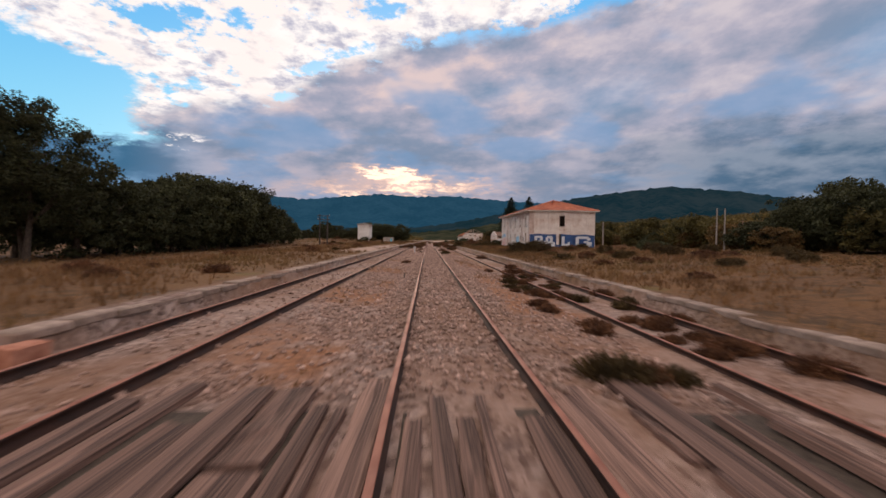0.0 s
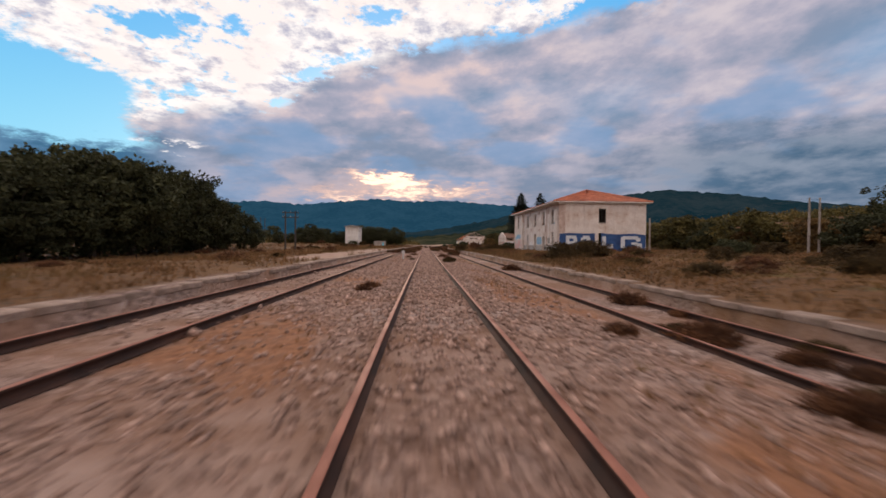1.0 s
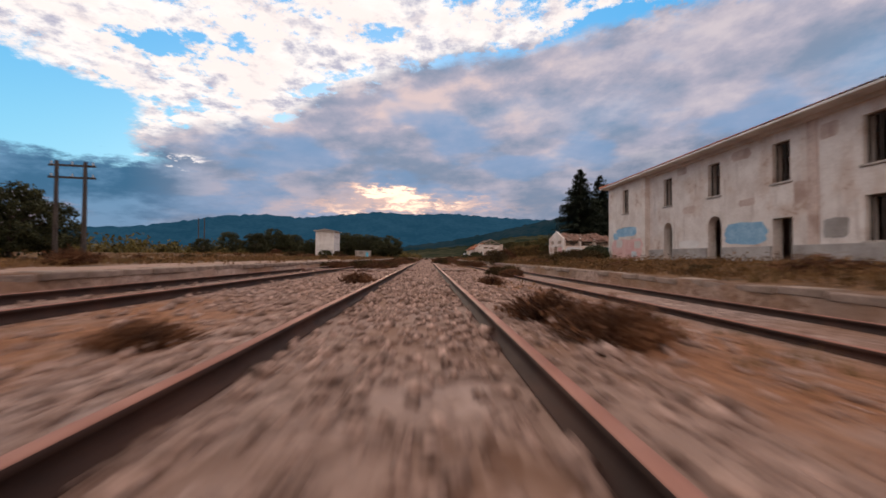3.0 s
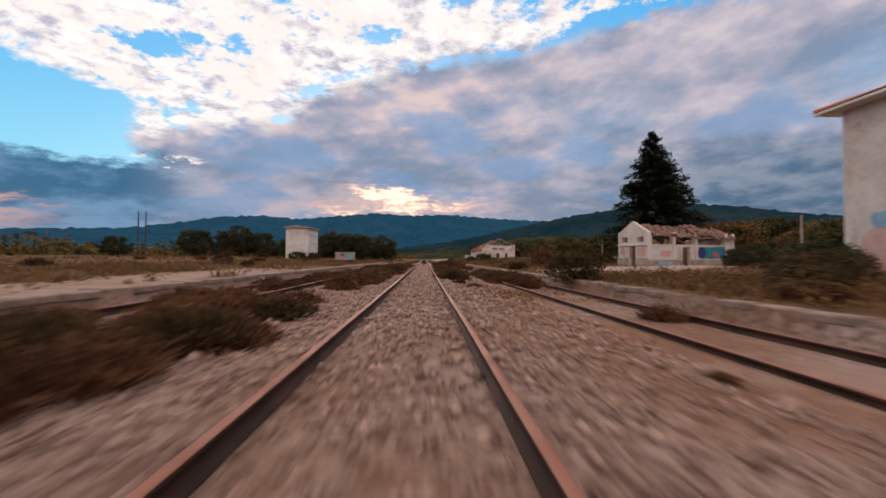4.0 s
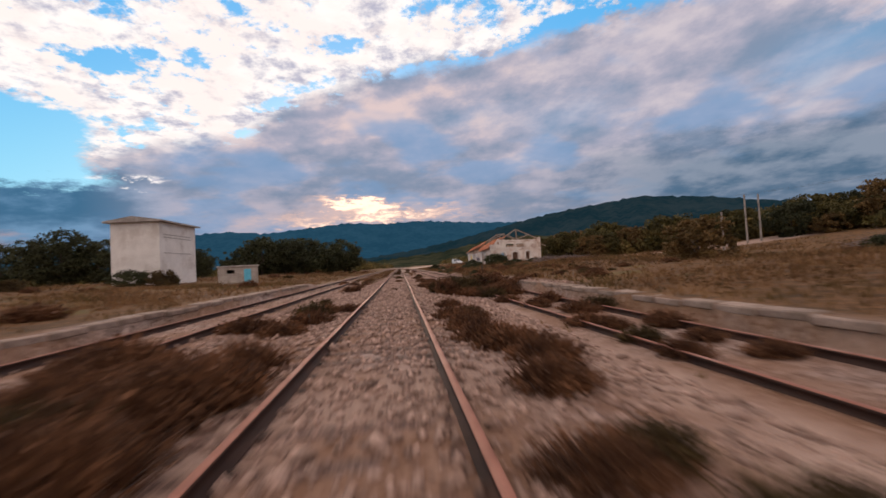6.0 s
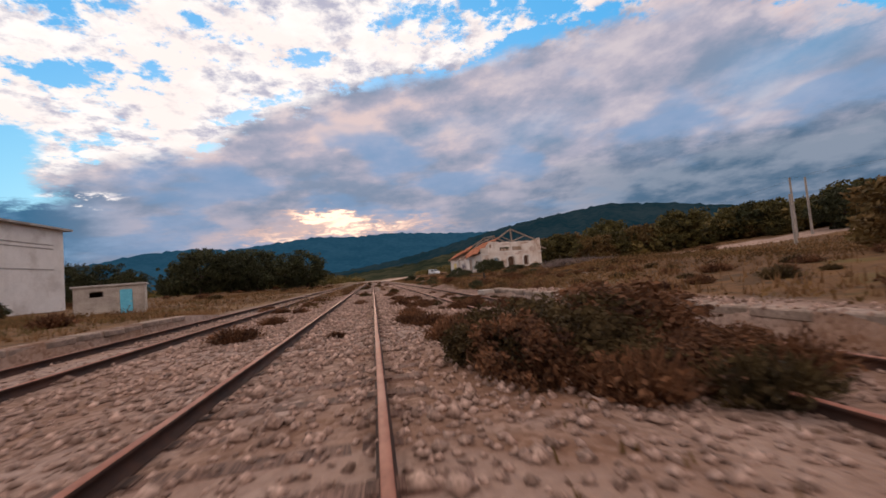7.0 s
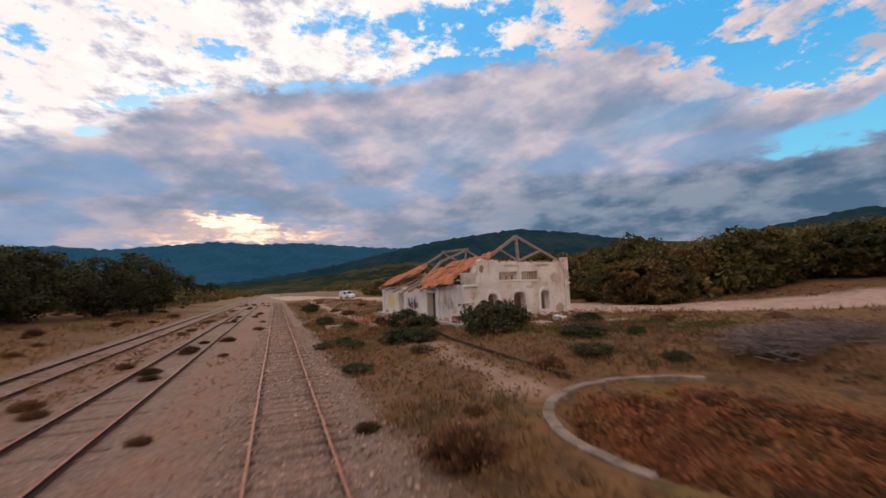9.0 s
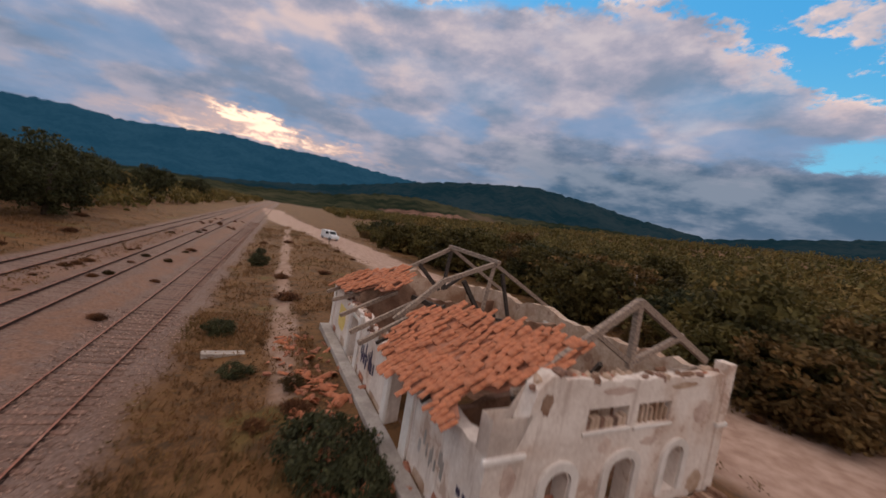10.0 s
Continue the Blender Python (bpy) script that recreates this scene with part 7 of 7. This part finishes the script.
    # the rest of the heather, joined
    V, F, n = [], [], 0
    for me, m in rest:
        co = np.empty(len(me.vertices) * 3)
        me.vertices.foreach_get("co", co)
        V.append(co.reshape(-1, 3) @ np.array(m.to_3x3()).T + np.array(m.translation))
        F.append(np.arange(len(co) // 3).reshape(-1, 4) + n)
        n += len(co) // 3
    ob = new("heather_scrub", mesh_of("heather_scrub", np.concatenate(V), np.concatenate(F), M["heather"]))
    tagged(ob, "dry reddish heather scrub spread over gravel and grassland", "scrub", kind="stuff")


def make_scrub():
    """Low mottled tufts over the grassland on both sides of the tracks."""
    r = np.random.RandomState(77)
    n = 15000
    x = np.concatenate([r.uniform(7.2, 47, n), r.uniform(-46, -7.2, n // 2)])
    y = r.uniform(0, 300, len(x))
    patch = np.sin(x * 0.31 + 2 * np.sin(y * 0.13)) + np.sin(y * 0.23 + 1.7 * np.sin(x * 0.19)) + 0.7 * np.sin(x * 0.9 + y * 0.7)
    keep = (patch > np.where(((y < 70) & (x > 0)) | ((y > 85) & (y < 175) & (x < 0)), -0.35, 0.35)) & (near_line(x, y, ROAD) > 3.6) & (np.hypot(x - 13.8, y - 175.9) > 4.3)
    for x0, x1, y0, y1 in ((15.5, 30, 69.5, 100), (14, 26.5, 193.5, 214.5), (16, 28, 112.5, 119.5), (8, 32, 103, 113.5), (-30, -17, 165, 180)):
        keep &= ~((x > x0) & (x < x1) & (y > y0) & (y < y1))
    x, y = x[keep], y[keep]
    # thicker round the turntable and along the station's platform
    x2 = np.concatenate([r.uniform(7.4, 30, 3200), r.uniform(7.5, 12.5, 1500), r.uniform(-4, -1.5, 500)])
    y2 = np.concatenate([r.uniform(152, 216, 3200), r.uniform(40, 104, 1500), r.uniform(158, 260, 500)])
    ok = (near_line(x2, y2, ROAD) > 3.8) & ~((x2 > 14) & (x2 < 26.5) & (y2 > 194) & (y2 < 214.5)) & (near_line(x2, y2, [(12.9, 188), (12.3, 194)]) > 0.9) & (np.hypot(x2 - 13.8, y2 - 175.9) > 4.6)
    x, y = np.concatenate([x, x2[ok]]), np.concatenate([y, y2[ok]])
    h = r.uniform(0.10, 0.46, len(x)) * r.choice([0.6, 1.0, 1.25], len(x))
    V, F = leaves(r, np.stack([x, y, gz(x, y) + h * 0.35], 1), h * 1.25, 18, 0.058)
    ob = new("grassland_scrub", mesh_of("grassland_scrub", V, F, M["scrub"]))
    tagged(ob, "mottled brown and dull green low scrub over dry grassland", "scrub", kind="stuff")


make_shrubs()
make_scrub()


def make_grass():
    rng = np.random.RandomState(23)

    def field(n, x0, x1, y0, y1):
        return np.stack([rng.uniform(x0, x1, n), rng.uniform(y0, y1, n)], 1)

    P = np.concatenate([field(42000, 6.9, 26, -5, 170), field(16000, 26, 52, 0, 230), field(34000, -22, -6.9, 0, 165), field(9000, -40, -22, 5, 200),
                        field(26000, 7.2, 22, 160, 225), field(12000, -20, -6.5, 156, 260), field(10000, 7, 20, 225, 300), field(9000, 1.6, 4.0, 20, 200), field(7000, -3.9, -1.6, 5, 200), field(9000, 1.5, 6.4, 93, 112)])
    x, y = P.T
    g, r, e = zones(x, y)
    tuft = wave(x, y, 1.1, 2.2) * 0.5 + wave(x, y, 4.0, 0.4) * 0.6
    keep = (rng.uniform(0, 1, len(x)) < np.clip(0.45 + tuft, 0.08, 1.0)) & (r < 0.35)
    keep &= (g < 0.4) | (rng.uniform(0, 1, len(x)) < 0.10 + 0.35 * e)
    keep &= np.hypot(x - 13.8, y - 175.9) > 4.3
    for a, b, c, d in ((16.6, 28.6, 71.3, 98.6), (13.6, 26.2, 195.2, 215), (16.5, 27, 113.2, 119), (-28.2, -23.5, 169.8, 177.8)):
        keep &= ~((x > a) & (x < b) & (y > c) & (y < d))
    x, y = x[keep], y[keep]
    n = len(x)
    k = 3
    x, y = np.repeat(x, k) + rng.normal(0, 0.05, n * k), np.repeat(y, k) + rng.normal(0, 0.05, n * k)
    n *= k
    h = rng.uniform(0.10, 0.34, n) * np.clip(1 + 0.5 * wave(x, y, 3.0, 1.5), 0.5, 1.7) * np.where(np.abs(x) < 6.5, 0.45, 1.0)
    foot = np.stack([x, y, gz(x, y) - 0.02], 1)
    tip = foot + np.stack([rng.normal(0, 0.35, n) * h, rng.normal(0, 0.35, n) * h, h], 1)
    t = rng.uniform(0, 2 * math.pi, n)
    s = np.stack([np.cos(t), np.sin(t), 0 * t], 1) * (rng.uniform(0.012, 0.028, n) * (1 + np.abs(x) / 40))[:, None]
    V = np.stack([foot - s, foot + s, tip], 1).reshape(-1, 3)
    ob = new("dry_grass", mesh_of("dry_grass", V, np.arange(3 * n).reshape(n, 3), M["straw"]))
    tagged(ob, "dry straw-coloured grass over the old platforms and fields", "grass", kind="stuff")


make_grass()


def make_stones():
    """Crushed stone on the track bed, joined into one mass."""
    rng = np.random.RandomState(29)
    n = 84000
    x = np.concatenate([rng.uniform(-3.6, 3.6, n), rng.uniform(3.4, 7.6, 12000), rng.uniform(-6.3, -3.4, 6000)])
    y = np.concatenate([rng.uniform(2, 175, n), rng.uniform(140, 215, 12000), rng.uniform(2, 175, 6000)])
    g, r, e = zones(x, y)
    keep = (rng.uniform(0, 1, len(x)) < 1.0 - 0.75 * e) & ~((y < 4.6) & (np.abs(x) < 3.6)) & (np.abs(np.abs(x) - 0.87) > 0.09)
    x, y = x[keep], y[keep]
    n = len(x)
    s = rng.uniform(0.02, 0.068, n) * np.where(rng.uniform(0, 1, n) < 0.03, 1.8, 1.0)
    base = np.array([(1, 0, 0), (-1, 0, 0), (0, 1, 0), (0, -1, 0), (0, 0, 1), (0, 0, -1)], float)
    V = base[None] * s[:, None, None] * rng.uniform(0.55, 1.25, (n, 6, 1))
    a = rng.uniform(0, 2 * math.pi, n)
    c, q = np.cos(a)[:, None], np.sin(a)[:, None]
    V = np.stack([V[..., 0] * c - V[..., 1] * q, V[..., 0] * q + V[..., 1] * c, V[..., 2] * 0.8], -1) + rng.normal(0, 0.12, (n, 6, 3)) * s[:, None, None]
    V += np.stack([x, y, gz(x, y) + s * 0.25], 1)[:, None]
    tri = np.array([(0, 2, 4), (2, 1, 4), (1, 3, 4), (3, 0, 4), (2, 0, 5), (1, 2, 5), (3, 1, 5), (0, 3, 5)])
    F = (np.arange(n)[:, None, None] * 6 + tri[None]).reshape(-1, 3)
    ob = new("ballast", mesh_of("ballast", V.reshape(-1, 3), F, M["stone"]))
    tagged(ob, "pale crushed stone ballast between the rails", "gravel", kind="stuff")


make_stones()

# ---- poles, posts and clutter ----


def pole_pair(x, y, h, gap, label, turn=0.0, arms=True, material="pole_wood"):
    z = float(gz(x, y))
    ob = thing("power_pole", pose(x, y, z, 0, 0, turn), label, "pole", "power poles")
    for s in (-1, 1) if gap else (0,):
        bm = bmesh.new()
        rod(bm, (s * gap / 2, 0, -0.5), (s * gap / 2, 0, h), 0.15, 0.10, 10)
        part("pole", bm, M[material], ob)
    if arms:
        for k, zz in enumerate((h - 0.25, h - 1.0)):
            bm = bmesh.new()
            squared(bm, (-gap / 2 - 0.5, 0.14, zz), (gap / 2 + 0.5, 0.14, zz), 0.10, 0.12)
            arm = part("cross_arm", bm, M[material], ob)
            for q in (-1, 0, 1):
                bm = bmesh.new()
                rod(bm, (q * (gap / 2 + 0.35), 0.14, zz + 0.06), (q * (gap / 2 + 0.35), 0.14, zz + 0.24), 0.05, 0.035, 8)
                part("insulator", bm, M["post_white"], arm)
    return ob


pole_pair(49.5, 69.8, 7.2, 1.4, "pair of pale concrete power poles in dry grass", 0, False)
pole_pair(51.6, 179.9, 7.0, 2.2, "pair of pale concrete power poles in dry grass", 0, False)
pole_pair(47.7, 221.4, 4.5, 0, "single thin grey pole at the edge of the wood", 0, False)
pole_pair(33.0, 79.0, 5.0, 0, "single thin grey pole beside the station house", 0, False)
pole_pair(37.5, 121.0, 5.0, 0, "single thin grey pole near the shed", 0, False)
pole_pair(38.5, 170.0, 4.6, 0, "single thin grey pole in the grass", 0, False)
pole_pair(-21.8, 86.3, 6.2, 1.5, "old tarred telegraph pole pair with two cross arms", 12, True, "pole_dark")
pole_pair(-57.8, 169.7, 9.2, 1.4, "old tarred telegraph pole pair beside a tree", 8, False, "pole_dark")


def make_wire(a, b, sag):
    cu = bpy.data.curves.new("overhead_wire", "CURVE")
    cu.dimensions, cu.bevel_depth, cu.bevel_resolution = "3D", 0.008, 1
    sp = cu.splines.new("POLY")
    sp.points.add(16)
    for k in range(17):
        t = k / 16
        p = Vector(a).lerp(Vector(b), t) - Vector((0, 0, sag * 4 * t * (1 - t)))
        sp.points[k].co = (*p, 1)
    cu.materials.append(M["wire"])
    tagged(new("overhead_wire", cu), "thin sagging overhead wire between poles", "wire", "overhead wires")


for dx in (-0.75, 0.75):
    make_wire((49.8 + dx, 179.9, float(gz(51.6, 179.9)) + 6.9), (49.5 + dx, 69.8, float(gz(49.5, 69.8)) + 7.1), 1.2)
make_wire((51.6, 179.9, float(gz(51.6, 179.9)) + 6.9), (47.7, 221.4, float(gz(47.7, 221.4)) + 4.4), 0.5)
make_wire((47.7, 221.4, float(gz(47.7, 221.4)) + 4.4), (40.0, 300.0, float(gz(40, 300)) + 4.6), 0.7)


def make_marker():
    ob = thing("track_marker", Matrix.Translation((-2.27, 57.0, 0.02)), "low white painted track marker with a rounded head", "marker post")
    bm = bmesh.new()
    rod(bm, (0, 0, -0.1), (0, 0, 0.55), 0.085, 0.075, 12)
    part("post", bm, M["post_white"], ob)
    bm = bmesh.new()
    n = 16
    ring = [(0.15 * math.cos(math.pi * k / n), -0.06, 0.74 + 0.12 * math.sin(math.pi * k / n)) for k in range(n + 1)] + [(-0.11, -0.06, 0.5), (0.11, -0.06, 0.5)]
    sheet(bm, ring, 0.12, (0, 1, 0))
    part("head", bm, M["post_white"], ob)


make_marker()


def small_post(x, y, h, r, material, label, lean=0.0):
    bm = bmesh.new()
    rod(bm, (0, 0, -0.15), (lean * h, 0, h), r, r * 0.8, 8)
    rod(bm, (lean * h, 0, h), (lean * h, 0, h + 0.03), r * 1.25, r * 1.1, 8)
    ob = part("short_post", bm, M[material], None)
    ob.matrix_world = Matrix.Translation((x, y, float(gz(x, y))))
    tagged(ob, label, "post", "short posts")


small_post(-1.9, 134.8, 0.24, 0.035, "pole_dark", "short dark metal post in the gravel")
small_post(-1.55, 19.2, 0.24, 0.03, "pole_dark", "short dark metal post in the gravel", 0.1)
small_post(7.2, 104.9, 0.75, 0.05, "pole_dark", "short weathered wooden post on the platform", 0.05)
small_post(9.4, 169.8, 0.85, 0.09, "pole_dark", "short mossy wooden post in dry grass", -0.05)


def make_turntable():
    cx, cy, r = 13.8, 175.9, 3.8
    z = 0.36
    ob = thing("turntable_pit", Matrix.Translation((cx, cy, z)), "round overgrown turntable pit with a pale concrete rim", "turntable", kind="structure")
    n = 40
    for k in range(5, 22):
        a0, a1 = 2 * math.pi * k / n, 2 * math.pi * (k + 0.985) / n
        bm = bmesh.new()
        lift = float(gz(cx + math.cos(a0) * 4.05, cy + math.sin(a0) * 4.05)) - z - 0.01 + 0.012 * math.sin(k * 2.3)
        pts = [(math.cos(a) * q, math.sin(a) * q, -0.45 + lift) for a, q in ((a0, r - 0.06), (a0, r + 0.2), (a1, r + 0.2), (a1, r - 0.06))]
        sheet(bm, pts, 0.5, (0, 0, 1))
        part("rim_stone", bm, M["rim"], ob)


make_turntable()


def make_pit_litter():
    """Dead rust-red bracken over the floor of the pit."""
    r = np.random.RandomState(61)
    a, q = r.uniform(0, 2 * math.pi, 900), 3.35 * np.sqrt(r.uniform(0, 1, 900))
    x, y = 13.8 + q * np.cos(a), 175.9 + q * np.sin(a)
    keep = wave(x, y, 0.9, 1.0) > -0.45 + 0.12 * (x - 13.8)
    x, y = x[keep], y[keep]
    h = r.uniform(0.10, 0.34, len(x))
    V, F = leaves(r, np.stack([x, y, gz(x, y) + h * 0.5], 1), h * 1.1, 26, 0.06)
    tagged(new("bracken_litter", mesh_of("bracken_litter", V, F, M["bracken"])), "rust-red dead bracken lying in the turntable pit", "bracken", kind="stuff")


make_pit_litter()


def slab(x, y, w, d, h, turn, material, label, tilt=0.0, name="concrete_slab"):
    bm = bmesh.new()
    box(bm, -w / 2, w / 2, -d / 2, d / 2, -0.1, h, 0.03)
    bmesh.ops.subdivide_edges(bm, edges=bm.edges[:], cuts=1)
    for v in bm.verts:
        v.co += Vector((noise.random() - 0.5, noise.random() - 0.5, noise.random() - 0.5)) * 0.05
    ob = part(name, bm, M[material], None)
    ob.matrix_world = pose(x, y, float(gz(x, y)), tilt, 0, turn)
    tagged(ob, label, "slab", "loose slabs")


slab(6.95, 160.3, 0.95, 0.7, 0.22, 10, "concrete", "broken pale concrete block lying by the track")
slab(9.67, 207.7, 1.8, 0.5, 0.14, 8, "concrete", "long pale concrete block lying in the grass")
slab(18.9, 190.2, 1.1, 0.8, 0.14, 20, "kerb", "pale broken slab lying in dry grass", 6)
slab(21.2, 191.6, 1.1, 0.7, 0.20, 40, "post_white", "crumpled pale sheet lying by the ruin", 12, "rubbish_sheet")
slab(22.6, 190.6, 0.7, 0.5, 0.2, 10, "concrete", "grey concrete lump lying by the ruin", -8)
slab(23.0, 189.0, 1.7, 0.6, 0.08, -15, "kerb", "pale broken slab lying in dry grass")
slab(21.3, 187.4, 1.2, 0.4, 0.08, -10, "kerb", "pale broken slab lying in dry grass")
slab(-6.2, 5.9, 0.32, 0.6, 0.3, 0, "brick_red", "orange clay block at the platform's end", 0, "clay_block")


def make_rubble():
    rng = random.Random(40)
    bm = bmesh.new()
    box(bm, -0.12, 0.12, -0.06, 0.06, -0.035, 0.035, 0.006)
    me = bpy.data.meshes.new("brick")
    bm.to_mesh(me)
    bm.free()
    me.materials.append(M["brick_red"])
    heap = thing("brick_rubble", Matrix.Translation((13.9, 199.0, float(gz(13.9, 199.0)))), "scattered red brick and tile rubble along the ruined wall", "rubble")
    for k in range(170):
        v = rng.uniform(-3, 11)
        u = rng.gauss(0, 0.7) - v * 0.1
        z = float(gz(13.9 + u, 199 + v)) - float(gz(13.9, 199.0))
        s = rng.uniform(0.7, 1.6)
        piece("brick", me if rng.random() < 0.6 else TILE, heap, pose(u, v, z + rng.uniform(0.0, 0.1), rng.uniform(-40, 40), rng.uniform(-40, 40), rng.uniform(0, 360)) @ Matrix.Scale(s, 4))


make_rubble()


def make_branches():
    rng = np.random.RandomState(44)
    n = 1300
    V, F = [], []
    for k in range(n):
        c = np.array([rng.normal(0, 1.35), rng.normal(0, 0.7), abs(rng.normal(0, 0.30)) + 0.05])
        d = np.array([rng.normal(1, 0.6), rng.normal(0, 0.6), rng.normal(0, 0.22)])
        d = d / np.linalg.norm(d) * rng.uniform(0.35, 1.1)
        w = rng.uniform(0.008, 0.022)
        s = np.cross(d, (0, 0, 1.0))
        s = s / np.linalg.norm(s) * w
        u = np.array([0, 0, w])
        i = 6 * k
        V += [c - d + s, c - d - s, c - d + u * 1.6, c + d + s * 0.5, c + d - s * 0.5, c + d + u]
        F += [(i, i + 1, i + 4, i + 3), (i + 1, i + 2, i + 5, i + 4), (i + 2, i, i + 3, i + 5)]
    me = mesh_of("brushwood", np.array(V), np.array(F), M["twig"])
    for x, y, s, t in ((20.9, 179.0, 0.8, 14), (39.5, 152.0, 1.4, 70), (23.4, 178.7, 0.75, -10)):
        ob = new("brushwood", me)
        ob.matrix_world = pose(x, y, float(gz(x, y)), 0, 0, t) @ Matrix.Scale(s, 4)
        tagged(ob, "heap of cut dead branches lying in dry grass", "brushwood", kind="stuff")


make_branches()


def make_car(x, y, turn):
    car = thing("parked_van", pose(x, y, float(gz(x, y)), 0, 0, turn), "small white van parked on the gravel road", "van")
    bm = bmesh.new()
    prof = [(-2.1, 0.35), (-2.15, 0.75), (-2.0, 1.0), (-1.25, 1.08), (-0.6, 1.75), (1.9, 1.82), (2.05, 1.6), (2.1, 0.35)]
    sheet(bm, [(-0.85, p, z) for p, z in prof], 1.7, (1, 0, 0))
    bmesh.ops.bevel(bm, geom=bm.edges[:], offset=0.05, segments=2, affect="EDGES")
    part("body", bm, M["car_paint"], car)
    for s in (-1, 1):
        bm = bmesh.new()
        box(bm, s * 0.855 - 0.008, s * 0.855 + 0.008, -0.85, 0.3, 1.12, 1.6)
        part("side_window", bm, M["glass_dark"], car)
        for q in (-1.35, 1.35):
            bm = bmesh.new()
            rod(bm, (s * 0.72, q, 0.32), (s * 0.9, q, 0.32), 0.32, 0.32, 18)
            w = part("tyre", bm, M["rubber"], car)
            bm = bmesh.new()
            rod(bm, (s * 0.88, q, 0.32), (s * 0.92, q, 0.32), 0.19, 0.17, 14)
            part("rim", bm, M["metal_grey"], w)
    bm = bmesh.new()
    sheet(bm, [(-0.72, -1.19, 1.14), (0.72, -1.19, 1.14), (0.66, -0.68, 1.68), (-0.66, -0.68, 1.68)], 0.02, (0, -0.7, 0.7))
    part("windscreen", bm, M["glass_dark"], car)
    bm = bmesh.new()
    box(bm, -0.7, 0.7, 2.09, 2.12, 1.1, 1.6)
    part("rear_window", bm, M["glass_dark"], car)


make_car(20.6, 272.5, 25)


def make_old_rail():
    """A old rusty rail in the grass beside the pit, with the pale strip of its bed."""
    a, b = Vector((13.4, 171.8)), Vector((13.6, 160.5))
    ob = thing("old_rail", Matrix.Identity(4), "old rusty rail in dry grass beside a round pit", "rail")
    n = 14
    for k in range(n):
        p, q = a.lerp(b, k / n), a.lerp(b, (k + 1) / n - 0.0015)
        bm = bmesh.new()
        squared(bm, (p.x, p.y, float(gz(p.x, p.y)) + 0.10), (q.x, q.y, float(gz(q.x, q.y)) + 0.10), 0.08, 0.15)
        part("rail_length", bm, M["rail"], ob)
        bm = bmesh.new()
        squared(bm, (p.x - 0.45, p.y, float(gz(p.x - 0.45, p.y)) - 0.03), (q.x - 0.45, q.y, float(gz(q.x - 0.45, q.y)) - 0.03), 0.5, 0.14)
        part("bed_slab", bm, M["kerb"], ob)


make_old_rail()


def make_strip_rail():
    """A half-buried rusty rail along the gravel strip in front of the ruin."""
    way = [Vector((13.15, 180.5)), Vector((13.2, 186.0)), Vector((13.4, 190.0)), Vector((13.75, 194.0))]
    ob = thing("buried_rail", Matrix.Identity(4), "half-buried rusty rail along a strip of gravel", "rail")
    for p, q in zip(way[:-1], way[1:]):
        bm = bmesh.new()
        squared(bm, (p.x, p.y, float(gz(p.x, p.y)) + 0.06), (q.x, q.y, float(gz(q.x, q.y)) + 0.06), 0.08, 0.16)
        part("rail_length", bm, M["rail"], ob)


make_strip_rail()


def make_green_grass():
    rng = np.random.RandomState(61)
    spots = [(18.6, 187.7, 1.5, 0.8), (20.4, 186.0, 1.3, 0.7), (22.6, 187.2, 1.6, 0.6), (24.6, 184.6, 1.4, 0.6)]
    P = np.concatenate([np.stack([rng.normal(x, w, 1800), rng.normal(y, d, 1800)], 1) for x, y, w, d in spots])
    x, y = P.T
    n = len(x)
    h = rng.uniform(0.05, 0.16, n)
    foot = np.stack([x, y, gz(x, y) - 0.01], 1)
    tip = foot + np.stack([rng.normal(0, 0.4, n) * h, rng.normal(0, 0.4, n) * h, h], 1)
    t = rng.uniform(0, 2 * math.pi, n)
    s = np.stack([np.cos(t), np.sin(t), 0 * t], 1) * rng.uniform(0.012, 0.03, n)[:, None]
    ob = new("green_grass", mesh_of("green_grass", np.stack([foot - s, foot + s, tip], 1).reshape(-1, 3), np.arange(3 * n).reshape(n, 3), M["green_grass"]))
    tagged(ob, "fresh green grass in damp patches near the ruin", "grass", kind="stuff")


make_green_grass()
